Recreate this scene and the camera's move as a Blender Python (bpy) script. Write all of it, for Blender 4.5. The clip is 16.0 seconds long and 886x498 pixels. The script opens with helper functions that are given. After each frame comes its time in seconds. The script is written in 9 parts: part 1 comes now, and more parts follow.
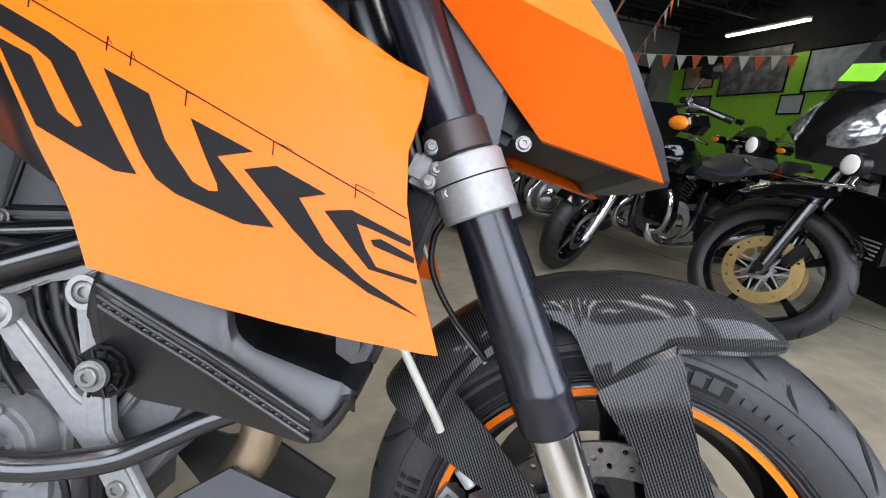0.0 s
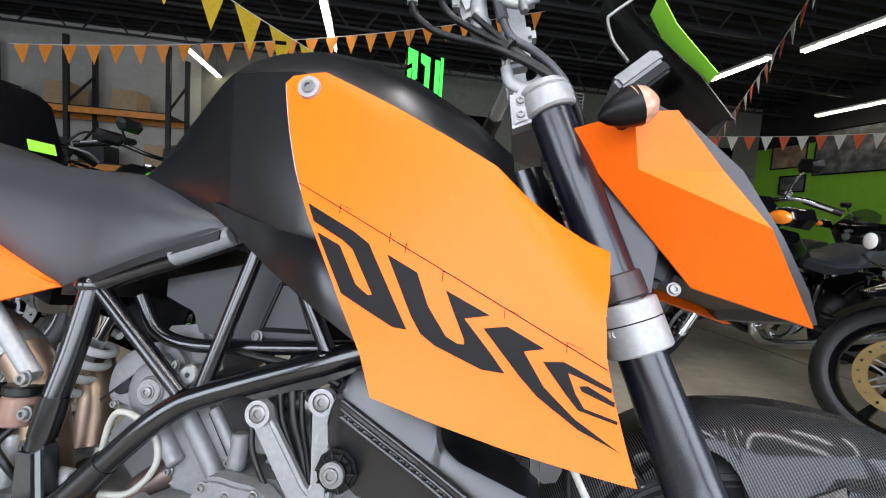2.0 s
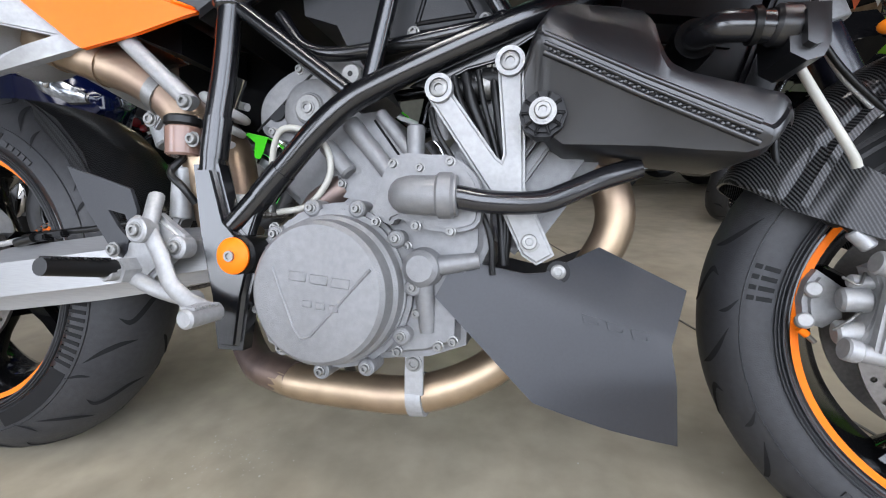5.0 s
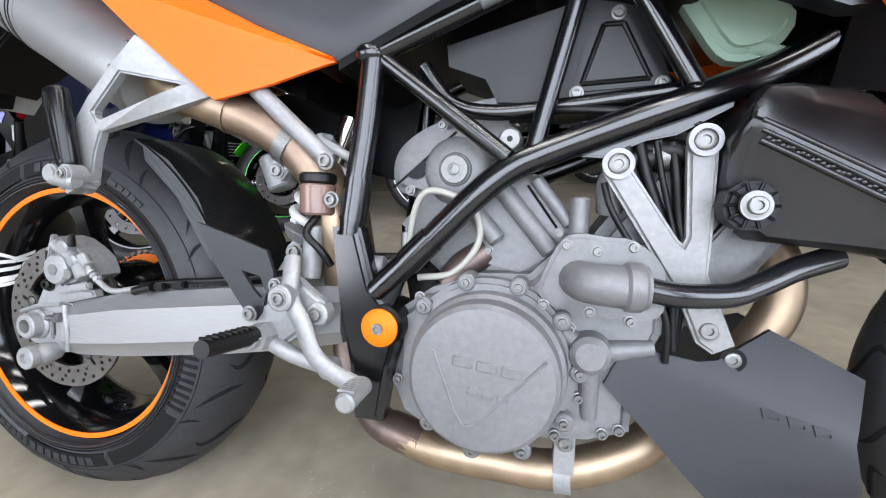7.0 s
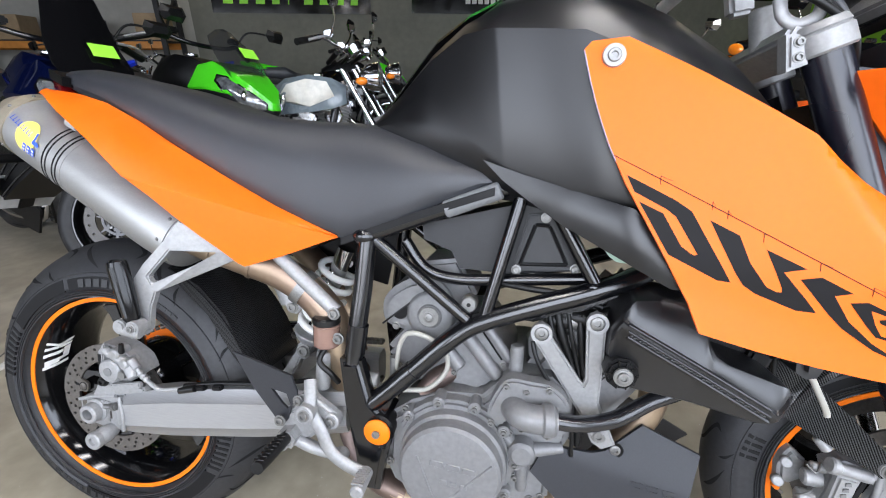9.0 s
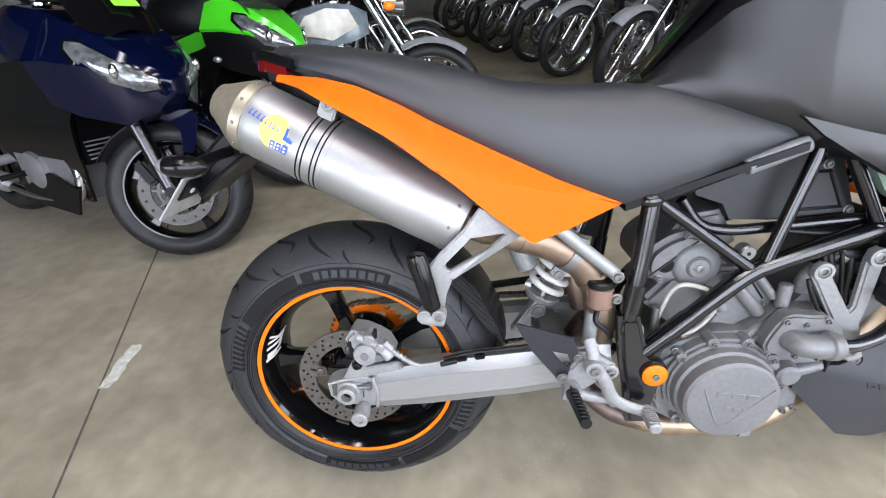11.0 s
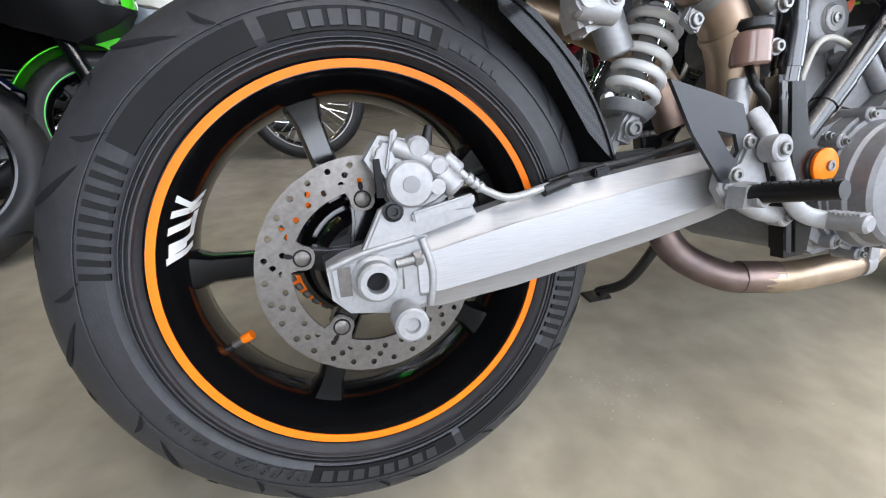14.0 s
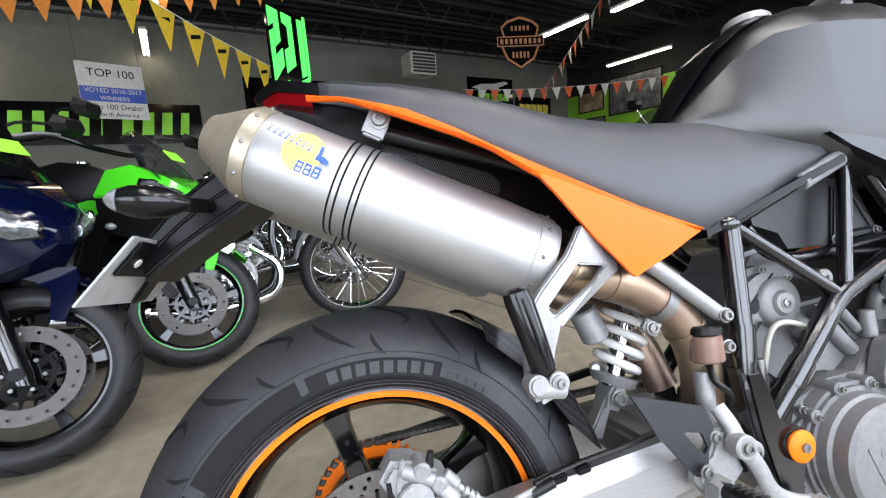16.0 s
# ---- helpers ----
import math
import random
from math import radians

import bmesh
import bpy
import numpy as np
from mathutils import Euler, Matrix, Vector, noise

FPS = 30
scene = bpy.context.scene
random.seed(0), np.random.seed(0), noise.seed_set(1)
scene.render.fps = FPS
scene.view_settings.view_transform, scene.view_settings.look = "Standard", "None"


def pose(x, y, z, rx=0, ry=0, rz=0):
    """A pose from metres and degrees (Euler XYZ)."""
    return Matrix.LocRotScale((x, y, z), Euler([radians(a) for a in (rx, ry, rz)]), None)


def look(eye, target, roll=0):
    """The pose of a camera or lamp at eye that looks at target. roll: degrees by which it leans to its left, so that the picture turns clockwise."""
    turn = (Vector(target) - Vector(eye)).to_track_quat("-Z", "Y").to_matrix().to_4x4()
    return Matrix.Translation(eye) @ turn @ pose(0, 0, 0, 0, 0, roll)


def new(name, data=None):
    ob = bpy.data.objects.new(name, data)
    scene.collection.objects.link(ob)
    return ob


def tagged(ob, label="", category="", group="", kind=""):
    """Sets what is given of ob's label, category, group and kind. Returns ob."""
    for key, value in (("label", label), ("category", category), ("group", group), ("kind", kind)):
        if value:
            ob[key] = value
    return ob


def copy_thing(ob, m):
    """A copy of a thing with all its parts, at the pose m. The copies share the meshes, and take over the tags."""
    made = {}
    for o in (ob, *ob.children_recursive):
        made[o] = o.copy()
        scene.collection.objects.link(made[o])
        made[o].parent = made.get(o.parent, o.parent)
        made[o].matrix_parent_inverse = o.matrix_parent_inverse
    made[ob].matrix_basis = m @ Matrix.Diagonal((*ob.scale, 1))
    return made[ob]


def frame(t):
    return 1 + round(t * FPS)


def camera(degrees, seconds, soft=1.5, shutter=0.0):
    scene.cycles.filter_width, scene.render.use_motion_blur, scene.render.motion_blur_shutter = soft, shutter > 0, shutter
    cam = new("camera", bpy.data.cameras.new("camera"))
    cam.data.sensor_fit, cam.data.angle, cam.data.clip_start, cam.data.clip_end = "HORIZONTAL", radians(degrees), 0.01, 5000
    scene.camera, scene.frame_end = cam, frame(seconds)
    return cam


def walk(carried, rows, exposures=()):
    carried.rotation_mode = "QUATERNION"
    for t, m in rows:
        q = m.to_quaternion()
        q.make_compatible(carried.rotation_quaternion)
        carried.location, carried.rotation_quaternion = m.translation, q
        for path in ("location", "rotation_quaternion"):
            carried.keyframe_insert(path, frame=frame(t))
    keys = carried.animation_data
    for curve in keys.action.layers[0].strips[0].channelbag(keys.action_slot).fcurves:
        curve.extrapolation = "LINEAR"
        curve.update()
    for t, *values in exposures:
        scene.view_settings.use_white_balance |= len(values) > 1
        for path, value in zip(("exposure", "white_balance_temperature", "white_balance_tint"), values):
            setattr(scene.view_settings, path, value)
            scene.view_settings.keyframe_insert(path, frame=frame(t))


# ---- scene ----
cam = camera(91.77, 16.0, soft=1.1)
ROWS = [
    (0.0, 1.2433, -0.3586, 0.7773, 75.46, -4.40, 1.00),
    (0.5, 1.2395, -0.3916, 0.8404, 79.20, -3.96, 3.10),
    (1.0, 1.2057, -0.4266, 0.8840, 83.24, -3.69, 5.67),
    (1.5, 1.1704, -0.4478, 0.9025, 85.44, -4.30, 8.05),
    (2.0, 1.1339, -0.4541, 0.8476, 85.27, -3.81, 10.24),
    (2.5, 1.0888, -0.4599, 0.7885, 80.68, -1.39, 11.44),
    (3.0, 1.0677, -0.4840, 0.7323, 79.61, 0.71, 12.00),
    (3.5, 1.0377, -0.5097, 0.6720, 78.88, 1.17, 12.48),
    (4.0, 1.0110, -0.5177, 0.6230, 78.27, 1.62, 12.60),
    (4.2, 1.0030, -0.5157, 0.5962, 77.68, 2.02, 12.85),
    (6.3, 0.8340, -0.4637, 0.5183, 73.87, 1.42, 14.31),
    (6.5, 0.8072, -0.4618, 0.5484, 73.62, 1.41, 14.35),
    (7.0, 0.7833, -0.4823, 0.6407, 73.15, 1.06, 14.91),
    (7.5, 0.7760, -0.5214, 0.7431, 72.11, 0.75, 14.28),
    (8.0, 0.7906, -0.5323, 0.8239, 71.06, -0.15, 12.23),
    (8.2, 0.8124, -0.5201, 0.8507, 70.60, -0.12, 11.98),
    (10.3, 0.5968, -0.6598, 1.0859, 58.58, 0.65, 9.45),
    (10.5, 0.5120, -0.6476, 1.0797, 57.77, 1.09, 9.46),
    (11.0, 0.2787, -0.6052, 1.0635, 56.08, 3.92, 3.62),
    (11.5, 0.1656, -0.4898, 1.0230, 54.64, 5.02, -3.30),
    (12.0, 0.1041, -0.4338, 0.8739, 53.79, 3.61, -12.80),
    (12.5, 0.1020, -0.4559, 0.7109, 66.92, 3.23, -17.19),
    (13.0, 0.0381, -0.4810, 0.6155, 67.87, 3.32, -18.40),
    (13.5, -0.0079, -0.4599, 0.5651, 67.04, 2.32, -18.61),
    (14.0, -0.0477, -0.4366, 0.5468, 65.55, 0.95, -17.67),
    (14.5, -0.0685, -0.4411, 0.6267, 66.14, -0.06, -15.96),
    (15.0, -0.0592, -0.4898, 0.7218, 72.21, 1.15, -14.34),
    (15.5, -0.0470, -0.5075, 0.7802, 78.39, 2.91, -13.33),
    (16.0, 0.0059, -0.5006, 0.8127, 80.92, 4.23, -12.24),
]
walk(cam, [(t, pose(*row)) for t, *row in ROWS],
     [(0.0, 0.05, 6320, 17), (1.0, -0.06, 6320, 17), (2.0, 0.14, 6320, 17), (4.0, 0.1, 6320, 17), (7.0, 0.14, 6320, 17), (8.2, 0.1, 6320, 17), (10.5, 0.08, 6320, 17), (11.3, 0.2, 6320, 17), (12.5, 0.13, 6320, 17), (14.0, 0.17, 6320, 17), (15.0, 0.25, 6320, 17), (16.0, 0.4, 6320, 17)])

# ---- world and light ----
world = bpy.data.worlds.new("world")
scene.world = world
world.use_nodes = True
wn = world.node_tree.nodes
sky = wn.new("ShaderNodeTexSky")
sky.sky_type, sky.sun_disc = "NISHITA", False
sky.sun_elevation, sky.sun_rotation = radians(40), radians(200)
wn["Background"].inputs["Strength"].default_value = 0.12
world.node_tree.links.new(sky.outputs["Color"], wn["Background"].inputs["Color"])

ROOM_BOUNDS = (-8.5, 13.0, -3.3, 11.2, 4.8)  # the room's walls and height, in its own turned frame
TURNED = Matrix.Rotation(radians(20), 4, "Z")


def area_lamp(name, m, sx, sy, watts, colour):
    data = bpy.data.lights.new(name, "AREA")
    data.shape, data.size, data.size_y, data.energy, data.color = "RECTANGLE", sx, sy, watts, colour
    ob = new(name, data)
    ob.matrix_world = m
    return ob


# daylight through the shop windows behind the camera
for wu, wide, watts in ((-5.1, 4.8, 265), (0.4, 4.0, 205), (5.4, 4.4, 250)):
    area_lamp("window_light", TURNED @ look((wu, -3.25, 1.9), (wu * 0.7, 3, 0.7)), wide, 2.7, watts, (0.84, 0.93, 1.0))
# the lit strip lights over the near aisle
NEAR_STRIPS = ((-0.3, -0.6), (1.5, -0.4), (2.7, -1.9), (0.6, -1.9))
for wu, wv in NEAR_STRIPS:
    area_lamp("strip_glow", TURNED @ look((wu, wv, 3.46), (wu, wv + 0.001, 0)), 0.3, 2.4, 26, (0.95, 0.97, 1.0))


# ---- materials ----
def material(name, colour, rough=0.5, metal=0.0, vary=0.12, scale=30.0, bump=0.0, bump_scale=200.0, coat=0.0, spec=0.5,
             stretch=(1, 1, 1), second=None, second_scale=3.0, amount=0.5):
    """A surface with grain and stains: noise at two scales moves colour and roughness, and a fine noise gives relief."""
    m = bpy.data.materials.new(name)
    m.use_nodes = True
    nt = m.node_tree
    n, l = nt.nodes, nt.links
    b = n["Principled BSDF"]
    tc = n.new("ShaderNodeTexCoord")
    mp = n.new("ShaderNodeMapping")
    mp.inputs["Scale"].default_value = stretch
    l.new(tc.outputs["Object"], mp.inputs["Vector"])
    n1 = n.new("ShaderNodeTexNoise")
    n1.inputs["Scale"].default_value, n1.inputs["Detail"].default_value = scale, 6
    n2 = n.new("ShaderNodeTexNoise")
    n2.inputs["Scale"].default_value, n2.inputs["Detail"].default_value = second_scale, 4
    for q in (n1, n2):
        l.new(mp.outputs["Vector"], q.inputs["Vector"])
    ramp = n.new("ShaderNodeMapRange")
    ramp.inputs["From Min"].default_value, ramp.inputs["From Max"].default_value = 0.3, 0.7
    ramp.inputs["To Min"].default_value, ramp.inputs["To Max"].default_value = 1 - vary, 1 + vary
    l.new(n1.outputs["Fac"], ramp.inputs["Value"])
    mix = n.new("ShaderNodeMix")
    mix.data_type = "RGBA"
    mix.inputs["A"].default_value = (*colour, 1)
    mix.inputs["B"].default_value = (*(second or [c * (1 - vary) for c in colour]), 1)
    edge = n.new("ShaderNodeMapRange")
    edge.inputs["From Min"].default_value, edge.inputs["From Max"].default_value = 0.42, 0.68
    edge.inputs["To Max"].default_value = amount
    l.new(n2.outputs["Fac"], edge.inputs["Value"])
    l.new(edge.outputs["Result"], mix.inputs["Factor"])
    mul = n.new("ShaderNodeVectorMath")
    mul.operation = "SCALE"
    l.new(mix.outputs["Result"], mul.inputs["Vector"])
    l.new(ramp.outputs["Result"], mul.inputs["Scale"])
    l.new(mul.outputs["Vector"], b.inputs["Base Color"])
    rr = n.new("ShaderNodeMapRange")
    rr.inputs["To Min"].default_value, rr.inputs["To Max"].default_value = max(rough - 0.1, 0.03), min(rough + 0.1, 1)
    l.new(n2.outputs["Fac"], rr.inputs["Value"])
    l.new(rr.outputs["Result"], b.inputs["Roughness"])
    b.inputs["Metallic"].default_value = metal
    b.inputs["Coat Weight"].default_value = coat
    b.inputs["Coat Roughness"].default_value = 0.12
    b.inputs["Specular IOR Level"].default_value = spec
    if bump:
        n3 = n.new("ShaderNodeTexNoise")
        n3.inputs["Scale"].default_value, n3.inputs["Detail"].default_value = bump_scale, 3
        l.new(mp.outputs["Vector"], n3.inputs["Vector"])
        bu = n.new("ShaderNodeBump")
        bu.inputs["Strength"].default_value, bu.inputs["Distance"].default_value = bump, 0.001
        l.new(n3.outputs["Fac"], bu.inputs["Height"])
        l.new(bu.outputs["Normal"], b.inputs["Normal"])
    return m


def plain(name, colour, rough=0.5, metal=0.0, coat=0.0):
    return material(name, colour, rough, metal, vary=0.06, scale=60, coat=coat)


def glow(name, colour, strength):
    m = bpy.data.materials.new(name)
    m.use_nodes = True
    b = m.node_tree.nodes["Principled BSDF"]
    b.inputs["Base Color"].default_value = (*colour, 1)
    b.inputs["Emission Color"].default_value = (*colour, 1)
    b.inputs["Emission Strength"].default_value = strength
    return m



def carbon(name, plain=False):
    """A weave of dark fibre under clear lacquer: twill in long ribs, or plain squares."""
    m = bpy.data.materials.new(name)
    m.use_nodes = True
    n, l = m.node_tree.nodes, m.node_tree.links
    b = n["Principled BSDF"]
    tc = n.new("ShaderNodeTexCoord")
    mp = n.new("ShaderNodeMapping")
    mp.inputs["Rotation"].default_value = (0.7, 0.5, 0.0)
    l.new(tc.outputs["Object"], mp.inputs["Vector"])
    w1 = n.new("ShaderNodeTexWave")
    w1.inputs["Scale"].default_value, w1.inputs["Distortion"].default_value = 112.0, 0.2
    w1.bands_direction = "X"
    w2 = n.new("ShaderNodeTexWave")
    w2.inputs["Scale"].default_value, w2.inputs["Distortion"].default_value = 110.0, 0.3
    w2.bands_direction = "Z"
    for w in (w1, w2):
        l.new(mp.outputs["Vector"], w.inputs["Vector"])
    mul = n.new("ShaderNodeMath")
    mul.operation = "MULTIPLY"
    shade = 0.022 if plain else 0.05
    if plain:
        ck = n.new("ShaderNodeTexChecker")
        ck.inputs["Scale"].default_value = 420.0
        l.new(mp.outputs["Vector"], ck.inputs["Vector"])
        l.new(ck.outputs["Fac"], mul.inputs[0])
        mul.inputs[1].default_value = 1.0
    else:
        l.new(w1.outputs["Fac"], mul.inputs[0])
        soft_ = n.new("ShaderNodeMapRange")
        soft_.inputs["To Min"].default_value = 0.6
        l.new(w2.outputs["Fac"], soft_.inputs["Value"])
        l.new(soft_.outputs["Result"], mul.inputs[1])
    mix = n.new("ShaderNodeMix")
    mix.data_type = "RGBA"
    mix.inputs["A"].default_value = (0.002, 0.002, 0.0022, 1)
    mix.inputs["B"].default_value = (shade, shade, shade * 1.04, 1)
    crisp = n.new("ShaderNodeMapRange")
    crisp.inputs["From Min"].default_value, crisp.inputs["From Max"].default_value = 0.3, 0.62
    l.new(mul.outputs["Value"], crisp.inputs["Value"])
    l.new(crisp.outputs["Result"], mix.inputs["Factor"])
    l.new(mix.outputs["Result"], b.inputs["Base Color"])
    b.inputs["Roughness"].default_value = 0.5
    b.inputs["Specular IOR Level"].default_value = 0.05
    b.inputs["Coat Weight"].default_value = 0.4
    b.inputs["Coat Roughness"].default_value = 0.12
    bu = n.new("ShaderNodeBump")
    bu.inputs["Strength"].default_value, bu.inputs["Distance"].default_value = 0.2, 0.001
    l.new(mul.outputs["Value"], bu.inputs["Height"])
    l.new(bu.outputs["Normal"], b.inputs["Normal"])
    return m


ORANGE = material("orange_paint", (0.85, 0.127, 0.003), 0.38, vary=0.02, scale=120, second=(0.82, 0.118, 0.003), spec=0.22)
ORANGE_VINYL = material("orange_stripe", (0.85, 0.17, 0.003), 0.45, vary=0.04, spec=0.2)
DECAL = material("black_decal", (0.007, 0.0062, 0.0065), 0.5, vary=0.1, spec=0.12)
TANK_BLACK = material("satin_black_tank", (0.0035, 0.0036, 0.0043), 0.33, vary=0.08, scale=300, bump=0.02, bump_scale=900, spec=0.62)
SEAT = material("seat_vinyl", (0.019, 0.0205, 0.0245), 0.44, spec=0.6, vary=0.1, scale=500, bump=0.25, bump_scale=1400)
FRAME = material("gloss_black_frame", (0.0028, 0.003, 0.0038), 0.21, vary=0.1, scale=40, spec=0.82)
PLASTIC = material("black_plastic", (0.003, 0.003, 0.0034), 0.36, vary=0.15, scale=200, bump=0.12, bump_scale=900, spec=0.2)
PLASTIC_G = material("gloss_black_plastic", (0.005, 0.005, 0.0055), 0.2, vary=0.1, spec=0.35)
BELLY = material("matt_dark_plastic", (0.019, 0.0198, 0.023), 0.44, vary=0.08, scale=300, bump=0.1, bump_scale=1200, spec=0.4)
ENGINE = material("cast_engine_grey", (0.175, 0.175, 0.177), 0.47, metal=0.3, vary=0.1, scale=120, amount=0.5, bump=0.35, bump_scale=700, second=(0.125, 0.125, 0.123), second_scale=9)
ALU = material("cast_aluminium", (0.29, 0.29, 0.29), 0.5, metal=0.4, vary=0.1, scale=150, bump=0.14, bump_scale=800, second=(0.24, 0.24, 0.235), second_scale=14)
BRUSHED = material("brushed_aluminium", (0.335, 0.335, 0.335), 0.4, metal=0.65, vary=0.07, scale=140, stretch=(0.25, 1, 6), second=(0.31, 0.31, 0.31), second_scale=5)
STEEL = material("brushed_steel", (0.40, 0.40, 0.395), 0.46, metal=0.75, vary=0.07, scale=260, stretch=(1, 1, 8), second=(0.33, 0.328, 0.32), second_scale=4)
DISC = material("brake_disc_steel", (0.135, 0.124, 0.113), 0.4, metal=0.75, vary=0.16, scale=200, second=(0.085, 0.075, 0.066), second_scale=20)
CAP = material("straw_tinted_cap", (0.42, 0.37, 0.28), 0.42, metal=0.7, vary=0.08, scale=90, second=(0.30, 0.27, 0.22))
BRONZE = material("heat_tinted_steel", (0.37, 0.28, 0.19), 0.44, metal=0.9, vary=0.15, scale=30, second=(0.22, 0.15, 0.125), second_scale=6, amount=0.9)
CHROME = material("polished_metal", (0.72, 0.72, 0.72), 0.12, metal=1.0, vary=0.03)
BOLT = material("zinc_bolt", (0.21, 0.208, 0.20), 0.42, metal=0.75, vary=0.12, scale=300)
RUBBER = material("tyre_rubber", (0.0165, 0.017, 0.0192), 0.53, spec=0.45, vary=0.22, scale=120, bump=0.3, bump_scale=600, second=(0.030, 0.0295, 0.0295), second_scale=6, amount=0.7)
# dark tyre rubber; also the black shade painted into slots and bores
RUBBER_D = material("groove_rubber", (0.006, 0.006, 0.0064), 0.65, vary=0.1, spec=0.2)
RUBBER_L = material("raised_rubber", (0.017, 0.0175, 0.019), 0.6, vary=0.15, scale=200)
RIM = material("gloss_black_rim", (0.0025, 0.0025, 0.0028), 0.09, vary=0.1, second=(0.005, 0.005, 0.005), second_scale=12, spec=0.6)
WHITE = material("white_paint", (0.72, 0.71, 0.68), 0.42, vary=0.06, second=(0.55, 0.54, 0.5), second_scale=18)
GREY_P = material("grey_plastic", (0.033, 0.034, 0.039), 0.45, vary=0.08)
RED_LENS = material("red_lens", (0.14, 0.002, 0.003), 0.12, coat=0.3)
AMBER = material("amber_lens", (0.85, 0.22, 0.01), 0.15, coat=0.6)
CLEAR_LENS = material("clear_lens", (0.5, 0.5, 0.52), 0.08, metal=0.6, vary=0.3, scale=90)
BOTTLE = material("milky_green_bottle", (0.33, 0.47, 0.37), 0.35, vary=0.08, scale=20)
GREY_HOSE = material("braided_hose", (0.30, 0.30, 0.295), 0.4, metal=0.3, vary=0.25, scale=600)
AIRBOX = material("grained_dark_plastic", (0.0068, 0.0069, 0.0078), 0.33, vary=0.15, scale=120, bump=0.1, bump_scale=900, spec=0.72, second=(0.0095, 0.0095, 0.0105), second_scale=20)
AIRBOX_D = material("matt_airbox_plastic", (0.011, 0.0112, 0.0125), 0.5, vary=0.12, scale=90, bump=0.2, bump_scale=500, spec=0.5)
# a clear lens; the orange it mirrors is put into its base colour
LENS_PALE = material("lens_with_orange_reflection", (0.46, 0.24, 0.16), 0.14, vary=0.25, scale=120, bump=0.4, bump_scale=160)
HOSE = material("clear_hose", (0.34, 0.33, 0.29), 0.4, vary=0.08)
CABLE = material("black_cable", (0.005, 0.005, 0.005), 0.4, spec=0.3)
HOSE_BLACK = material("shiny_rubber_hose", (0.010, 0.010, 0.0115), 0.22, vary=0.1, scale=80, spec=0.8)
CARBON = carbon("carbon_weave")
CARBON_P = carbon("carbon_plain_weave", True)
BURNT = material("burnt_header_steel", (0.20, 0.145, 0.12), 0.45, metal=0.85, vary=0.15, scale=40, second=(0.11, 0.085, 0.085), second_scale=9, amount=0.8)
FORK_TUBE = material("anodised_fork_tube", (0.006, 0.0062, 0.0115), 0.26, vary=0.02, scale=60, spec=0.6)
GROOVE = material("tread_groove_rubber", (0.012, 0.012, 0.0126), 0.75, vary=0.1, spec=0.1)
GOLD = material("anodised_gold", (0.34, 0.24, 0.10), 0.42, metal=0.8)
LIME = material("lime_card", (0.32, 0.85, 0.05), 0.55, vary=0.04)
YELLOW = material("yellow_decal", (0.9, 0.72, 0.12), 0.4, vary=0.04)
BLUE = material("blue_decal", (0.03, 0.09, 0.5), 0.4, vary=0.05)


# ---- mesh helpers ----
def finish(bm, smooth=38):
    bmesh.ops.recalc_face_normals(bm, faces=bm.faces)
    me = bpy.data.meshes.new("mesh")
    bm.to_mesh(me)
    bm.free()
    me.shade_smooth()
    me.set_sharp_from_angle(angle=radians(smooth))
    return me


def part(name, bm, mat, parent=None, label="", smooth=38):
    """Links a bmesh as one mesh object under a thing or a part."""
    me = finish(bm, smooth)
    me.materials.append(mat)
    ob = new(name, me)
    if parent is not None:
        ob.parent = parent
    if label:
        ob["label"] = label
    return ob


def thing(name, m, label, category, group="", kind=""):
    ob = new(name)
    ob.empty_display_size = 0.1
    ob.matrix_world = m
    return tagged(ob, label, category, group, kind)



def join(*bms):
    out = bmesh.new()
    for b in bms:
        me = bpy.data.meshes.new("tmp")
        b.to_mesh(me)
        b.free()
        out.from_mesh(me)
        bpy.data.meshes.remove(me)
    return out


def moved(bm, m):
    bmesh.ops.transform(bm, matrix=m, verts=bm.verts)
    return bm


def loft(rings, cap=True, closed=False):
    bm = bmesh.new()
    vs = [[bm.verts.new(p) for p in ring] for ring in rings]
    n = len(vs[0])
    pairs = list(zip(vs, vs[1:])) + ([(vs[-1], vs[0])] if closed else [])
    for a, b in pairs:
        for i in range(n):
            bm.faces.new((a[i], a[(i + 1) % n], b[(i + 1) % n], b[i]))
    if cap and not closed:
        bm.faces.new(vs[0])
        bm.faces.new(vs[-1])
    return bm


def spline(pts, per=6):
    pts = [Vector(p) for p in pts]
    if len(pts) < 3:
        return pts
    out = []
    ext = [2 * pts[0] - pts[1]] + pts + [2 * pts[-1] - pts[-2]]
    for i in range(1, len(ext) - 2):
        p0, p1, p2, p3 = ext[i - 1:i + 3]
        for k in range(per):
            t = k / per
            out.append(0.5 * (2 * p1 + (p2 - p0) * t + (2 * p0 - 5 * p1 + 4 * p2 - p3) * t * t + (3 * p1 - p0 - 3 * p2 + p3) * t ** 3))
    return out + [pts[-1]]


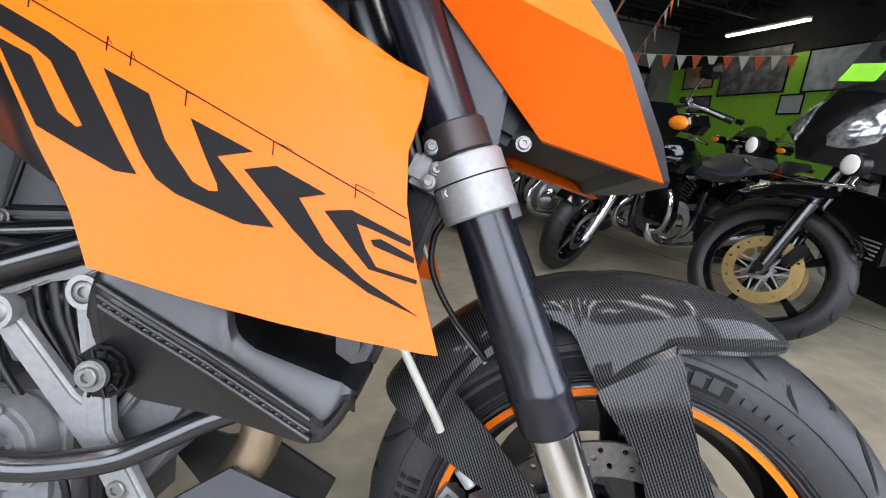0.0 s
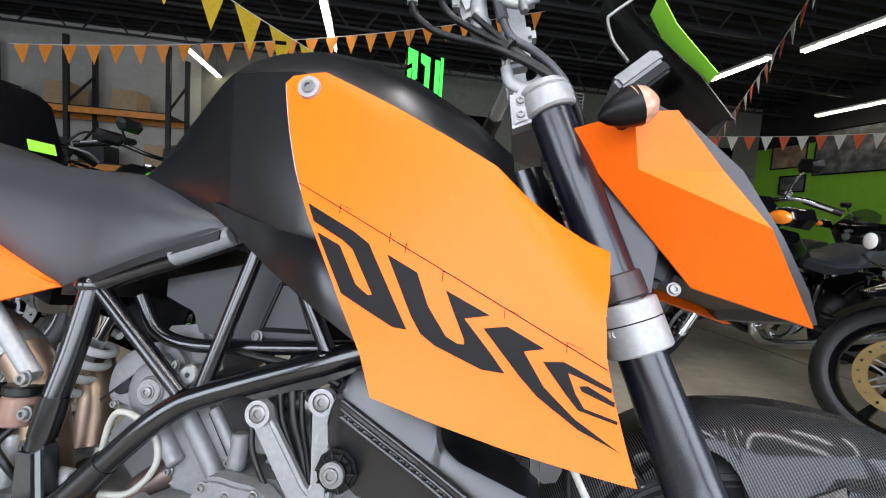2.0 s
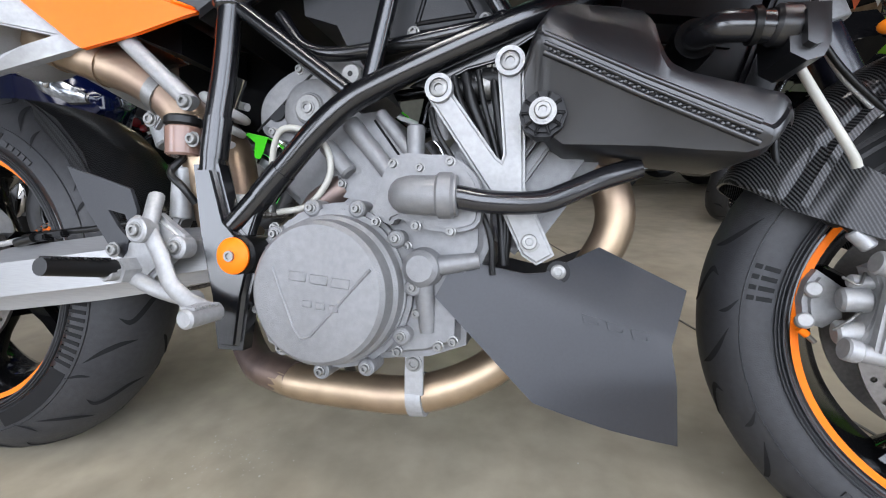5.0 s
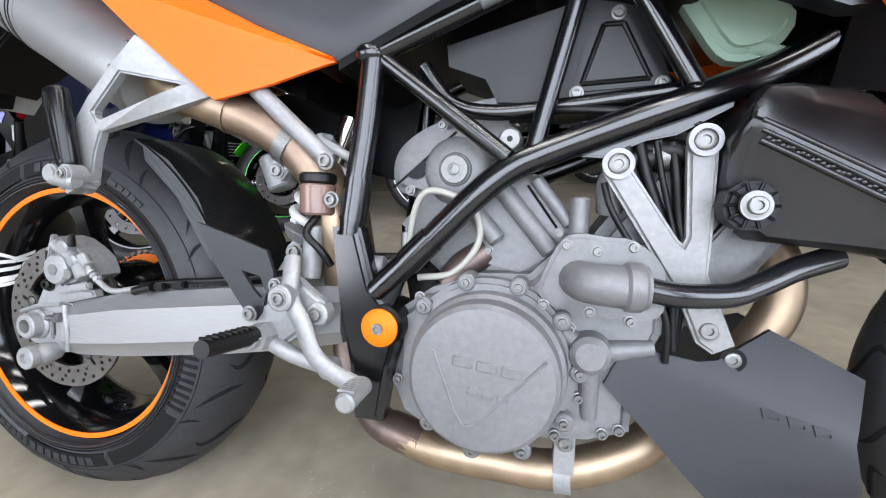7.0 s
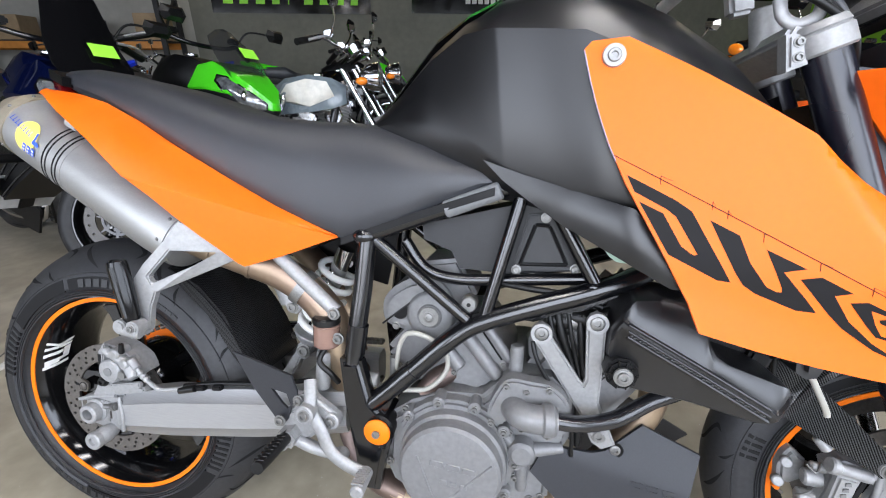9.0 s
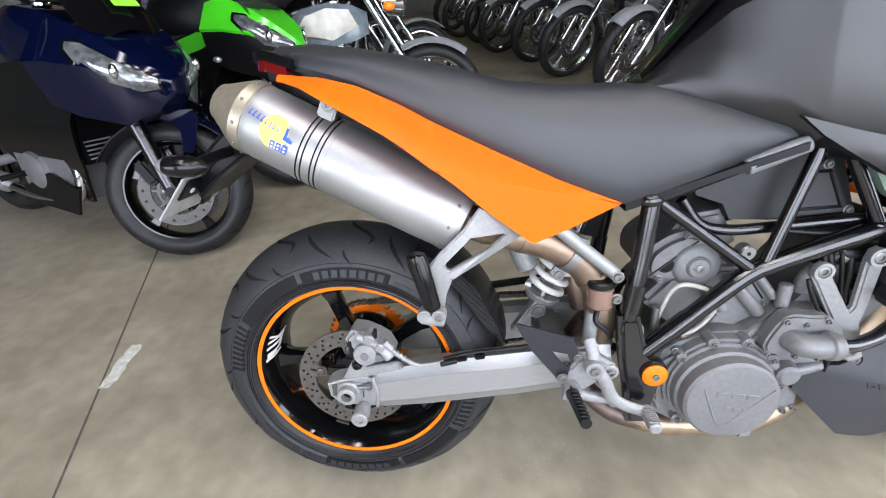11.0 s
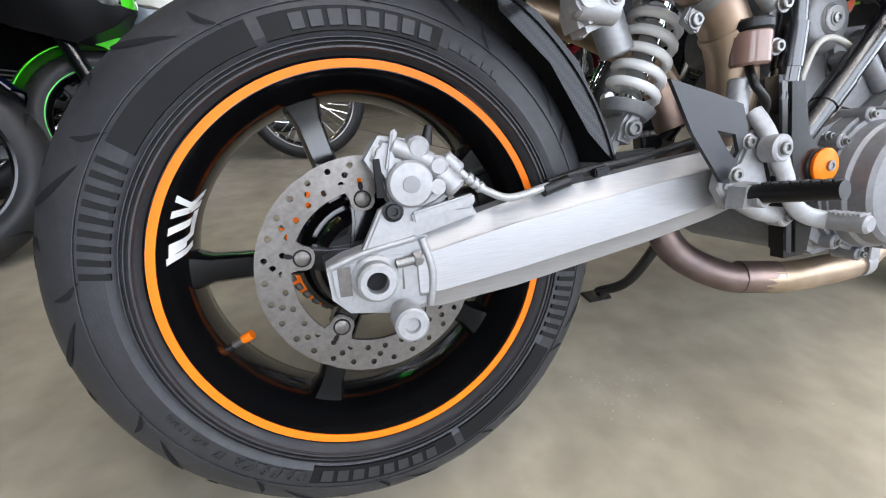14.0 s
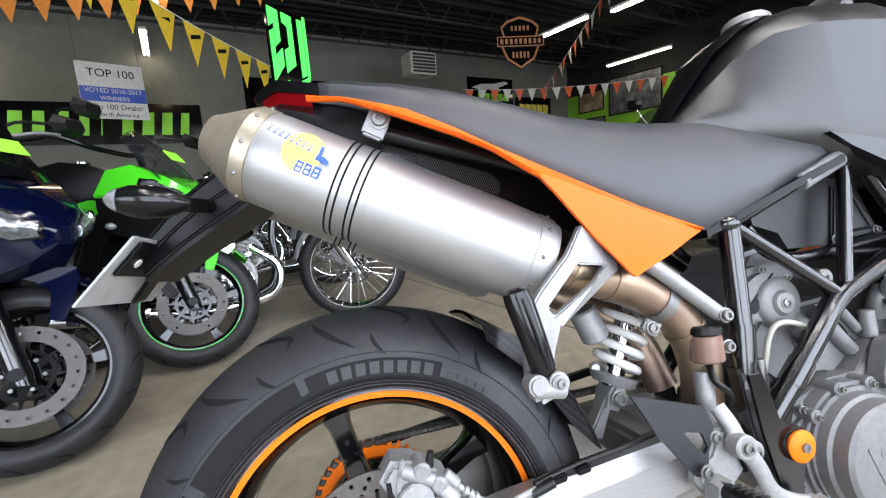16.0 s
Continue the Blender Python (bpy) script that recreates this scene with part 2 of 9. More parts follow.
def tube(pts, r, seg=14, per=6, taper=None, flat=1.0):
    """A pipe along a smooth line. taper: radius at the far end. flat squeezes it across y."""
    line = spline(pts, per)
    rings, side = [], None
    for i, p in enumerate(line):
        d = (line[min(i + 1, len(line) - 1)] - line[max(i - 1, 0)]).normalized()
        if side is None:
            side = d.orthogonal().normalized()
        side = (side - d * side.dot(d)).normalized()
        up = d.cross(side)
        rr = r if taper is None else r + (taper - r) * i / (len(line) - 1)
        ring = [p + (side * math.cos(a) + up * math.sin(a)) * rr for a in (2 * math.pi * k / seg for k in range(seg))]
        if flat != 1.0:
            ring = [Vector((q.x, p.y + (q.y - p.y) * flat, q.z)) for q in ring]
        rings.append(ring)
    return loft(rings)


def rod(a, b, r, r2=None, seg=20, edge=0.0):
    """A straight round bar with chamfered ends."""
    a, b = Vector(a), Vector(b)
    r2 = r if r2 is None else r2
    d = (b - a).normalized()
    side = d.orthogonal().normalized()
    up = d.cross(side)
    prof = [(0, r - edge), (edge, r), ((b - a).length - edge, r2), ((b - a).length, r2 - edge)] if edge else [(0, r), ((b - a).length, r2)]
    return loft([[a + d * h + (side * math.cos(t) + up * math.sin(t)) * rr for t in (2 * math.pi * k / seg for k in range(seg))] for h, rr in prof])


def lathe(profile, at=(0, 0, 0), seg=48, closed=True, arc=None):
    """Turns a profile of (radius, y) round the y axis through a place. arc: from and to, in degrees."""
    bm = bmesh.new()
    x, y, z = at
    a0, a1 = [radians(v) for v in arc] if arc else (0, 2 * math.pi)
    count = seg + 1 if arc else seg
    vs = []
    for k in range(count):
        a = a0 + (a1 - a0) * k / seg
        vs.append([bm.verts.new((x + r * math.cos(a), y + h, z + r * math.sin(a))) for r, h in profile])
    n = len(profile)
    for k in range(seg):
        p, q = vs[k], vs[(k + 1) % count]
        for i in range(n if closed else n - 1):
            j = (i + 1) % n
            if profile[i][0] < 1e-6 and profile[j][0] < 1e-6:
                continue
            bm.faces.new((p[i], p[j], q[j], q[i]))
    bmesh.ops.remove_doubles(bm, verts=bm.verts, dist=1e-6)
    return bm


def inside(p, poly):
    hit = False
    for (ax, az), (bx, bz) in zip(poly, poly[1:] + poly[:1]):
        if (az > p[1]) != (bz > p[1]) and p[0] < (bx - ax) * (p[1] - az) / (bz - az) + ax:
            hit = not hit
    return hit


def rounded(poly, per=4):
    """A closed outline smoothed through its points."""
    n = len(poly)
    out = []
    for i in range(n):
        p0, p1, p2, p3 = [Vector(poly[(i + k) % n]) for k in (-1, 0, 1, 2)]
        for k in range(per):
            t = k / per
            out.append(tuple(0.5 * (2 * p1 + (p2 - p0) * t + (2 * p0 - 5 * p1 + 4 * p2 - p3) * t * t + (3 * p1 - p0 - 3 * p2 + p3) * t ** 3)))
    return out


def sheet(poly, y, thick=0.004, step=0.0, holes=(), dense=0.0):
    """A plate with an outline in x and z. y: a number, or a function of x and z, for its near face. Thickness goes away from the viewer's side (+y)."""
    from mathutils.geometry import delaunay_2d_cdt
    yf = y if callable(y) else (lambda a, b: y)
    if dense:
        q = []
        for a, b in zip(poly, poly[1:] + poly[:1]):
            k = max(1, int(math.dist(a, b) / dense))
            q += [(a[0] + (b[0] - a[0]) * i / k, a[1] + (b[1] - a[1]) * i / k) for i in range(k)]
        poly = q
    poly = [tuple(p) for p in poly]
    pts, edges = [Vector(p) for p in poly], [(i, (i + 1) % len(poly)) for i in range(len(poly))]
    for h in holes:
        s = len(pts)
        pts += [Vector(p) for p in h]
        edges += [(s + i, s + (i + 1) % len(h)) for i in range(len(h))]
    if step:
        xs, zs = [p[0] for p in poly], [p[1] for p in poly]
        gx = min(xs) + step / 2
        while gx < max(xs):
            gz = min(zs) + step / 2
            while gz < max(zs):
                if inside((gx, gz), poly) and min(math.dist((gx, gz), p) for p in poly) > step * 0.45 and not any(inside((gx, gz), list(h)) for h in holes):
                    pts.append(Vector((gx, gz)))
                gz += step
            gx += step
    v, _, f, *_ = delaunay_2d_cdt(pts, edges, [], 0, 1e-6)
    bm = bmesh.new()
    near = [bm.verts.new((p[0], yf(p[0], p[1]), p[1])) for p in v]
    far = [bm.verts.new((p[0], yf(p[0], p[1]) + thick, p[1])) for p in v]
    count = {}
    for t in f:
        c = (sum(v[i][0] for i in t) / len(t), sum(v[i][1] for i in t) / len(t))
        if not inside(c, poly) or any(inside(c, list(h)) for h in holes):
            continue
        bm.faces.new([near[i] for i in t])
        bm.faces.new([far[i] for i in reversed(t)])
        for a, b in zip(t, t[1:] + t[:1]):
            count.setdefault((min(a, b), max(a, b)), []).append((a, b))
    for e in count.values():
        if len(e) == 1:
            a, b = e[0]
            bm.faces.new((near[b], near[a], far[a], far[b]))
    bmesh.ops.delete(bm, geom=[q for q in bm.verts if not q.link_faces], context="VERTS")
    return bm


def block(poly, y0, y1, bevel=0.004, seg=2):
    """An outline in x and z drawn out from y0 to y1, its rims rounded."""
    bm = bmesh.new()
    a = [bm.verts.new((x, y0, z)) for x, z in poly]
    b = [bm.verts.new((x, y1, z)) for x, z in poly]
    n = len(poly)
    ends = [bm.faces.new(a), bm.faces.new(b)]
    for i in range(n):
        bm.faces.new((a[i], a[(i + 1) % n], b[(i + 1) % n], b[i]))
    bmesh.ops.recalc_face_normals(bm, faces=bm.faces)
    if bevel:
        bmesh.ops.bevel(bm, geom=list({e for f in ends for e in f.edges}), offset=bevel, segments=seg, affect="EDGES", clamp_overlap=True)
    return bm


def box(size, at=(0, 0, 0), rot=(0, 0, 0), bevel=0.0, seg=2):
    bm = bmesh.new()
    bmesh.ops.create_cube(bm, size=1)
    bmesh.ops.scale(bm, vec=size, verts=bm.verts)
    if bevel:
        bmesh.ops.bevel(bm, geom=bm.edges[:], offset=bevel, segments=seg, affect="EDGES", clamp_overlap=True)
    return moved(bm, pose(*at, *rot))


def ball(r, at, scale=(1, 1, 1), u=20, v=12):
    bm = bmesh.new()
    bmesh.ops.create_uvsphere(bm, u_segments=u, v_segments=v, radius=r)
    bmesh.ops.scale(bm, vec=scale, verts=bm.verts)
    return moved(bm, Matrix.Translation(at))


def ngon(cx, cz, r, n=16, turn=0.0):
    return [(cx + r * math.cos(2 * math.pi * k / n + turn), cz + r * math.sin(2 * math.pi * k / n + turn)) for k in range(n)]


def bolt_mesh(r, high):
    """A round-headed socket bolt that stands out towards -y."""
    head = lathe([(0, 0), (r * 1.35, 0), (r * 1.35, -high * 0.25), (r, -high * 0.3), (r, -high * 0.85), (r * 0.88, -high), (r * 0.5, -high), (r * 0.45, -high * 0.55), (0, -high * 0.55)], seg=16, closed=False)
    return head


BOLTS = {}


def bolt(at, parent, r=0.006, high=0.006, mat=None):
    key = (r, high, mat.name if mat else "")
    if key not in BOLTS:
        me = finish(bolt_mesh(r, high))
        me.materials.append(mat or BOLT)
        BOLTS[key] = me
    o = new("bolt", BOLTS[key])
    o.parent = parent
    o.matrix_basis = pose(*at)
    return o

# ---- the motorcycle: x forward from the rear axle, y away from its right side, z up in its own plane ----
LEAN = 12.4
bike = thing("motorcycle", pose(0, 0, 0, -LEAN, 0, 0), "orange and black naked sports motorcycle leaning on its side stand", "motorcycle")
REAR, FRONT = Vector((0.0, 0.0, 0.3265)), Vector((1.4735, 0.001, 0.3115))
STEER = Matrix.Translation(FRONT) @ Matrix.Rotation(radians(-13.1), 4, "Z")
RIM_R = 0.2133


def tyre_section(r_out, half, crown, bead):
    """Profile of (radius, y) round a tyre, from the near bead over the tread to the far bead."""
    c = r_out - crown
    prof = [(bead, -half * 0.83), (bead + 0.012, -half * 0.93)]
    for k in range(13):
        a = radians(-84 + 14 * k)
        prof.append((c + crown * math.cos(a), half * math.sin(a) * 1.0))
    prof += [(bead + 0.012, half * 0.93), (bead, half * 0.83), (bead - 0.008, half * 0.5), (bead - 0.008, -half * 0.5)]
    return prof


def on_tyre(r_out, half, crown, across, around, lift=0.0008):
    """A place on the tread: across in degrees from the crown (- is the near side), around in degrees."""
    a, t = radians(across), radians(around)
    r = r_out - crown + (crown + lift) * math.cos(a)
    return Vector((r * math.cos(t), (half + lift) * math.sin(a), r * math.sin(t)))


def tread_mark(r_out, half, crown, line, wide):
    """A groove: a dark strip that lies on the tread along a line of (across, around)."""
    bm = bmesh.new()
    pts = [Vector((*p, 0)) for p in spline([(*p, 0) for p in line], 5)]
    rows = []
    for i, p in enumerate(pts):
        d = (pts[min(i + 1, len(pts) - 1)] - pts[max(i - 1, 0)])
        d = Vector((d.x * 0.35, d.y, 0)).normalized()
        k = wide * math.sin(math.pi * (i + 0.35) / (len(pts) - 0.3))
        s = Vector((-d.y * k / 0.35 * 0.35, d.x * k, 0))
        rows.append([bm.verts.new(on_tyre(r_out, half, crown, p.x + q * s.x * 2.2, p.y + q * s.y, 0.0005)) for q in (-1, 1)])
    for a, b in zip(rows, rows[1:]):
        bm.faces.new((a[0], a[1], b[1], b[0]))
    return bm


def side_arc(r0, r1, a0, a1, y, seg=10, out=0.0):
    """A raised band on a tyre's near wall between two radii and two angles."""
    bm = bmesh.new()
    rows = []
    for k in range(seg + 1):
        a = radians(a0 + (a1 - a0) * k / seg)
        rows.append([bm.verts.new((r * math.cos(a), yy, r * math.sin(a))) for r, yy in ((r0, y(r0)), (r1, y(r1)), (r1, y(r1) + 0.004), (r0, y(r0) + 0.004))])
    for p, q in zip(rows, rows[1:]):
        for i in range(4):
            bm.faces.new((p[i], p[(i + 1) % 4], q[(i + 1) % 4], q[i]))
    for row in (rows[0], rows[-1]):
        bm.faces.new(row)
    return bm


def wheel(name, m, r_out, half, crown, rim_half, turn, spokes, label):
    """A cast wheel round the origin, its axle along y."""
    w = new(name)
    w.parent = bike
    w.matrix_basis = m
    w["label"] = label
    bead = RIM_R + 0.004
    part("tyre", lathe(tyre_section(r_out, half, crown, bead), seg=120), RUBBER, w, "worn black sport tyre with curved grooves")
    marks = []
    for k in range(12):
        a = 30 * k + 4
        marks.append(tread_mark(r_out, half, crown, [(-62, a - 2), (-50, a + 3), (-36, a + 6.5), (-22, a + 8)], 0.95))
        marks.append(tread_mark(r_out, half, crown, [(-42, a + 15), (-30, a + 14), (-12, a + 21), (4, a + 23)], 1.05))
        marks.append(tread_mark(r_out, half, crown, [(60, a + 13), (46, a + 20), (33, a + 22.5), (22, a + 23)], 1.1))
        marks.append(tread_mark(r_out, half, crown, [(42, a), (30, a - 1), (14, a + 6), (8, a + 8)], 1.0))
        marks.append(tread_mark(r_out, half, crown, [(-70, a + 20), (-60, a + 23), (-50, a + 24)], 0.6))
    tagged(part("tread_groove", join(*marks), GROOVE, w), kind="stuff")
    h = rim_half
    prof = [(bead, -h), (RIM_R + 0.001, -h - 0.001), (RIM_R - 0.008, -h - 0.0005), (RIM_R - 0.012, -h + 0.006), (0.188, -h + 0.03), (0.182, 0), (0.188, h - 0.03),
            (RIM_R - 0.012, h - 0.006), (RIM_R - 0.006, h), (bead, h), (bead - 0.012, h * 0.6), (0.19, 0), (bead - 0.012, -h * 0.6)]
    part("rim", lathe(prof, seg=96), RIM, w, "gloss black cast rim")
    part("rim_stripe", lathe([(RIM_R - 0.0075, -h - 0.0022), (RIM_R + 0.0005, -h - 0.003), (RIM_R + 0.0005, -h - 0.001), (RIM_R - 0.0075, -h + 0.0008)], seg=120), ORANGE_VINYL, w, "orange rim tape")
    part("hub", lathe([(0, -0.05), (0.036, -0.05), (0.045, -0.03), (0.042, 0), (0.045, 0.03), (0.036, 0.05), (0, 0.05)], seg=32, closed=False), RIM, w)
    for k in range(spokes):
        a = radians(turn + 360 / spokes * k)
        d, s = Vector((math.cos(a), 0, math.sin(a))), Vector((-math.sin(a), 0, math.cos(a)))
        rings = []
        for r, wd, dp, y in ((0.03, 0.024, 0.022, 0), (0.06, 0.02, 0.02, -0.004), (0.12, 0.0145, 0.016, -0.008), (0.165, 0.0155, 0.018, -0.01), (0.193, 0.024, 0.028, -0.006)):
            c = d * r + Vector((0, y, 0))
            rings.append([c + s * wd * q + Vector((0, dp * p, 0)) for q, p in ((-1, -0.5), (-0.75, -1), (0.75, -1), (1, -0.5), (1, 0.5), (0.7, 1), (-0.7, 1), (-1, 0.5))])
        part("spoke", loft(rings), RIM, w)
    return w


rear_wheel = wheel("rear_wheel", Matrix.Translation(REAR) @ Matrix.Rotation(radians(2.0), 4, "Z"), 0.322, 0.091, 0.09, 0.0745, 33, 5, "black five-spoke rear wheel with an orange rim stripe")
front_wheel = wheel("front_wheel", STEER, 0.3094, 0.061, 0.062, 0.047, 20, 5, "black five-spoke front wheel with an orange rim stripe")


def brake_disc(parent, radius, inner, y, thick, bolts, holes, carrier=None):
    rings = []
    for j, rr in enumerate((radius - 0.009, radius - 0.0175, radius - 0.026)):
        for k in range(holes):
            a = 2 * math.pi * (k + 0.33 * j) / holes
            if j != 1 or k % 2 == 0:
                rings.append(ngon(rr * math.cos(a), rr * math.sin(a), 0.0033, 8))
    outline = [((radius - (0.0008 if k % 8 in (0,) else 0)) * math.cos(2 * math.pi * k / 96), (radius - (0.0008 if k % 8 in (0,) else 0)) * math.sin(2 * math.pi * k / 96)) for k in range(96)]
    d = part("brake_disc", sheet(outline, y, thick, holes=[ngon(0, 0, inner, 64), *rings]), DISC, parent, "drilled steel brake disc")
    return d


# rear disc with five floating mounts
brake_disc(rear_wheel, 0.119, 0.084, -0.088, 0.005, 5, 30)
for k in range(5):
    a = radians(20 + 72 * k)
    ca, sa = math.cos(a), math.sin(a)
    m = Matrix.Rotation(-a, 4, "Y")
    part("disc_mount", moved(block([(0.0615, -0.004), (0.0635, -0.0092), (0.068, -0.0122), (0.076, -0.0132), (0.083, -0.017), (0.0905, -0.028), (0.0915, 0.028), (0.083, 0.017), (0.076, 0.0132), (0.068, 0.0122), (0.0635, 0.0092), (0.0615, 0.004)], -0.0885, -0.083, 0.001), m), DISC, rear_wheel)
    # no cut-out: a dark oval on the mount paints the slot's shade
    part("mount_slot", moved(block([(0.0875 + 0.0048 * math.cos(q), 0.0026 * math.sin(q)) for q in (2 * math.pi * i / 14 for i in range(14))], -0.0893, -0.086, 0.0), m), GROOVE, rear_wheel)
    part("bolt_ring", lathe([(0.0, -0.0889), (0.0094, -0.0889), (0.0094, -0.086), (0.0, -0.086)], (0.0738 * ca, 0, 0.0738 * sa), 20, closed=False), GROOVE, rear_wheel)
    part("carrier_arm", moved(block([(0.02, -0.02), (0.05, -0.013), (0.078, -0.011), (0.078, 0.011), (0.05, 0.013), (0.02, 0.02)], -0.082, -0.06, 0.003), m), RIM, rear_wheel)
    part("mount_pin", lathe([(0.0, -0.0905), (0.0058, -0.0905), (0.0076, -0.0895), (0.0076, -0.086), (0.0, -0.086)], (0.0738 * ca, 0, 0.0738 * sa), 20, closed=False), DISC, rear_wheel, "flat steel disc pin")
part("disc_carrier", lathe([(0.02, -0.075), (0.05, -0.078), (0.06, -0.06), (0.062, -0.02), (0.05, -0.01), (0.02, -0.01)], seg=40), RIM, rear_wheel)
part("cush_drum", lathe([(0.0, -0.035), (0.066, -0.035), (0.078, -0.02), (0.080, 0.05), (0.0, 0.05)], seg=40, closed=False), RIM, rear_wheel, "black hub drum")
part("hub_flange", lathe([(0.0, 0.03), (0.078, 0.035), (0.082, 0.05), (0.078, 0.062), (0.0, 0.062)], seg=40, closed=False), RIM, rear_wheel)
# sprocket on the far side
teeth = []
for k in range(40):
    a = 2 * math.pi * k / 40
    teeth += [(r * math.cos(a + o), r * math.sin(a + o)) for r, o in ((0.092, -0.05), (0.101, -0.02), (0.101, 0.02), (0.092, 0.05))]
part("sprocket", sheet(teeth, 0.07, 0.006, holes=[ngon(0, 0, 0.045, 32)] + [ngon(0.068 * math.cos(radians(60 * k)), 0.068 * math.sin(radians(60 * k)), 0.014, 12) for k in range(6)]), ORANGE_VINYL, rear_wheel, "orange sprocket")
# valve with an orange cap
part("valve", rod((-0.165, -0.012, -0.088), (-0.148, -0.018, -0.079), 0.004), BOLT, rear_wheel)
part("valve_cap", rod((-0.150, -0.0175, -0.080), (-0.139, -0.021, -0.074), 0.0055), ORANGE_VINYL, rear_wheel)
# two discs at the front
brake_disc(front_wheel, 0.158, 0.12, -0.062, 0.005, 6, 36)
part("disc_carrier", sheet(ngon(0, 0, 0.122, 48), -0.06, 0.006, holes=[ngon(0.083 * math.cos(radians(36 * k)), 0.083 * math.sin(radians(36 * k)), 0.02, 14) for k in range(10)]), RIM, front_wheel)
part("brake_disc", lathe([(0.118, 0.06), (0.158, 0.06), (0.158, 0.065), (0.118, 0.065)], seg=64), DISC, front_wheel)

# lettering on the near wall of the tyres: bands, bars and hatching
wall_y = lambda half, crown, r_out: (lambda r: -half * math.sqrt(max(0.0, 1 - ((r - r_out + crown) / crown) ** 2)) * 1.0 - 0.0006)


def raised(w, r0, r1, a0, a1, yf, mat, lift, seg):
    part("raised_bar", side_arc(r0, r1, a0, a1, lambda r: yf(r) - lift, seg), mat, w)


for w, half, crown, r_out in ((rear_wheel, 0.091, 0.09, 0.322), (front_wheel, 0.061, 0.062, 0.3094)):
    yf = wall_y(half, crown, r_out)
    for rr, wd, up in ((0.2215, 0.0022, 0.0022), (0.2265, 0.0012, 0.0012), (0.2305, 0.0009, 0.0008), (0.2665, 0.0008, 0.0007)):
        part("bead_ring", lathe([(rr - wd, yf(rr - wd) + 0.001), (rr - wd * 0.4, yf(rr) - up), (rr + wd * 0.4, yf(rr) - up), (rr + wd, yf(rr + wd) + 0.001), (rr, yf(rr) + 0.004)], seg=120), RUBBER, w)
    for turn in (0, 180):
        part("raised_band", side_arc(0.2365, 0.2595, 107.5 - turn, 67 - turn, yf, 20), RUBBER_D, w)
        part("raised_band", side_arc(0.2365, 0.2615, 145.6 - turn, 110 - turn, yf, 18), RUBBER_D, w)
        for k in range(8):
            c = 101.5 - turn - 4.15 * k
            raised(w, 0.2405, 0.2555, c, c - 2.9, yf, RUBBER_L, 0.0012, 3)
        for k in range(9 if w is rear_wheel else 4):
            c = 173.6 - turn - 2.95 * k
            raised(w, 0.2365, 0.2625, c, c - 1.35, yf, RUBBER_D, 0.0004, 2)
        for k in range(5):
            c = 64.6 - turn - 3.2 * k
            raised(w, 0.243, 0.2505, c, c - 2.2, yf, RUBBER_L, 0.0008, 2)


def round_words(parent, text, size, radius, start, step, y, mat):
    """Writing that runs clockwise round a tyre's near wall, its tops outwards."""
    a = start
    for ch in text:
        if ch != " ":
            c = bpy.data.curves.new("writing", "FONT")
            c.body, c.size, c.extrude, c.align_x, c.align_y = ch, size, 0.0006, "CENTER", "BOTTOM"
            o = bpy.data.objects.new("writing", c)
            scene.collection.objects.link(o)
            me = bpy.data.meshes.new_from_object(o.evaluated_get(bpy.context.evaluated_depsgraph_get()))
            bpy.data.objects.remove(o)
            bpy.data.curves.remove(c)
            me.materials.clear()
            me.materials.append(mat)
            lean = math.atan2(y(radius + size * 0.7) - y(radius), size * 0.7)
            me.transform(Matrix.Rotation(radians(90 - a), 4, "Y") @ Matrix.Translation((0, y(radius) - 0.001, radius)) @ Matrix.Rotation(-lean, 4, "X") @ Matrix.Rotation(radians(90), 4, "X"))
            w = new("raised_writing", me)
            w.parent = parent
        a -= step * (0.6 if ch in " /1" else 1.0)


round_words(rear_wheel, "180/55 ZR 17", 0.0150, 0.2435, -114.5, 2.5, wall_y(0.091, 0.09, 0.322), RUBBER_L)
round_words(rear_wheel, "M/C (73W)", 0.009, 0.2435, -141.0, 1.5, wall_y(0.091, 0.09, 0.322), RUBBER_L)
# white blocks on the barrel of the rear rim


def on_barrel(deg, s_):
    """A place on the near barrel of the rear rim: deg round it, s_ from the lip (0) inwards (1)."""
    y = -0.066 + 0.05 * s_
    r = 0.188 + 0.0133 * (-0.0445 - y) / 0.024 if y < -0.0445 else 0.182 + 0.006 * -y / 0.0445
    return ((r - 0.0009) * math.cos(radians(deg)), y, (r - 0.0009) * math.sin(radians(deg)))


def barrel_block(corners):
    bm = bmesh.new()
    n = 5
    (a0, s0), (a1, s1), (a2, s2), (a3, s3) = corners
    grid = [[bm.verts.new(on_barrel((a0 + (a1 - a0) * i / n) * (1 - j / n) + (a3 + (a2 - a3) * i / n) * j / n, (s0 + (s1 - s0) * i / n) * (1 - j / n) + (s3 + (s2 - s3) * i / n) * j / n)) for i in range(n + 1)] for j in range(n + 1)]
    for j in range(n):
        for i in range(n):
            bm.faces.new((grid[j][i], grid[j][i + 1], grid[j + 1][i + 1], grid[j + 1][i]))
    return bm


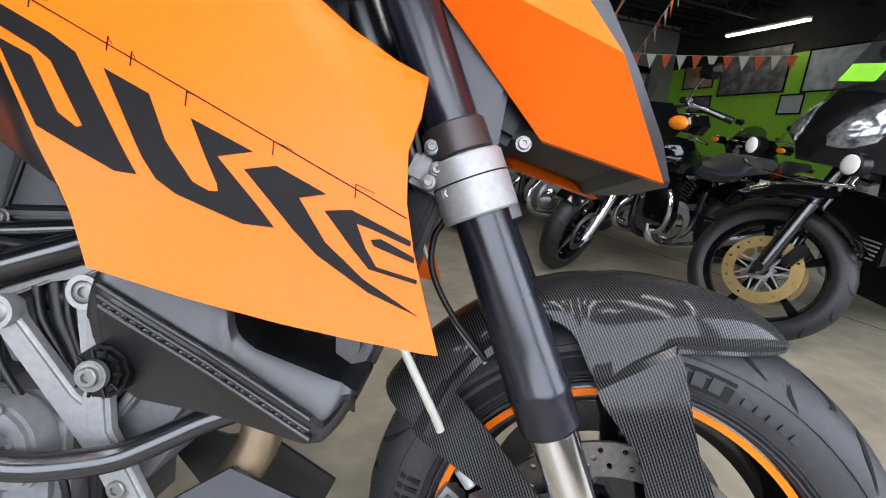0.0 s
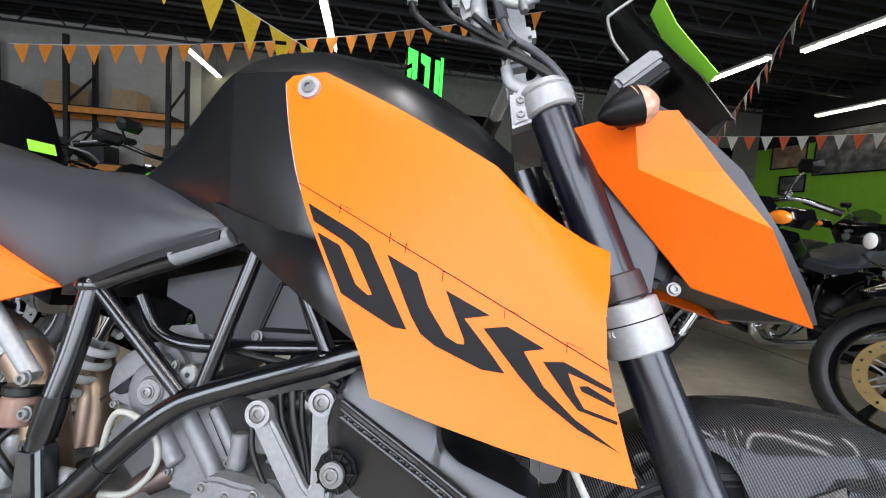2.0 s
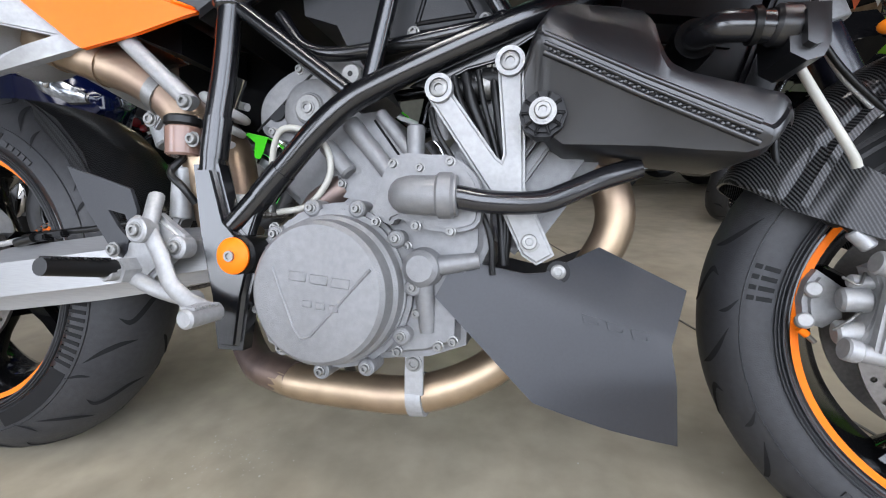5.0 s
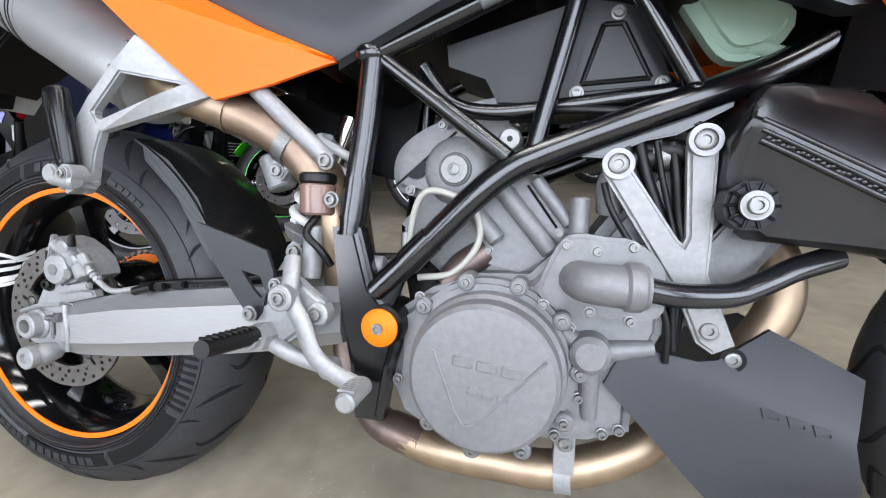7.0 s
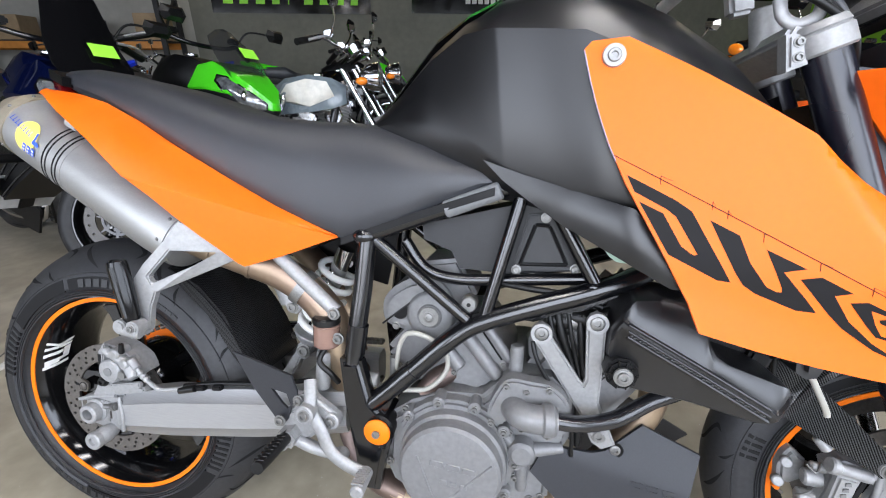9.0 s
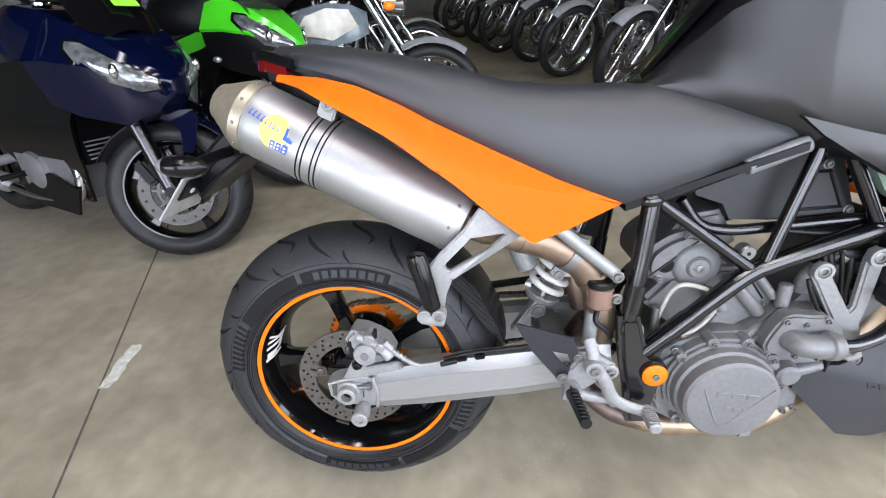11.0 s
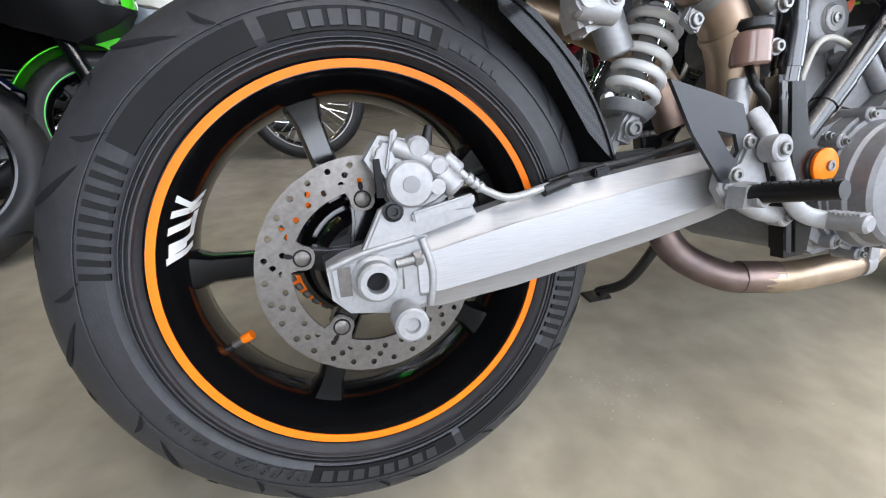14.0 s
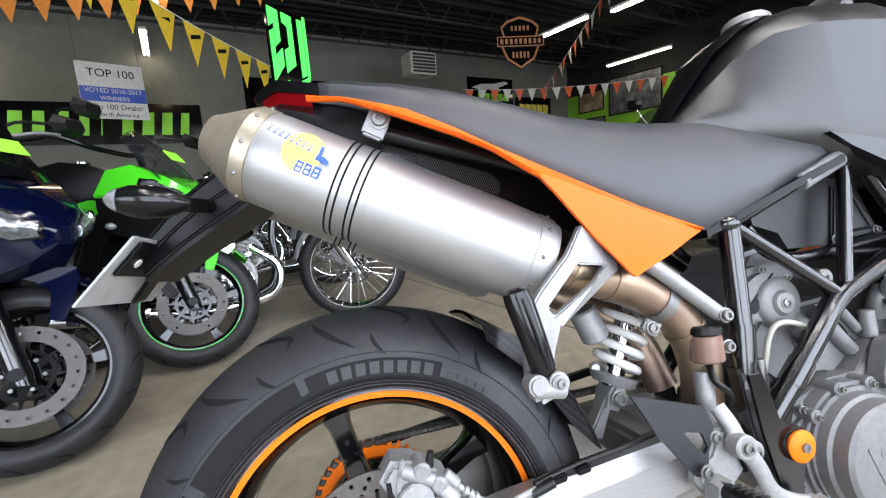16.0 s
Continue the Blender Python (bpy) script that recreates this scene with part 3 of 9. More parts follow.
for blocks in ([[(172, 0.0), (170, 0.0), (166, 0.85), (168, 0.85)], [(170, 0.05), (168, 0.05), (165, 0.5), (167, 0.5)], [(168, 0.05), (166, 0.05), (162, 0.85), (164, 0.85)]],
               [[(163.5, 0.0), (161.2, 0.0), (157.5, 0.6), (160, 0.6)], [(163, 0.62), (156, 0.62), (155, 0.86), (162, 0.86)]],
               [[(158.5, 0.0), (156.3, 0.0), (152, 0.88), (154.3, 0.88)], [(155.5, 0.4), (153.5, 0.3), (148, 0.88), (150.5, 0.88)], [(154.6, 0.36), (153.2, 0.46), (151.5, 0.0), (153.5, 0.0)]]):
    part("rim_decal", join(*[barrel_block(q) for q in blocks]), WHITE, rear_wheel, "white block-shaped decal")

# swingarm with its axle block
swing = new("swingarm")
swing.parent = bike
swing["label"] = "bare aluminium swingarm with a welded axle block"


def arm(sign):
    rings = []
    for x, zb, zt, yo, wd in ((0.045, 0.281, 0.359, 0.121, 0.046), (0.07, 0.279, 0.364, 0.121, 0.05), (0.16, 0.286, 0.383, 0.120, 0.05), (0.34, 0.311, 0.405, 0.118, 0.05), (0.445, 0.329, 0.416, 0.115, 0.05), (0.52, 0.345, 0.42, 0.11, 0.05)):
        h, c = zt - zb, 0.012
        yi, q = yo - wd, 0.22 * h
        rings.append([(x, sign * a, b) for a, b in ((yo - 0.006, zb), (yo, zb + 0.2 * h), (yo + 0.0025, zb + 0.23 * h), (yo + 0.0025, zt - q - 0.002), (yo, zt - q), (yo - 0.011, zt), (yi + c, zt), (yi, zt - c), (yi, zb + c), (yi + c, zb))])
    return loft(rings)


part("arm", arm(-1), BRUSHED, swing, "brushed aluminium box-section arm", 25)
part("arm", arm(1), BRUSHED, swing, "", 25)
part("crosspiece", box((0.06, 0.2, 0.06), (0.42, 0, 0.375), bevel=0.01), BRUSHED, swing)
plug_poly = [(0.06, 0.283), (0.03, 0.278), (-0.028, 0.288), (-0.044, 0.305), (-0.046, 0.338), (-0.03, 0.346), (-0.005, 0.352), (0.045, 0.36), (0.06, 0.359)]
part("axle_block", block(plug_poly, -0.120, -0.078, 0.005), ALU, swing, "cast aluminium axle block")
part("axle_block", block(plug_poly, 0.078, 0.120, 0.005), ALU, swing)
part("weld", tube([(0.055, -0.121, 0.284), (0.06, -0.124, 0.32), (0.052, -0.121, 0.357)], 0.004, per=4), ALU, swing)
# dark block laid on the casting for the shaded opening of the slot
part("axle_slot", block([(-0.036, 0.308), (0.03, 0.306), (0.03, 0.34), (-0.036, 0.338)], -0.1215, -0.11, 0.001), DISC, swing)
part("adjuster_plate", block([(-0.024, 0.303), (0.026, 0.300), (0.030, 0.343), (-0.010, 0.347), (-0.014, 0.341), (-0.023, 0.341)], -0.1238, -0.117, 0.0015), ALU, swing)
part("block_lip", tube([(-0.042, -0.1205, 0.339), (-0.005, -0.121, 0.350), (0.045, -0.121, 0.358)], 0.0035, seg=8), ALU, swing)
part("adjuster_nut", rod((0.041, -0.126, 0.337), (0.048, -0.126, 0.338), 0.0085, seg=6), BOLT, swing)
part("axle_nut", lathe([(0.009, -0.118), (0.024, -0.118), (0.024, -0.126), (0.02, -0.129), (0.0195, -0.142), (0.017, -0.144), (0.011, -0.144), (0.0105, -0.11)], (0.0, 0, 0.323), 24), ALU, swing)
# black core that paints the dark inside of the hollow axle
part("axle_bore", rod((0, -0.13, 0.323), (0, -0.08, 0.323), 0.0108), RUBBER_D, swing)
part("adjuster_bolt", rod((0.022, -0.126, 0.335), (0.05, -0.126, 0.338), 0.005), BOLT, swing)
part("paddock_spool", lathe([(0, -0.115), (0.013, -0.115), (0.0165, -0.13), (0.0165, -0.142), (0.013, -0.148), (0.017, -0.151), (0.017, -0.160), (0.0145, -0.162), (0.008, -0.162), (0.007, -0.157), (0, -0.157)], (0.026, 0, 0.281), 28, closed=False), ALU, swing, "turned aluminium stand spool")
for k in range(3):
    part("hose_rib", rod((0.106 + 0.006 * k, -0.12, 0.414 - 0.005 * k), (0.1095 + 0.006 * k, -0.12, 0.411 - 0.005 * k), 0.0062), GREY_HOSE, swing)
part("brake_hose", tube([(0.095, -0.118, 0.425), (0.11, -0.12, 0.41), (0.13, -0.122, 0.396), (0.155, -0.124, 0.388), (0.2, -0.122, 0.396)], 0.0042), GREY_HOSE, swing, "braided brake hose")
part("brake_line", tube([(0.2, -0.118, 0.399), (0.26, -0.110, 0.408), (0.35, -0.106, 0.418), (0.45, -0.102, 0.436)], 0.0045), CABLE, swing)
part("hose_fitting", rod((0.193, -0.122, 0.391), (0.225, -0.121, 0.399), 0.007), CABLE, swing)
for x, z in ((0.27, 0.405), (0.235, 0.4)):
    part("hose_clip", box((0.02, 0.012, 0.01), (x, -0.117, z), (0, -8, 0), 0.002), PLASTIC, swing)
part("chain_guard", box((0.4, 0.02, 0.012), (0.22, 0.1, 0.44), (0, -8, 0), 0.003), PLASTIC, swing, "black chain guard")

# rear caliper
cal = new("rear_caliper")
cal.parent = bike
cal["label"] = "cast aluminium rear brake caliper"
part("caliper_body", block([(0.004, 0.44), (0.02, 0.462), (0.045, 0.458), (0.07, 0.445), (0.088, 0.432), (0.1, 0.405), (0.075, 0.388), (0.055, 0.382), (0.03, 0.388), (0.02, 0.41)], -0.118, -0.062, 0.007, 3), ALU, cal)
part("caliper_piston", lathe([(0, -0.115), (0.0235, -0.115), (0.0235, -0.127), (0.021, -0.13), (0.012, -0.131), (0, -0.131)], (0.045, 0, 0.413), 28, closed=False), ALU, cal)
part("caliper_mark", lathe([(0, -0.13), (0.0085, -0.13), (0.0085, -0.1325), (0, -0.1325)], (0.045, 0, 0.413), 20, closed=False), ENGINE, cal)
part("caliper_bridge", rod((0.03, -0.118, 0.452), (0.085, -0.118, 0.425), 0.009, edge=0.002), ALU, cal)
part("caliper_bridge", rod((0.07, -0.112, 0.432), (0.095, -0.12, 0.402), 0.012, edge=0.003), ALU, cal)
part("caliper_bracket", block([(-0.01, 0.35), (0.012, 0.39), (0.03, 0.4), (0.06, 0.385), (0.11, 0.385), (0.115, 0.375), (0.03, 0.355)], -0.122, -0.105, 0.003), ALU, cal)
bolt((0.025, -0.123, 0.388), cal, 0.008, 0.008, CABLE)
part("caliper_ear", block(ngon(0.021, 0.445, 0.011, 14), -0.112, -0.095, 0.002), ALU, cal)
bolt((0.021, -0.112, 0.445), cal, 0.006, 0.005)
part("caliper_boss", rod((0.056, -0.128, 0.447), (0.056, -0.095, 0.451), 0.0115, edge=0.003), ALU, cal)
part("caliper_boss", rod((0.075, -0.128, 0.428), (0.078, -0.095, 0.43), 0.0105, edge=0.003), ALU, cal)
part("hose_union", rod((0.084, -0.116, 0.437), (0.1, -0.118, 0.421), 0.008, edge=0.002), ALU, cal)
part("pad_bar", box((0.068, 0.01, 0.011), (0.077, -0.124, 0.386), (0, -11, 0), 0.002), ALU, cal)
# black strip on the body in place of a shaded slot
part("caliper_slot", block([(0.012, 0.402), (0.02, 0.402), (0.018, 0.44), (0.012, 0.44)], -0.1195, -0.11, 0.0), RUBBER_D, cal)
part("caliper_ridge", box((0.006, 0.01, 0.04), (0.03, -0.12, 0.447), (0, 14, 0), 0.002), ALU, cal)
part("bleed_nipple", rod((0.066, -0.118, 0.45), (0.07, -0.12, 0.468), 0.006, 0.004), CABLE, cal)
part("banjo", rod((0.072, -0.13, 0.408), (0.072, -0.112, 0.408), 0.008), BOLT, cal)

# chain on the far side
links = []
for k in range(46):
    s = k / 45
    links.append(box((0.0145, 0.018, 0.011), (0.02 + 0.5 * s, 0.075, 0.425 + 0.02 * s), (0, -3, 0), 0.003, 1))
for k in range(40):
    s = k / 39
    links.append(box((0.0145, 0.018, 0.011), (0.02 + 0.5 * s, 0.075, 0.228 + 0.13 * s), (0, -15, 0), 0.003, 1))
for k in range(22):
    a = radians(85 + 9 * k)
    links.append(moved(box((0.0145, 0.018, 0.011), (0, 0, 0), bevel=0.003, seg=1), Matrix.Translation((0.098 * math.cos(a), 0.075, 0.3255 + 0.098 * math.sin(a))) @ Matrix.Rotation(-a + math.pi / 2, 4, "Y")))
part("drive_chain", join(*links), DISC, bike, "dark oily drive chain")

# ---- trellis frame ----
frame_y = -0.122
RAIL_GREY = material("grey_rail_tube", (0.16, 0.165, 0.17), 0.5, vary=0.1, scale=150)
fr = new("frame")
fr.parent = bike
fr["label"] = "gloss black tubular trellis frame"
for s in (1, -1):
    fy = frame_y * s
    part("frame_tube", tube([(0.556, fy, 0.405), (0.628, fy, 0.476), (0.69, fy, 0.540), (0.728, fy + 0.004 * s, 0.572), (0.764, fy + 0.006 * s, 0.590), (0.835, fy + 0.008 * s, 0.618), (0.921, fy + 0.012 * s, 0.650), (0.99, fy + 0.03 * s, 0.68), (1.09, fy + 0.07 * s, 0.74)], 0.0158), FRAME, fr)
    part("frame_tube", tube([(0.559, fy + 0.01 * s, 0.71), (0.552, fy + 0.006 * s, 0.62), (0.543, fy, 0.54), (0.536, fy, 0.47)], 0.0155), FRAME, fr)
    part("frame_tube", rod((0.572, fy + 0.012 * s, 0.702), (0.727, fy + 0.004 * s, 0.586), 0.0105), FRAME, fr)
    part("frame_tube", rod((0.557, fy + 0.012 * s, 0.709), (0.80, fy + 0.012 * s, 0.805), 0.0135), FRAME, fr)
    part("frame_tube", rod((0.80, fy + 0.012 * s, 0.79), (0.752, fy + 0.006 * s, 0.585), 0.0105), FRAME, fr)
    part("frame_tube", rod((0.845, fy + 0.014 * s, 0.775), (0.916, fy + 0.012 * s, 0.655), 0.0105), FRAME, fr)
    part("frame_tube", tube([(0.80, fy + 0.012 * s, 0.80), (0.95, fy + 0.03 * s, 0.85), (1.1, fy + 0.07 * s, 0.9)], 0.014), FRAME, fr)
    part("frame_tube", tube([(0.615, fy + 0.035 * s, 0.70), (0.650, fy + 0.034 * s, 0.656), (0.70, fy + 0.034 * s, 0.643), (0.782, fy + 0.034 * s, 0.648), (0.905, fy + 0.03 * s, 0.661)], 0.0095), FRAME, fr)
    part("frame_sleeve", rod((0.540, fy, 0.508), (0.5465, fy + 0.001, 0.56), 0.0172), FRAME, fr)
    part("frame_sleeve", rod((0.612, fy, 0.46), (0.642, fy, 0.491), 0.0172), FRAME, fr)
    part("pivot_plate", block([(0.517, 0.50), (0.555, 0.50), (0.575, 0.43), (0.60, 0.405), (0.608, 0.36), (0.6, 0.33), (0.59, 0.262), (0.553, 0.262), (0.545, 0.33), (0.528, 0.41)], fy - 0.018, fy + 0.018, 0.009, 3), FRAME, fr)
    part("frame_gusset", block([(0.555, 0.41), (0.62, 0.465), (0.595, 0.40)], fy - 0.008, fy + 0.008, 0.002), FRAME, fr)
part("engine_mount", rod((0.589, -0.142, 0.384), (0.589, -0.07, 0.384), 0.026, edge=0.004), PLASTIC, fr)
part("crash_plug", lathe([(0, -0.142), (0.0205, -0.142), (0.0228, -0.1455), (0.0228, -0.148), (0.019, -0.151), (0.007, -0.1525), (0, -0.1525)], (0.589, 0, 0.384), 36, closed=False), ORANGE_VINYL, fr, "orange anodised frame plug")
part("plug_screw", lathe([(0, -0.1525), (0.0068, -0.1525), (0.0068, -0.1555), (0.004, -0.1555), (0.0035, -0.154), (0, -0.154)], (0.589, 0, 0.384), 16, closed=False), BOLT, fr)
part("head_tube", rod((1.13, 0, 0.93), (1.22, 0, 0.72), 0.035), FRAME, fr)
# a lighter grey length laid over the rail under the seat nose
part("grey_rail_length", rod((0.686, -0.124, 0.758), (0.768, -0.126, 0.792), 0.0135, edge=0.002), RAIL_GREY, fr, "grey length of tube on the seat rail")
for x, z, r in ((0.555, 0.708, 0.02), (0.75, 0.592, 0.012), (0.912, 0.655, 0.012)):
    part("node_weld", ball(r, (x, frame_y + 0.008, z), (1, 0.85, 0.7)), FRAME, fr)

# silver subframe strut
part("subframe_strut", tube([(0.40, -0.122, 0.672), (0.455, -0.124, 0.625), (0.508, -0.124, 0.58)], 0.0115), ALU, bike, "silver tubular subframe strut")
bolt((0.509, -0.134, 0.579), bike, 0.008, 0.008)

# ---- engine ----
eng = new("engine")
eng.parent = bike
eng["label"] = "grey cast V-twin engine with a round clutch cover"
part("crankcase", block([(0.596, 0.30), (0.6, 0.40), (0.64, 0.43), (0.70, 0.452), (0.757, 0.455), (0.80, 0.50), (0.866, 0.50), (0.9, 0.47), (0.9, 0.40), (0.875, 0.345), (0.875, 0.285), (0.83, 0.268), (0.78, 0.262), (0.65, 0.248), (0.61, 0.27)], -0.118, 0.12, 0.012, 3), ENGINE, eng)
part("case_rib", block(ngon(0.715, 0.35, 0.1, 30), -0.132, -0.1, 0.006, 2), ENGINE, eng)
part("clutch_cover", lathe([(0, -0.176), (0.06, -0.176), (0.0765, -0.174), (0.0815, -0.169), (0.0835, -0.150), (0.088, -0.146), (0.09, -0.13), (0.09, -0.11), (0, -0.11)], (0.716, 0, 0.347), 64, closed=False), ENGINE, eng, "round matt grey clutch cover")
for p, q in (((0.664, 0.376), (0.69, 0.31)), ((0.69, 0.31), (0.70, 0.296)), ((0.70, 0.296), (0.712, 0.3)), ((0.712, 0.3), (0.782, 0.376))):
    part("cover_ridge", rod((p[0], -0.176, p[1]), (q[0], -0.176, q[1]), 0.0018, seg=8), ENGINE, eng)
for k in range(3):
    part("raised_bar", box((0.022, 0.003, 0.011), (0.696 + 0.026 * k, -0.1756, 0.366 - 0.003 * k), (0, 5, 0), 0.001, 1), ENGINE, eng)
    part("raised_bar", box((0.012, 0.003, 0.008), (0.708 + 0.016 * k, -0.1756, 0.336 - 0.002 * k), (0, 5, 0), 0.001, 1), ENGINE, eng)
for k in range(9):
    a = radians(140 - 34 * k)
    c, s_ = 0.716 + 0.101 * math.cos(a), 0.347 + 0.101 * math.sin(a)
    part("bolt_boss", rod((c, -0.135, s_), (c, -0.1, s_), 0.0105, edge=0.002), ENGINE, eng)
    bolt((c, -0.135, s_), eng, 0.0046, 0.006)
# water pump cover and its elbow
part("pump_cover", block(rounded([(0.768, 0.442), (0.785, 0.49), (0.803, 0.505), (0.835, 0.503), (0.862, 0.5), (0.89, 0.475), (0.893, 0.43), (0.87, 0.418), (0.835, 0.42), (0.80, 0.432), (0.79, 0.425)], 3), -0.142, -0.11, 0.005, 2), ENGINE, eng, "cast water pump cover")
for x, z in ((0.795, 0.493), (0.826, 0.488), (0.86, 0.494), (0.775, 0.428), (0.822, 0.424), (0.862, 0.418), (0.872, 0.462)):
    bolt((x, -0.141, z), eng, 0.0046, 0.006)
part("pump_elbow", tube([(0.806, -0.13, 0.458), (0.818, -0.155, 0.457), (0.845, -0.160, 0.456), (0.872, -0.158, 0.456)], 0.0205, taper=0.0215), ENGINE, eng)
part("elbow_ring", rod((0.85, -0.16, 0.456), (0.869, -0.158, 0.456), 0.0245, edge=0.003), ENGINE, eng)
part("coolant_hose", tube([(0.865, -0.158, 0.456), (0.905, -0.148, 0.450), (0.954, -0.128, 0.451), (0.985, -0.115, 0.462), (1.02, -0.10, 0.478), (1.06, -0.088, 0.492)], 0.0125), HOSE_BLACK, eng, "black rubber coolant hose")
# lower right boss with three webs
part("oil_boss", lathe([(0, -0.142), (0.015, -0.142), (0.021, -0.137), (0.024, -0.12), (0, -0.12)], (0.826, 0, 0.376), 24, closed=False), ENGINE, eng)
for b in ((0.89, 0.386), (0.79, 0.40), (0.83, 0.30)):
    part("case_web", rod((0.826, -0.125, 0.376), (b[0], -0.116, b[1]), 0.013, 0.009), ENGINE, eng)
for x, z in ((0.818, 0.322), (0.862, 0.292), (0.805, 0.40), (0.795, 0.275), (0.845, 0.285), (0.63, 0.42), (0.605, 0.315)):
    bolt((x, -0.12, z), eng, 0.005, 0.007)
# rear cylinder
part("rear_cylinder", box((0.17, 0.15, 0.15), (0.69, 0, 0.5), (0, 40, 0), 0.01), ENGINE, eng)
part("rear_head", block(rounded([(0.577, 0.553), (0.573, 0.585), (0.588, 0.611), (0.626, 0.634), (0.664, 0.634), (0.69, 0.61), (0.696, 0.575), (0.676, 0.546), (0.64, 0.536), (0.60, 0.542)], 4), -0.082, 0.08, 0.012, 4), ENGINE, eng, "rounded cam cover casting")
part("cam_cover", lathe([(0, -0.094), (0.019, -0.094), (0.021, -0.091), (0.035, -0.090), (0.040, -0.086), (0.043, -0.078), (0, -0.078)], (0.660, 0, 0.575), 40, closed=False), ENGINE, eng)
part("cam_washer", lathe([(0, -0.0965), (0.0165, -0.0965), (0.018, -0.095), (0.018, -0.093), (0, -0.093)], (0.660, 0, 0.575), 32, closed=False), BOLT, eng, "flat silver washer")
bolt((0.660, -0.0965, 0.575), eng, 0.0075, 0.004)
part("seam_plug", lathe([(0, -0.086), (0.014, -0.086), (0.014, -0.08), (0, -0.08)], (0.607, 0, 0.577), 24, closed=False, arc=(-140, 40)), PLASTIC, eng, "half-round black plug")
part("cover_seam", rod((0.576, -0.0828, 0.551), (0.658, -0.0828, 0.622), 0.0016, seg=8), CABLE, eng)
for x, z in ((0.600, 0.549), (0.640, 0.630), (0.684, 0.612)):
    bolt((x, -0.082, z), eng, 0.005, 0.005)
part("head_block", block([(0.60, 0.60), (0.64, 0.66), (0.70, 0.67), (0.735, 0.61), (0.70, 0.58)], -0.06, 0.07, 0.008, 2), ENGINE, eng)
part("cylinder_wall", block([(0.672, 0.545), (0.70, 0.567), (0.757, 0.572), (0.80, 0.52), (0.812, 0.49), (0.745, 0.445), (0.70, 0.455)], -0.084, 0.08, 0.007, 2), ENGINE, eng)
for a, b, r in (((0.715, 0.557), (0.780, 0.480), 0.0115), ((0.682, 0.529), (0.717, 0.490), 0.0115), ((0.756, 0.567), (0.800, 0.512), 0.008)):
    part("cylinder_boss", rod((a[0], -0.088, a[1]), (b[0], -0.090, b[1]), r, edge=0.003), ENGINE, eng)
for k in range(4):
    part("cylinder_groove", rod((0.712 + 0.018 * k, -0.0842, 0.552 + 0.003 * k), (0.748 + 0.018 * k, -0.0842, 0.505 + 0.002 * k), 0.0017, seg=6), PLASTIC, eng)
for x, z in ((0.727, 0.540), (0.788, 0.502), (0.705, 0.478)):
    bolt((x, -0.086, z), eng, 0.0045, 0.006)
part("vent_stub", tube([(0.70, -0.07, 0.475), (0.672, -0.08, 0.455), (0.655, -0.082, 0.43)], 0.019), BURNT, eng, "short dark pipe stub")
part("water_hose", tube([(0.85, -0.085, 0.588), (0.885, -0.086, 0.59), (0.93, -0.084, 0.598), (0.975, -0.078, 0.615)], 0.0145), CABLE, eng, "thick black water hose")
part("hose_clamp", rod((0.887, -0.086, 0.5905), (0.896, -0.086, 0.592), 0.0158), BOLT, eng, "steel band clamp")
# front cylinder
part("front_cylinder", box((0.16, 0.16, 0.2), (0.93, 0, 0.51), (0, 35, 0), 0.015), ENGINE, eng)
part("front_head", box((0.14, 0.17, 0.1), (1.0, 0, 0.58), (0, 35, 0), 0.02), ENGINE, eng)
for k in range(4):
    part("cylinder_rib", box((0.012, 0.19, 0.15), (0.87 + 0.034 * k, 0, 0.475 + 0.02 * k), (0, 35, 0), 0.003), ENGINE, eng)
part("spark_cap", tube([(0.84, -0.09, 0.53), (0.838, -0.1, 0.56), (0.85, -0.1, 0.575)], 0.014), ENGINE, eng)
part("sensor", rod((0.808, -0.1, 0.5), (0.808, -0.1, 0.545), 0.011, edge=0.002), ENGINE, eng)
part("bolt_plug", lathe([(0, -0.112), (0.011, -0.112), (0.0135, -0.109), (0.0135, -0.09), (0, -0.09)], (0.727, 0, 0.608), 20, closed=False), BOLT, eng)
# black dot that paints the shaded hole in the plug
part("bolt_bore", lathe([(0, -0.1128), (0.0035, -0.1128), (0, -0.1128)], (0.727, 0, 0.608), 10, closed=False), CABLE, eng)

# hose and wiring down behind the bracket; their black also stands in for shade
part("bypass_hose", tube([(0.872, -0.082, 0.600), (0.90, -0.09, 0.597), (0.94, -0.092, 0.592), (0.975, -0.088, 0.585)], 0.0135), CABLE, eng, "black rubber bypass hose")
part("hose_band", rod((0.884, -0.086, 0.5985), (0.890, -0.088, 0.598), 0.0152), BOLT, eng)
# wires added in front of the cylinder to darken it as shade would
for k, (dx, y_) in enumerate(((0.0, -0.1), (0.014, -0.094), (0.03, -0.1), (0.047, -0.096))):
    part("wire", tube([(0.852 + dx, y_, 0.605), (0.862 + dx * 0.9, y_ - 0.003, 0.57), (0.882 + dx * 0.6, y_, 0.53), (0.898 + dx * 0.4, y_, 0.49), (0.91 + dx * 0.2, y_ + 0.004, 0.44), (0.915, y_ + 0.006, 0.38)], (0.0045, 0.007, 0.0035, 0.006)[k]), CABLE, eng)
part("sensor_plug", box((0.022, 0.02, 0.03), (0.925, -0.098, 0.545), (0, 25, 0), 0.004), PLASTIC, eng, "black sensor plug")

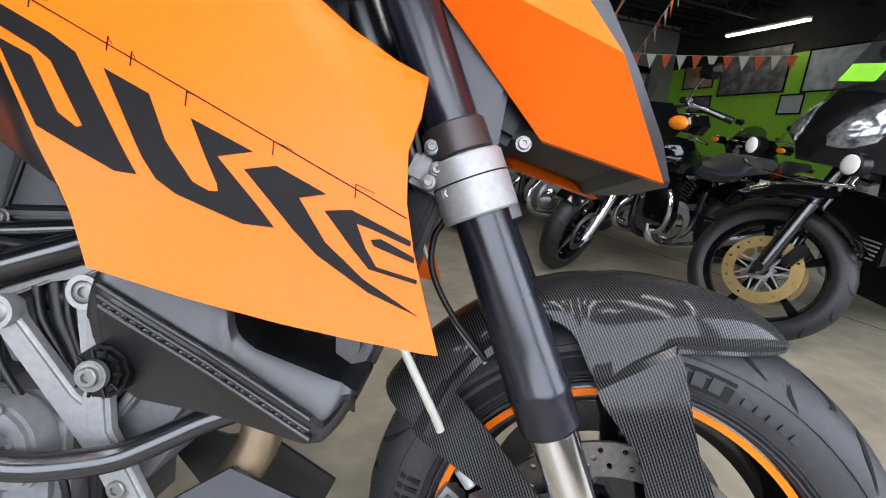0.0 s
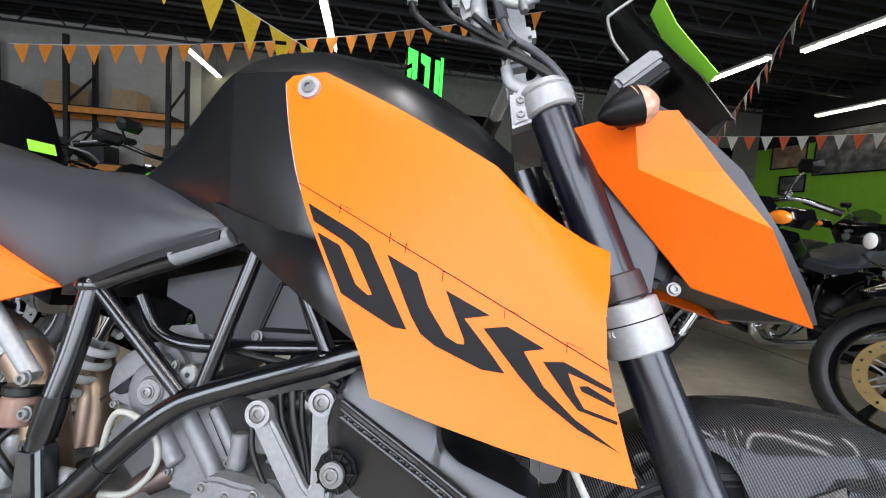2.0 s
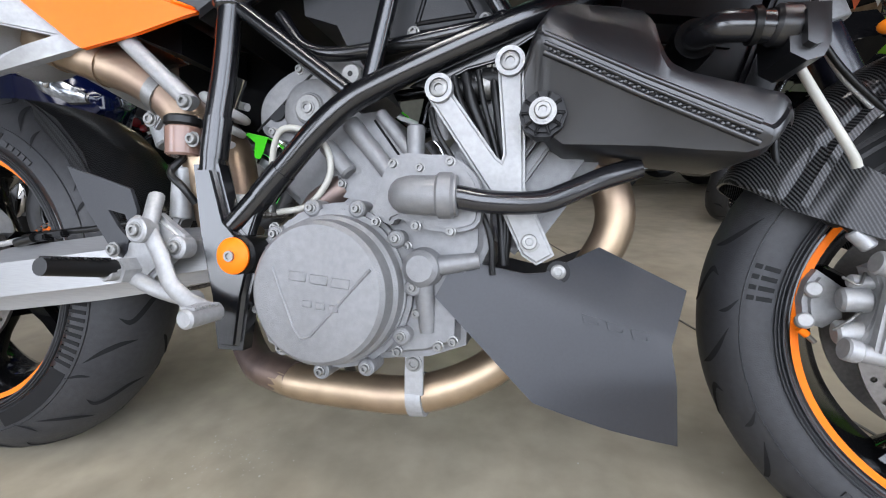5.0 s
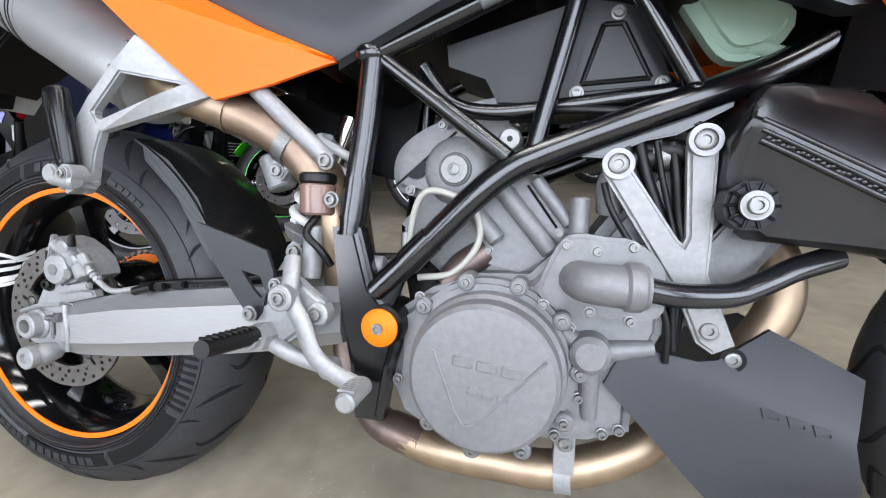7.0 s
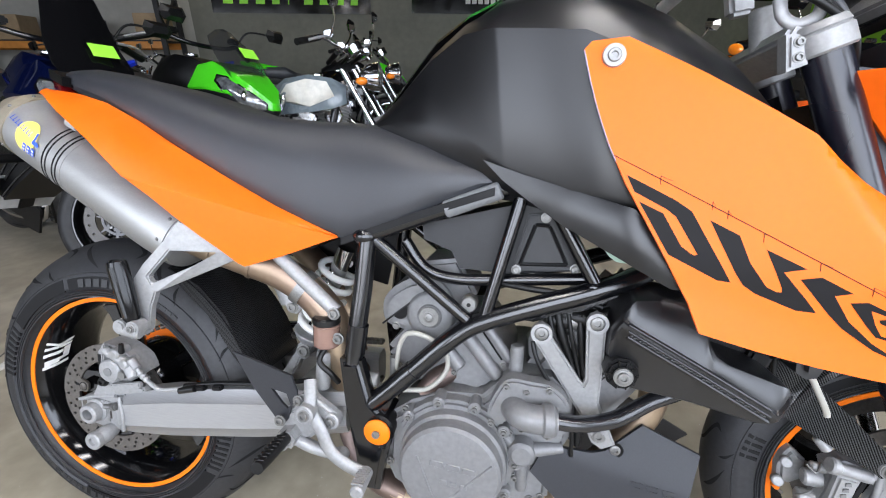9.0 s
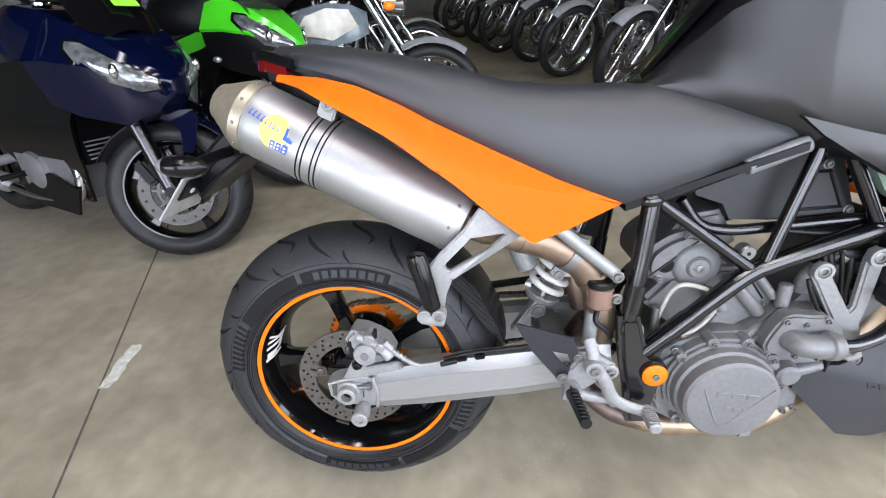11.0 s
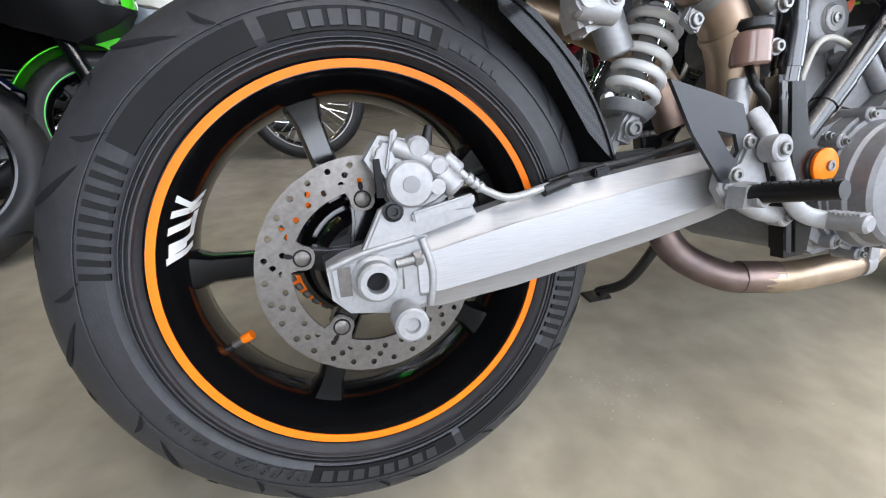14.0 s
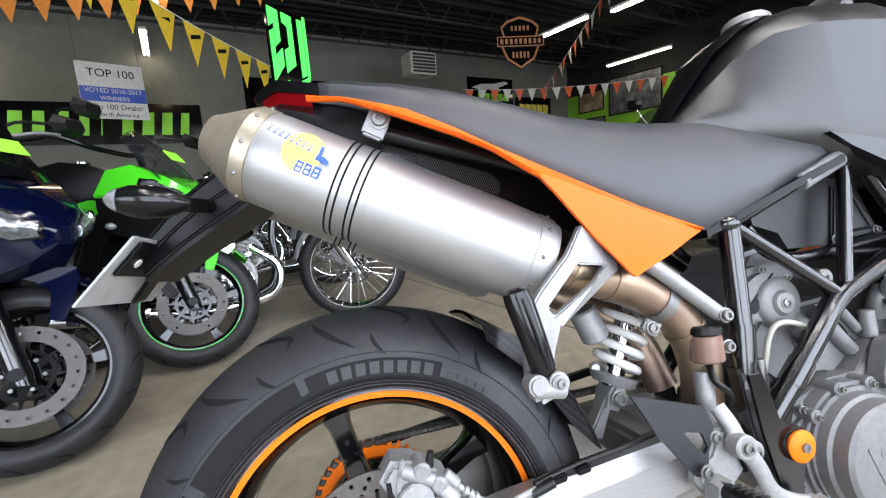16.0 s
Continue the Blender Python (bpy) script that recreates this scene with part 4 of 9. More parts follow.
# bracket between frame and engine: a forked plate
bm = block([(0.828, 0.570), (0.832, 0.586), (0.842, 0.5945), (0.853, 0.588), (0.857, 0.574), (0.907, 0.503), (0.912, 0.499), (0.9145, 0.506), (0.907, 0.598), (0.911, 0.613), (0.921, 0.619), (0.931, 0.613), (0.9355, 0.60), (0.9385, 0.505), (0.939, 0.468), (0.973, 0.393), (0.953, 0.381), (0.936, 0.392), (0.914, 0.44)], -0.124, -0.108, 0.004, 3)
for v in bm.verts:
    v.co.y += 0.12 * max(0.0, 0.56 - v.co.z)
brk = part("engine_bracket", bm, ALU, bike, "satin silver forked engine bracket")
for x, z in ((0.842, 0.579), (0.921, 0.603)):
    part("bolt_ring", lathe([(0.011, -0.12), (0.016, -0.12), (0.016, -0.129), (0.011, -0.129)], (x, 0, z), 24), ALU, brk)
    bolt((x, -0.123, z), brk, 0.010, 0.006)
bolt((0.945, -0.104, 0.408), brk, 0.009, 0.006)
part("hanger_plate", block([(0.80, 0.590), (0.83, 0.588), (0.87, 0.606), (0.90, 0.612), (0.95, 0.64), (0.95, 0.655), (0.85, 0.625)], -0.106, -0.098, 0.002), FRAME, fr)

# ---- exhaust ----
exh = new("exhaust")
exh.parent = bike
exh["label"] = "twin underseat exhaust with heat-tinted pipes"


def muffler(y):
    sg = -1 if y < 0 else 1
    a, d = Vector((-0.098, y - 0.011 * sg, 0.862)), Vector((1, 0.111 * sg, -0.517)).normalized()
    ln = 0.395
    side = Vector((-0.11 * sg, 1, 0)).normalized()
    up = side.cross(d) * (1 if d.cross(side).z < 0 else -1)

    def rings(prof, seg=44):
        return [[a + d * h + side * math.cos(t) * r * 1.02 + up * math.sin(t) * r for t in (2 * math.pi * k / seg for k in range(seg))] for h, r in prof]
    m = part("muffler", loft(rings([(0, 0.0595), (0.003, 0.0605), (0.018, 0.062), (0.32, 0.062), (0.365, 0.060), (ln - 0.002, 0.056), (ln, 0.05)])), STEEL, exh, "brushed steel silencer can")
    part("end_cap", loft(rings([(0.004, 0.0628), (-0.014, 0.0626), (-0.016, 0.061), (-0.024, 0.0575), (-0.064, 0.0335), (-0.069, 0.0315), (-0.066, 0.029), (-0.03, 0.027), (-0.028, 0.0)])), CAP, m, "straw-tinted conical end cap")
    for h in (0.108, 0.116, 0.133, 0.141):
        part("band_ring", loft(rings([(h, 0.062), (h, 0.0637), (h + 0.0024, 0.0637), (h + 0.0024, 0.062)]), cap=False), RUBBER_D, m)
    part("band", loft(rings([(0.1, 0.0621), (0.1, 0.0629), (0.152, 0.0629), (0.152, 0.0621)]), cap=False), STEEL, m)
    part("front_ring", loft(rings([(ln - 0.03, 0.058), (ln - 0.03, 0.0615), (ln - 0.01, 0.0595), (ln - 0.01, 0.053)]), cap=False), STEEL, m)
    for k in range(10):
        t = 2 * math.pi * k / 10
        for h, r in ((-0.006, 0.0628), (ln - 0.02, 0.0605)):
            p = a + d * h + (side * math.cos(t) + up * math.sin(t)) * r
            part("rivet", ball(0.0032, p, u=8, v=6), BOLT, m)
    return m


mufs = [muffler(-0.090), muffler(0.090)]
AX, DX = Vector((-0.098, -0.079, 0.862)), Vector((1, -0.111, -0.517)).normalized()
SX = Vector((0.11, 1, 0)).normalized()
UX = DX.cross(-SX) if DX.cross(-SX).z > 0 else DX.cross(SX)


def on_can(h, t, r=0.0626):
    """A place on the near can: h along it, t in degrees up from its near side."""
    return AX + DX * h + -SX * r * 1.02 * math.cos(radians(t)) + UX * r * math.sin(radians(t))


def can_decal(shape, mat, r=0.0626, label=""):
    """A sticker that follows the can's round side."""
    bm = bmesh.new()
    n = len(shape)
    mh, mt = sum(p[0] for p in shape) / n, sum(p[1] for p in shape) / n
    rows = [[bm.verts.new(on_can(mh + (h - mh) * q, mt + (t - mt) * q, r)) for h, t in shape] for q in (1.0, 0.75, 0.5, 0.25)]
    for a, b in zip(rows, rows[1:]):
        for i in range(n):
            bm.faces.new((a[i], a[(i + 1) % n], b[(i + 1) % n], b[i]))
    bm.faces.new(rows[-1])
    return part("decal", bm, mat, mufs[0], label)


can_decal([(0.063 + 0.024 * math.cos(2 * math.pi * k / 28), 14 + 25 * math.sin(2 * math.pi * k / 28)) for k in range(28)], YELLOW, 0.0637, "round yellow sticker")
for k in range(8):
    h, w = 0.014 + 0.0075 * k, 0.0016
    can_decal([(h + 0.003, 31 - 0.9 * k), (h + 0.003 + w, 31 - 0.9 * k), (h + w, 22 - 0.9 * k), (h, 22 - 0.9 * k)], BLUE, 0.0642)
    can_decal([(h, 23.5 - 0.9 * k), (h + 0.005, 23.3 - 0.9 * k), (h + 0.005, 22 - 0.9 * k), (h, 22.2 - 0.9 * k)], BLUE, 0.0642)
can_decal([(0.080, 27), (0.084, 27), (0.083, 13), (0.096, 12), (0.0955, 8), (0.0795, 9)], BLUE, 0.0643)
for k in range(3):
    h = 0.062 + 0.0105 * k
    can_decal([(h, 3), (h + 0.0085, 2.5), (h + 0.0075, -10), (h - 0.001, -9.5)], BLUE, 0.0642)
    can_decal([(h + 0.0022, 0), (h + 0.0065, -0.3), (h + 0.006, -3), (h + 0.002, -2.7)], WHITE, 0.0645)
    can_decal([(h + 0.0018, -5), (h + 0.0062, -5.3), (h + 0.0058, -8), (h + 0.0015, -7.7)], WHITE, 0.0645)
part("hanger_lug", box((0.028, 0.012, 0.036), (0.047, -0.136, 0.878), (0, 27, 0), 0.003), ALU, exh, "small aluminium silencer lug")
bolt((0.050, -0.142, 0.882), exh, 0.009, 0.006)
part("pipe", tube([(0.222, -0.118, 0.694), (0.265, -0.118, 0.678), (0.305, -0.112, 0.664), (0.35, -0.105, 0.648), (0.40, -0.097, 0.628), (0.448, -0.092, 0.596), (0.482, -0.088, 0.552), (0.497, -0.085, 0.50), (0.502, -0.075, 0.45), (0.505, -0.06, 0.40)], 0.0295), BRONZE, exh, "straw-tinted steel link pipe")
part("pipe", tube([(0.222, 0.132, 0.688), (0.30, 0.11, 0.65), (0.392, 0.06, 0.60), (0.46, 0.02, 0.54), (0.49, 0.0, 0.45)], 0.0265), BRONZE, exh)
part("pipe", tube([(0.50, 0.0, 0.42), (0.472, 0.01, 0.36), (0.472, 0.005, 0.30), (0.498, -0.01, 0.25), (0.55, -0.045, 0.216), (0.60, -0.062, 0.2095)], 0.0238), BURNT, exh, "brown burnt header bend")
part("pipe", tube([(0.60, -0.062, 0.2095), (0.640, -0.072, 0.206), (0.72, -0.07, 0.202), (0.805, -0.07, 0.206), (0.888, -0.055, 0.237), (0.95, -0.03, 0.29), (1.005, -0.015, 0.35), (1.045, -0.015, 0.42), (1.04, -0.015, 0.48), (1.0, -0.01, 0.53)], 0.0245), BRONZE, exh, "long tinted header pipe under the engine")
for p, q, r in (((0.572, -0.053, 0.2125), (0.628, -0.069, 0.2075), 0.0255), ((0.348, -0.1055, 0.649), (0.354, -0.1045, 0.6465), 0.031), ((0.285, -0.115, 0.671), (0.29, -0.1145, 0.669), 0.031), ((0.474, -0.089, 0.564), (0.478, -0.0886, 0.558), 0.031)):
    part("pipe_collar", rod(p, q, r), BURNT if p[2] < 0.3 else BRONZE, exh)
part("pipe_clamp", rod((0.797, -0.07, 0.2055), (0.817, -0.07, 0.2075), 0.028), ALU, exh)
part("clamp_tab", box((0.024, 0.004, 0.055), (0.808, -0.095, 0.242), bevel=0.001), ALU, exh)
bolt((0.808, -0.097, 0.255), exh, 0.008, 0.006)
part("pipe_clamp", rod((0.428, -0.094, 0.61), (0.442, -0.0925, 0.6), 0.0315), BOLT, exh, "narrow steel pipe clamp")
part("clamp_tab", box((0.026, 0.012, 0.022), (0.417, -0.094, 0.572), (0, 35, 0), 0.002), ALU, exh)
bolt((0.416, -0.1, 0.57), exh, 0.008, 0.006)

def block_with_hole(outline, hole, y, thick):
    """A flat casting with an opening and softened rims."""
    bm = sheet(outline, y, thick, holes=[hole])
    for v in bm.verts:
        v.co.y += 0.67 * max(0.0, v.co.x - 0.265)
    bmesh.ops.recalc_face_normals(bm, faces=bm.faces)
    sharp = [e for e in bm.edges if len(e.link_faces) == 2 and e.calc_face_angle(0) > 1.2]
    bmesh.ops.bevel(bm, geom=sharp, offset=0.0025, segments=2, affect="EDGES", clamp_overlap=True)
    return bm


# silver hanger bracket for silencer and passenger peg
hang = part("peg_hanger", block_with_hole([(0.277, 0.725), (0.298, 0.713), (0.322, 0.69), (0.349, 0.68), (0.349, 0.662), (0.23, 0.606), (0.219, 0.58), (0.212, 0.54), (0.197, 0.527), (0.18, 0.544), (0.184, 0.6), (0.19, 0.626), (0.209, 0.65), (0.25, 0.69)], [(0.262, 0.677), (0.318, 0.671), (0.29, 0.652), (0.224, 0.62), (0.217, 0.631)], -0.193, 0.014), ALU, bike, "cast aluminium passenger footrest hanger")
part("peg_clevis", box((0.034, 0.034, 0.028), (0.196, -0.196, 0.545), (0, -20, 0), 0.006), ALU, hang)
part("peg_clevis", rod((0.176, -0.212, 0.548), (0.216, -0.212, 0.542), 0.010, edge=0.003), ALU, hang)
for x in (0.183, 0.207):
    part("clevis_ear", block(ngon(x, 0.552, 0.012, 14), -0.222, -0.196, 0.003), ALU, hang)
bolt((0.207, -0.222, 0.552), hang, 0.005, 0.004)
part("passenger_peg", loft([[(x + a * math.cos(t), y + b * math.sin(t), z + a * 0.2 * math.cos(t)) for t in (2 * math.pi * k / 18 for k in range(18))] for x, y, z, a, b in ((0.1975, -0.207, 0.560, 0.011, 0.009), (0.196, -0.207, 0.566, 0.014, 0.0115), (0.186, -0.206, 0.61, 0.0155, 0.0125), (0.1775, -0.205, 0.645, 0.0165, 0.013), (0.175, -0.204, 0.655, 0.015, 0.012), (0.174, -0.204, 0.659, 0.009, 0.007))]), PLASTIC_G, hang, "folded smooth black rubber passenger peg")
part("peg_ridge", tube([(0.197, -0.2175, 0.568), (0.187, -0.2185, 0.61), (0.178, -0.2175, 0.648)], 0.0028, seg=8), PLASTIC_G, hang)

# ---- bodywork ----
def along(points, x):
    for (a, p), (b, q) in zip(points, points[1:]):
        if x <= b:
            return p + (q - p) * max(0.0, x - a) / (b - a)
    return points[-1][1]


def side_of(a, b, p):
    """How far p lies to the left of the line from a to b, in metres."""
    d = math.dist(a, b)
    return ((b[0] - a[0]) * (p[1] - a[1]) - (b[1] - a[1]) * (p[0] - a[0])) / d


def soft(v, k=0.006):
    return 0.5 * (v + math.sqrt(v * v + k * k))


def shroud_y(x, z):
    """The orange tank side: flat in the middle, folded in along its top edge, scooped towards the fork, flared at the foot."""
    y = -0.227 + 0.09 * max(0.0, z - 0.72) + 0.03 * max(0.0, 0.95 - x) - 0.006 * math.sin(max(0, min(1, (x - 0.86) / 0.36)) * math.pi)
    y += 0.35 * soft(side_of((0.917, 0.967), (1.106, 0.877), (x, z)))
    dx = x - (1.111 + 0.102 * min(1.0, max(0.0, (0.871 - z) / 0.136)) ** 1.25) if z > 0.735 else x - 1.213 - 0.2 * (0.735 - z)
    y += 0.50 * soft(dx, 0.006)
    y -= 0.12 * soft(-side_of((0.985, 0.695), (1.2, 0.632), (x, z)), 0.003)
    return y


tank = new("fuel_tank")
tank.parent = bike
tank["label"] = "satin black fuel tank with orange side panels"
SHROUD = [(0.858, 0.963), (0.866, 0.972), (0.906, 0.976), (0.990, 0.935), (1.059, 0.898), (1.107, 0.871), (1.137, 0.844), (1.168, 0.822), (1.20, 0.806), (1.223, 0.799), (1.221, 0.765), (1.215, 0.736), (1.217, 0.70),
          (1.224, 0.668), (1.235, 0.632), (1.246, 0.598), (1.189, 0.606), (1.140, 0.614), (1.076, 0.627), (1.013, 0.642), (0.998, 0.676), (0.955, 0.748), (0.917, 0.810), (0.893, 0.858), (0.874, 0.908)]
pan = part("side_panel", sheet(SHROUD, shroud_y, 0.006, step=0.011, dense=0.01), ORANGE, tank, "glossy orange tank side panel with black lettering shapes", 60)
part("side_panel", moved(sheet(SHROUD, shroud_y, 0.006, step=0.02, dense=0.02), Matrix.Diagonal((1, -1, 1, 1))), ORANGE, tank, "", 60)
# a thin pale line that follows the panel's rear edge
EDGE = [(0.8585, 0.962), (0.866, 0.935), (0.8745, 0.908), (0.8835, 0.883), (0.8935, 0.858), (0.904, 0.836)]
part("panel_edge", tube([(x, shroud_y(x, z) + 0.001, z) for x, z in EDGE], 0.0011, seg=8), material("pale_edge_line", (0.32, 0.29, 0.38), 0.4, vary=0.1), pan, "pale line along the panel's rear edge")
LETTERS = (
    [(0.917, 0.821), (0.971, 0.795), (0.990, 0.783), (1.000, 0.767), (1.039, 0.705), (1.025, 0.706), (0.970, 0.732), (0.933, 0.791), (0.960, 0.779), (0.983, 0.742), (0.997, 0.733), (1.001, 0.734), (0.974, 0.776), (0.963, 0.784), (0.927, 0.802)],
    [(1.010, 0.774), (1.042, 0.759), (1.056, 0.729), (1.076, 0.703), (1.087, 0.698), (1.093, 0.698), (1.092, 0.703), (1.071, 0.745), (1.114, 0.726), (1.091, 0.721), (1.119, 0.691), (1.131, 0.677), (1.110, 0.678), (1.066, 0.694), (1.052, 0.703), (1.042, 0.717)],
    [(1.109, 0.714), (1.130, 0.718), (1.164, 0.702), (1.146, 0.698), (1.165, 0.670), (1.192, 0.647), (1.231, 0.624), (1.196, 0.638), (1.160, 0.661), (1.144, 0.676)],
    [(1.163, 0.691), (1.181, 0.693), (1.222, 0.675), (1.222, 0.671), (1.195, 0.681), (1.185, 0.684), (1.192, 0.668), (1.200, 0.656), (1.228, 0.649), (1.228, 0.646), (1.195, 0.654), (1.183, 0.667)],
    [(1.195, 0.674), (1.202, 0.675), (1.225, 0.664), (1.225, 0.660), (1.197, 0.670)],
)
for shape in LETTERS:
    part("decal_shape", sheet(shape, lambda x, z: shroud_y(x, z) - 0.0007, 0.0006, step=0.011, dense=0.008), DECAL, pan, "matt black graphic", 60)
line = [(0.901 + 0.317 * k / 40, 0.843 - 0.153 * k / 40) for k in range(41)]
part("pinstripe", sheet([(x, z + 0.0005) for x, z in line] + [(x, z - 0.0005) for x, z in reversed(line)], lambda x, z: shroud_y(x, z) - 0.0006, 0.0005), DECAL, pan)
for k, (x, z) in enumerate(((0.960, 0.817), (1.012, 0.791), (1.029, 0.782), (1.073, 0.758), (1.133, 0.730), (1.189, 0.706))):
    q = 0.011 if k not in (1, 2) else 0.003
    part("thin_bar", sheet([(x - q * 0.6, z + 0.0045), (x + q * 0.6, z - 0.0005), (x + q * 0.6, z - 0.001), (x - q * 0.6, z + 0.004)], lambda a, b: shroud_y(a, b) - 0.0007, 0.0006), DECAL, pan)
    part("thin_bar", sheet([(x - q * 0.6, z + 0.0045), (x - q * 0.6 + 0.0006, z + 0.0045), (x - q * 0.6 + 0.0006, z - 0.0055), (x - q * 0.6, z - 0.0055)], lambda a, b: shroud_y(a, b) - 0.0007, 0.0006), DECAL, pan)
part("panel_washer", lathe([(0.007, -0.001), (0.0135, -0.001), (0.0125, -0.005), (0.007, -0.005)], (0.891, shroud_y(0.891, 0.955), 0.955), 28), ALU, pan)
bolt((0.891, shroud_y(0.891, 0.955) - 0.001, 0.955), pan, 0.0078, 0.006)

# black tank body: rings along x, each from the keel up over the crease to the top; a crease divides the rear facet from the flank
rings = []
for x, top, crease_z, crease_y, mid_z, mid_y, low_z in (
        (0.545, 0.890, 0.887, 0.045, 0.880, 0.060, 0.86), (0.59, 0.935, 0.925, 0.060, 0.885, 0.080, 0.84), (0.648, 1.000, 0.980, 0.082, 0.882, 0.104, 0.80), (0.70, 1.042, 1.006, 0.112, 0.864, 0.124, 0.78),
        (0.745, 1.066, 1.004, 0.148, 0.832, 0.146, 0.775), (0.752, 1.068, 1.003, 0.151, 0.830, 0.148, 0.775), (0.80, 1.080, 0.998, 0.165, 0.815, 0.163, 0.765), (0.86, 1.080, 0.992, 0.177, 0.80, 0.184, 0.75), (0.92, 1.064, 0.965, 0.186, 0.79, 0.197, 0.75), (0.98, 1.038, 0.94, 0.18, 0.85, 0.185, 0.76), (1.06, 0.99, 0.90, 0.15, 0.83, 0.155, 0.78), (1.11, 0.95, 0.88, 0.10, 0.84, 0.11, 0.80)):
    half = [(0.0, top), (crease_y * 0.45, top - 0.004), (crease_y * 0.8, top - (top - crease_z) * 0.45), (crease_y, crease_z), (crease_y + (mid_y - crease_y) * 0.5, (crease_z + mid_z) / 2), (mid_y, mid_z), (mid_y * 0.96, (mid_z + low_z) / 2), (mid_y * 0.7, low_z)]
    skew = 0.13 * min(1.0, max(0.0, (x - 0.6) / 0.1))
    q = lambda z: x + skew * max(0.0, 1.0 - z)
    rings.append([(q(z), -y, z) for y, z in half] + [(q(z), y, z) for y, z in reversed(half[1:])])
part("tank_body", loft(rings), TANK_BLACK, tank, "satin black painted tank", 34)
part("tank_spine", loft([[(x, y, z + o) for y, o in ((-w, -0.004), (-w * 0.7, 0.006), (w * 0.7, 0.006), (w, -0.004), (0.0, -0.02))] for x, z, w in ((0.548, 0.894, 0.03), (0.60, 0.958, 0.04), (0.648, 1.014, 0.05), (0.70, 1.05, 0.055), (0.76, 1.077, 0.055), (0.84, 1.082, 0.05), (0.93, 1.062, 0.04))]), PLASTIC_G, tank, "gloss black centre strip")
part("tank_cap", lathe([(0, 0.01), (0.034, 0.01), (0.04, 0.004), (0.042, -0.006), (0, -0.006)], (0, 0, 0), 28, closed=False), ALU, tank).matrix_basis = Matrix.Translation((0.78, 0, 1.088)) @ Matrix.Rotation(radians(90), 4, "X")
WING = [(0.741, 0.833), (0.80, 0.815), (0.86, 0.799), (0.935, 0.780), (0.975, 0.735), (1.013, 0.685), (0.984, 0.686), (0.925, 0.716), (0.855, 0.750), (0.808, 0.780), (0.77, 0.806)]
WING_OUT = [(0.741, -0.137), (0.80, -0.153), (0.86, -0.171), (0.935, -0.206), (0.985, -0.211), (1.02, -0.211)]
WING_MID = [(0.741, 0.833), (0.80, 0.802), (0.86, 0.774), (0.935, 0.746), (0.985, 0.706), (1.02, 0.68)]


def wing_y(x, z):
    """The wing swells out from its rear point and tucks under the orange panel at the front; its face is bowed."""
    v = (z - along(WING_MID, x)) / 0.03
    return along(WING_OUT, x) - 0.004 + 0.0045 * min(v * v, 1.6) * min(1.0, (x - 0.741) / 0.1)


part("tank_wing", sheet(WING, wing_y, 0.02, step=0.014, dense=0.014), TANK_BLACK, tank, "dark satin lower tank wing", 50)
part("tank_wing", moved(sheet(WING, wing_y, 0.02, step=0.03), Matrix.Diagonal((1, -1, 1, 1))), TANK_BLACK, tank, "", 50)

# seat
rings = []
for x, top, low, hw in ((-0.085, 0.972, 0.958, 0.025), (-0.06, 0.978, 0.945, 0.06), (0.0, 0.977, 0.928, 0.088), (0.08, 0.966, 0.902, 0.105), (0.16, 0.950, 0.866, 0.115), (0.24, 0.928, 0.826, 0.121), (0.32, 0.904, 0.785, 0.125),
                        (0.40, 0.893, 0.746, 0.126), (0.47, 0.889, 0.716, 0.124), (0.515, 0.889, 0.702, 0.122), (0.56, 0.885, 0.716, 0.128), (0.62, 0.868, 0.741, 0.134), (0.68, 0.853, 0.768, 0.132), (0.735, 0.836, 0.79, 0.128), (0.762, 0.815, 0.799, 0.12)):
    h = top - low
    half = [(0.0, top - 0.004), (hw * 0.45, top - 0.001), (hw * 0.72, top - 0.05 * h - 0.004), (hw * 0.9, top - 0.2 * h - 0.006), (hw * 0.985, top - 0.45 * h), (hw, low + 0.2 * h), (hw * 0.985, low + 0.01), (hw * 0.95, low), (hw * 0.5, low + 0.005)]
    rings.append([(x, -y, z) for y, z in half] + [(x, y, z) for y, z in reversed(half[1:])])
seat = part("seat", loft(rings), SEAT, bike, "dark grey vinyl seat with a stepped pillion", 50)
part("seat_base", loft([[(x, sy * w, z + o) for sy, o in ((-1, 0), (-1, -0.012), (1, -0.012), (1, 0))] for x, z, w in ((0.515, 0.703, 0.118), (0.64, 0.752, 0.134), (0.76, 0.796, 0.142))]), PLASTIC, seat)

# orange tail panels
TAIL_TOP = [(-0.035, 0.930), (0.03, 0.922), (0.087, 0.907), (0.15, 0.878), (0.207, 0.846), (0.307, 0.796), (0.408, 0.747), (0.508, 0.706)]


TAIL_LOW = [(-0.03, 0.922), (0.01, 0.91), (0.05, 0.889), (0.135, 0.844), (0.17, 0.822), (0.212, 0.790)]
TAIL_OUT = [(-0.03, -0.125), (0.01, -0.150), (0.05, -0.168), (0.135, -0.195), (0.17, -0.206), (0.212, -0.213)]


tail = new("tail_unit")
tail.parent = bike
tail["label"] = "orange tail panels over black undertray"
TAIL_FOOT = [(0.212, 0.790), (0.245, 0.760), (0.272, 0.732), (0.30, 0.705), (0.335, 0.675), (0.362, 0.650), (0.43, 0.672), (0.495, 0.698), (0.508, 0.702)]


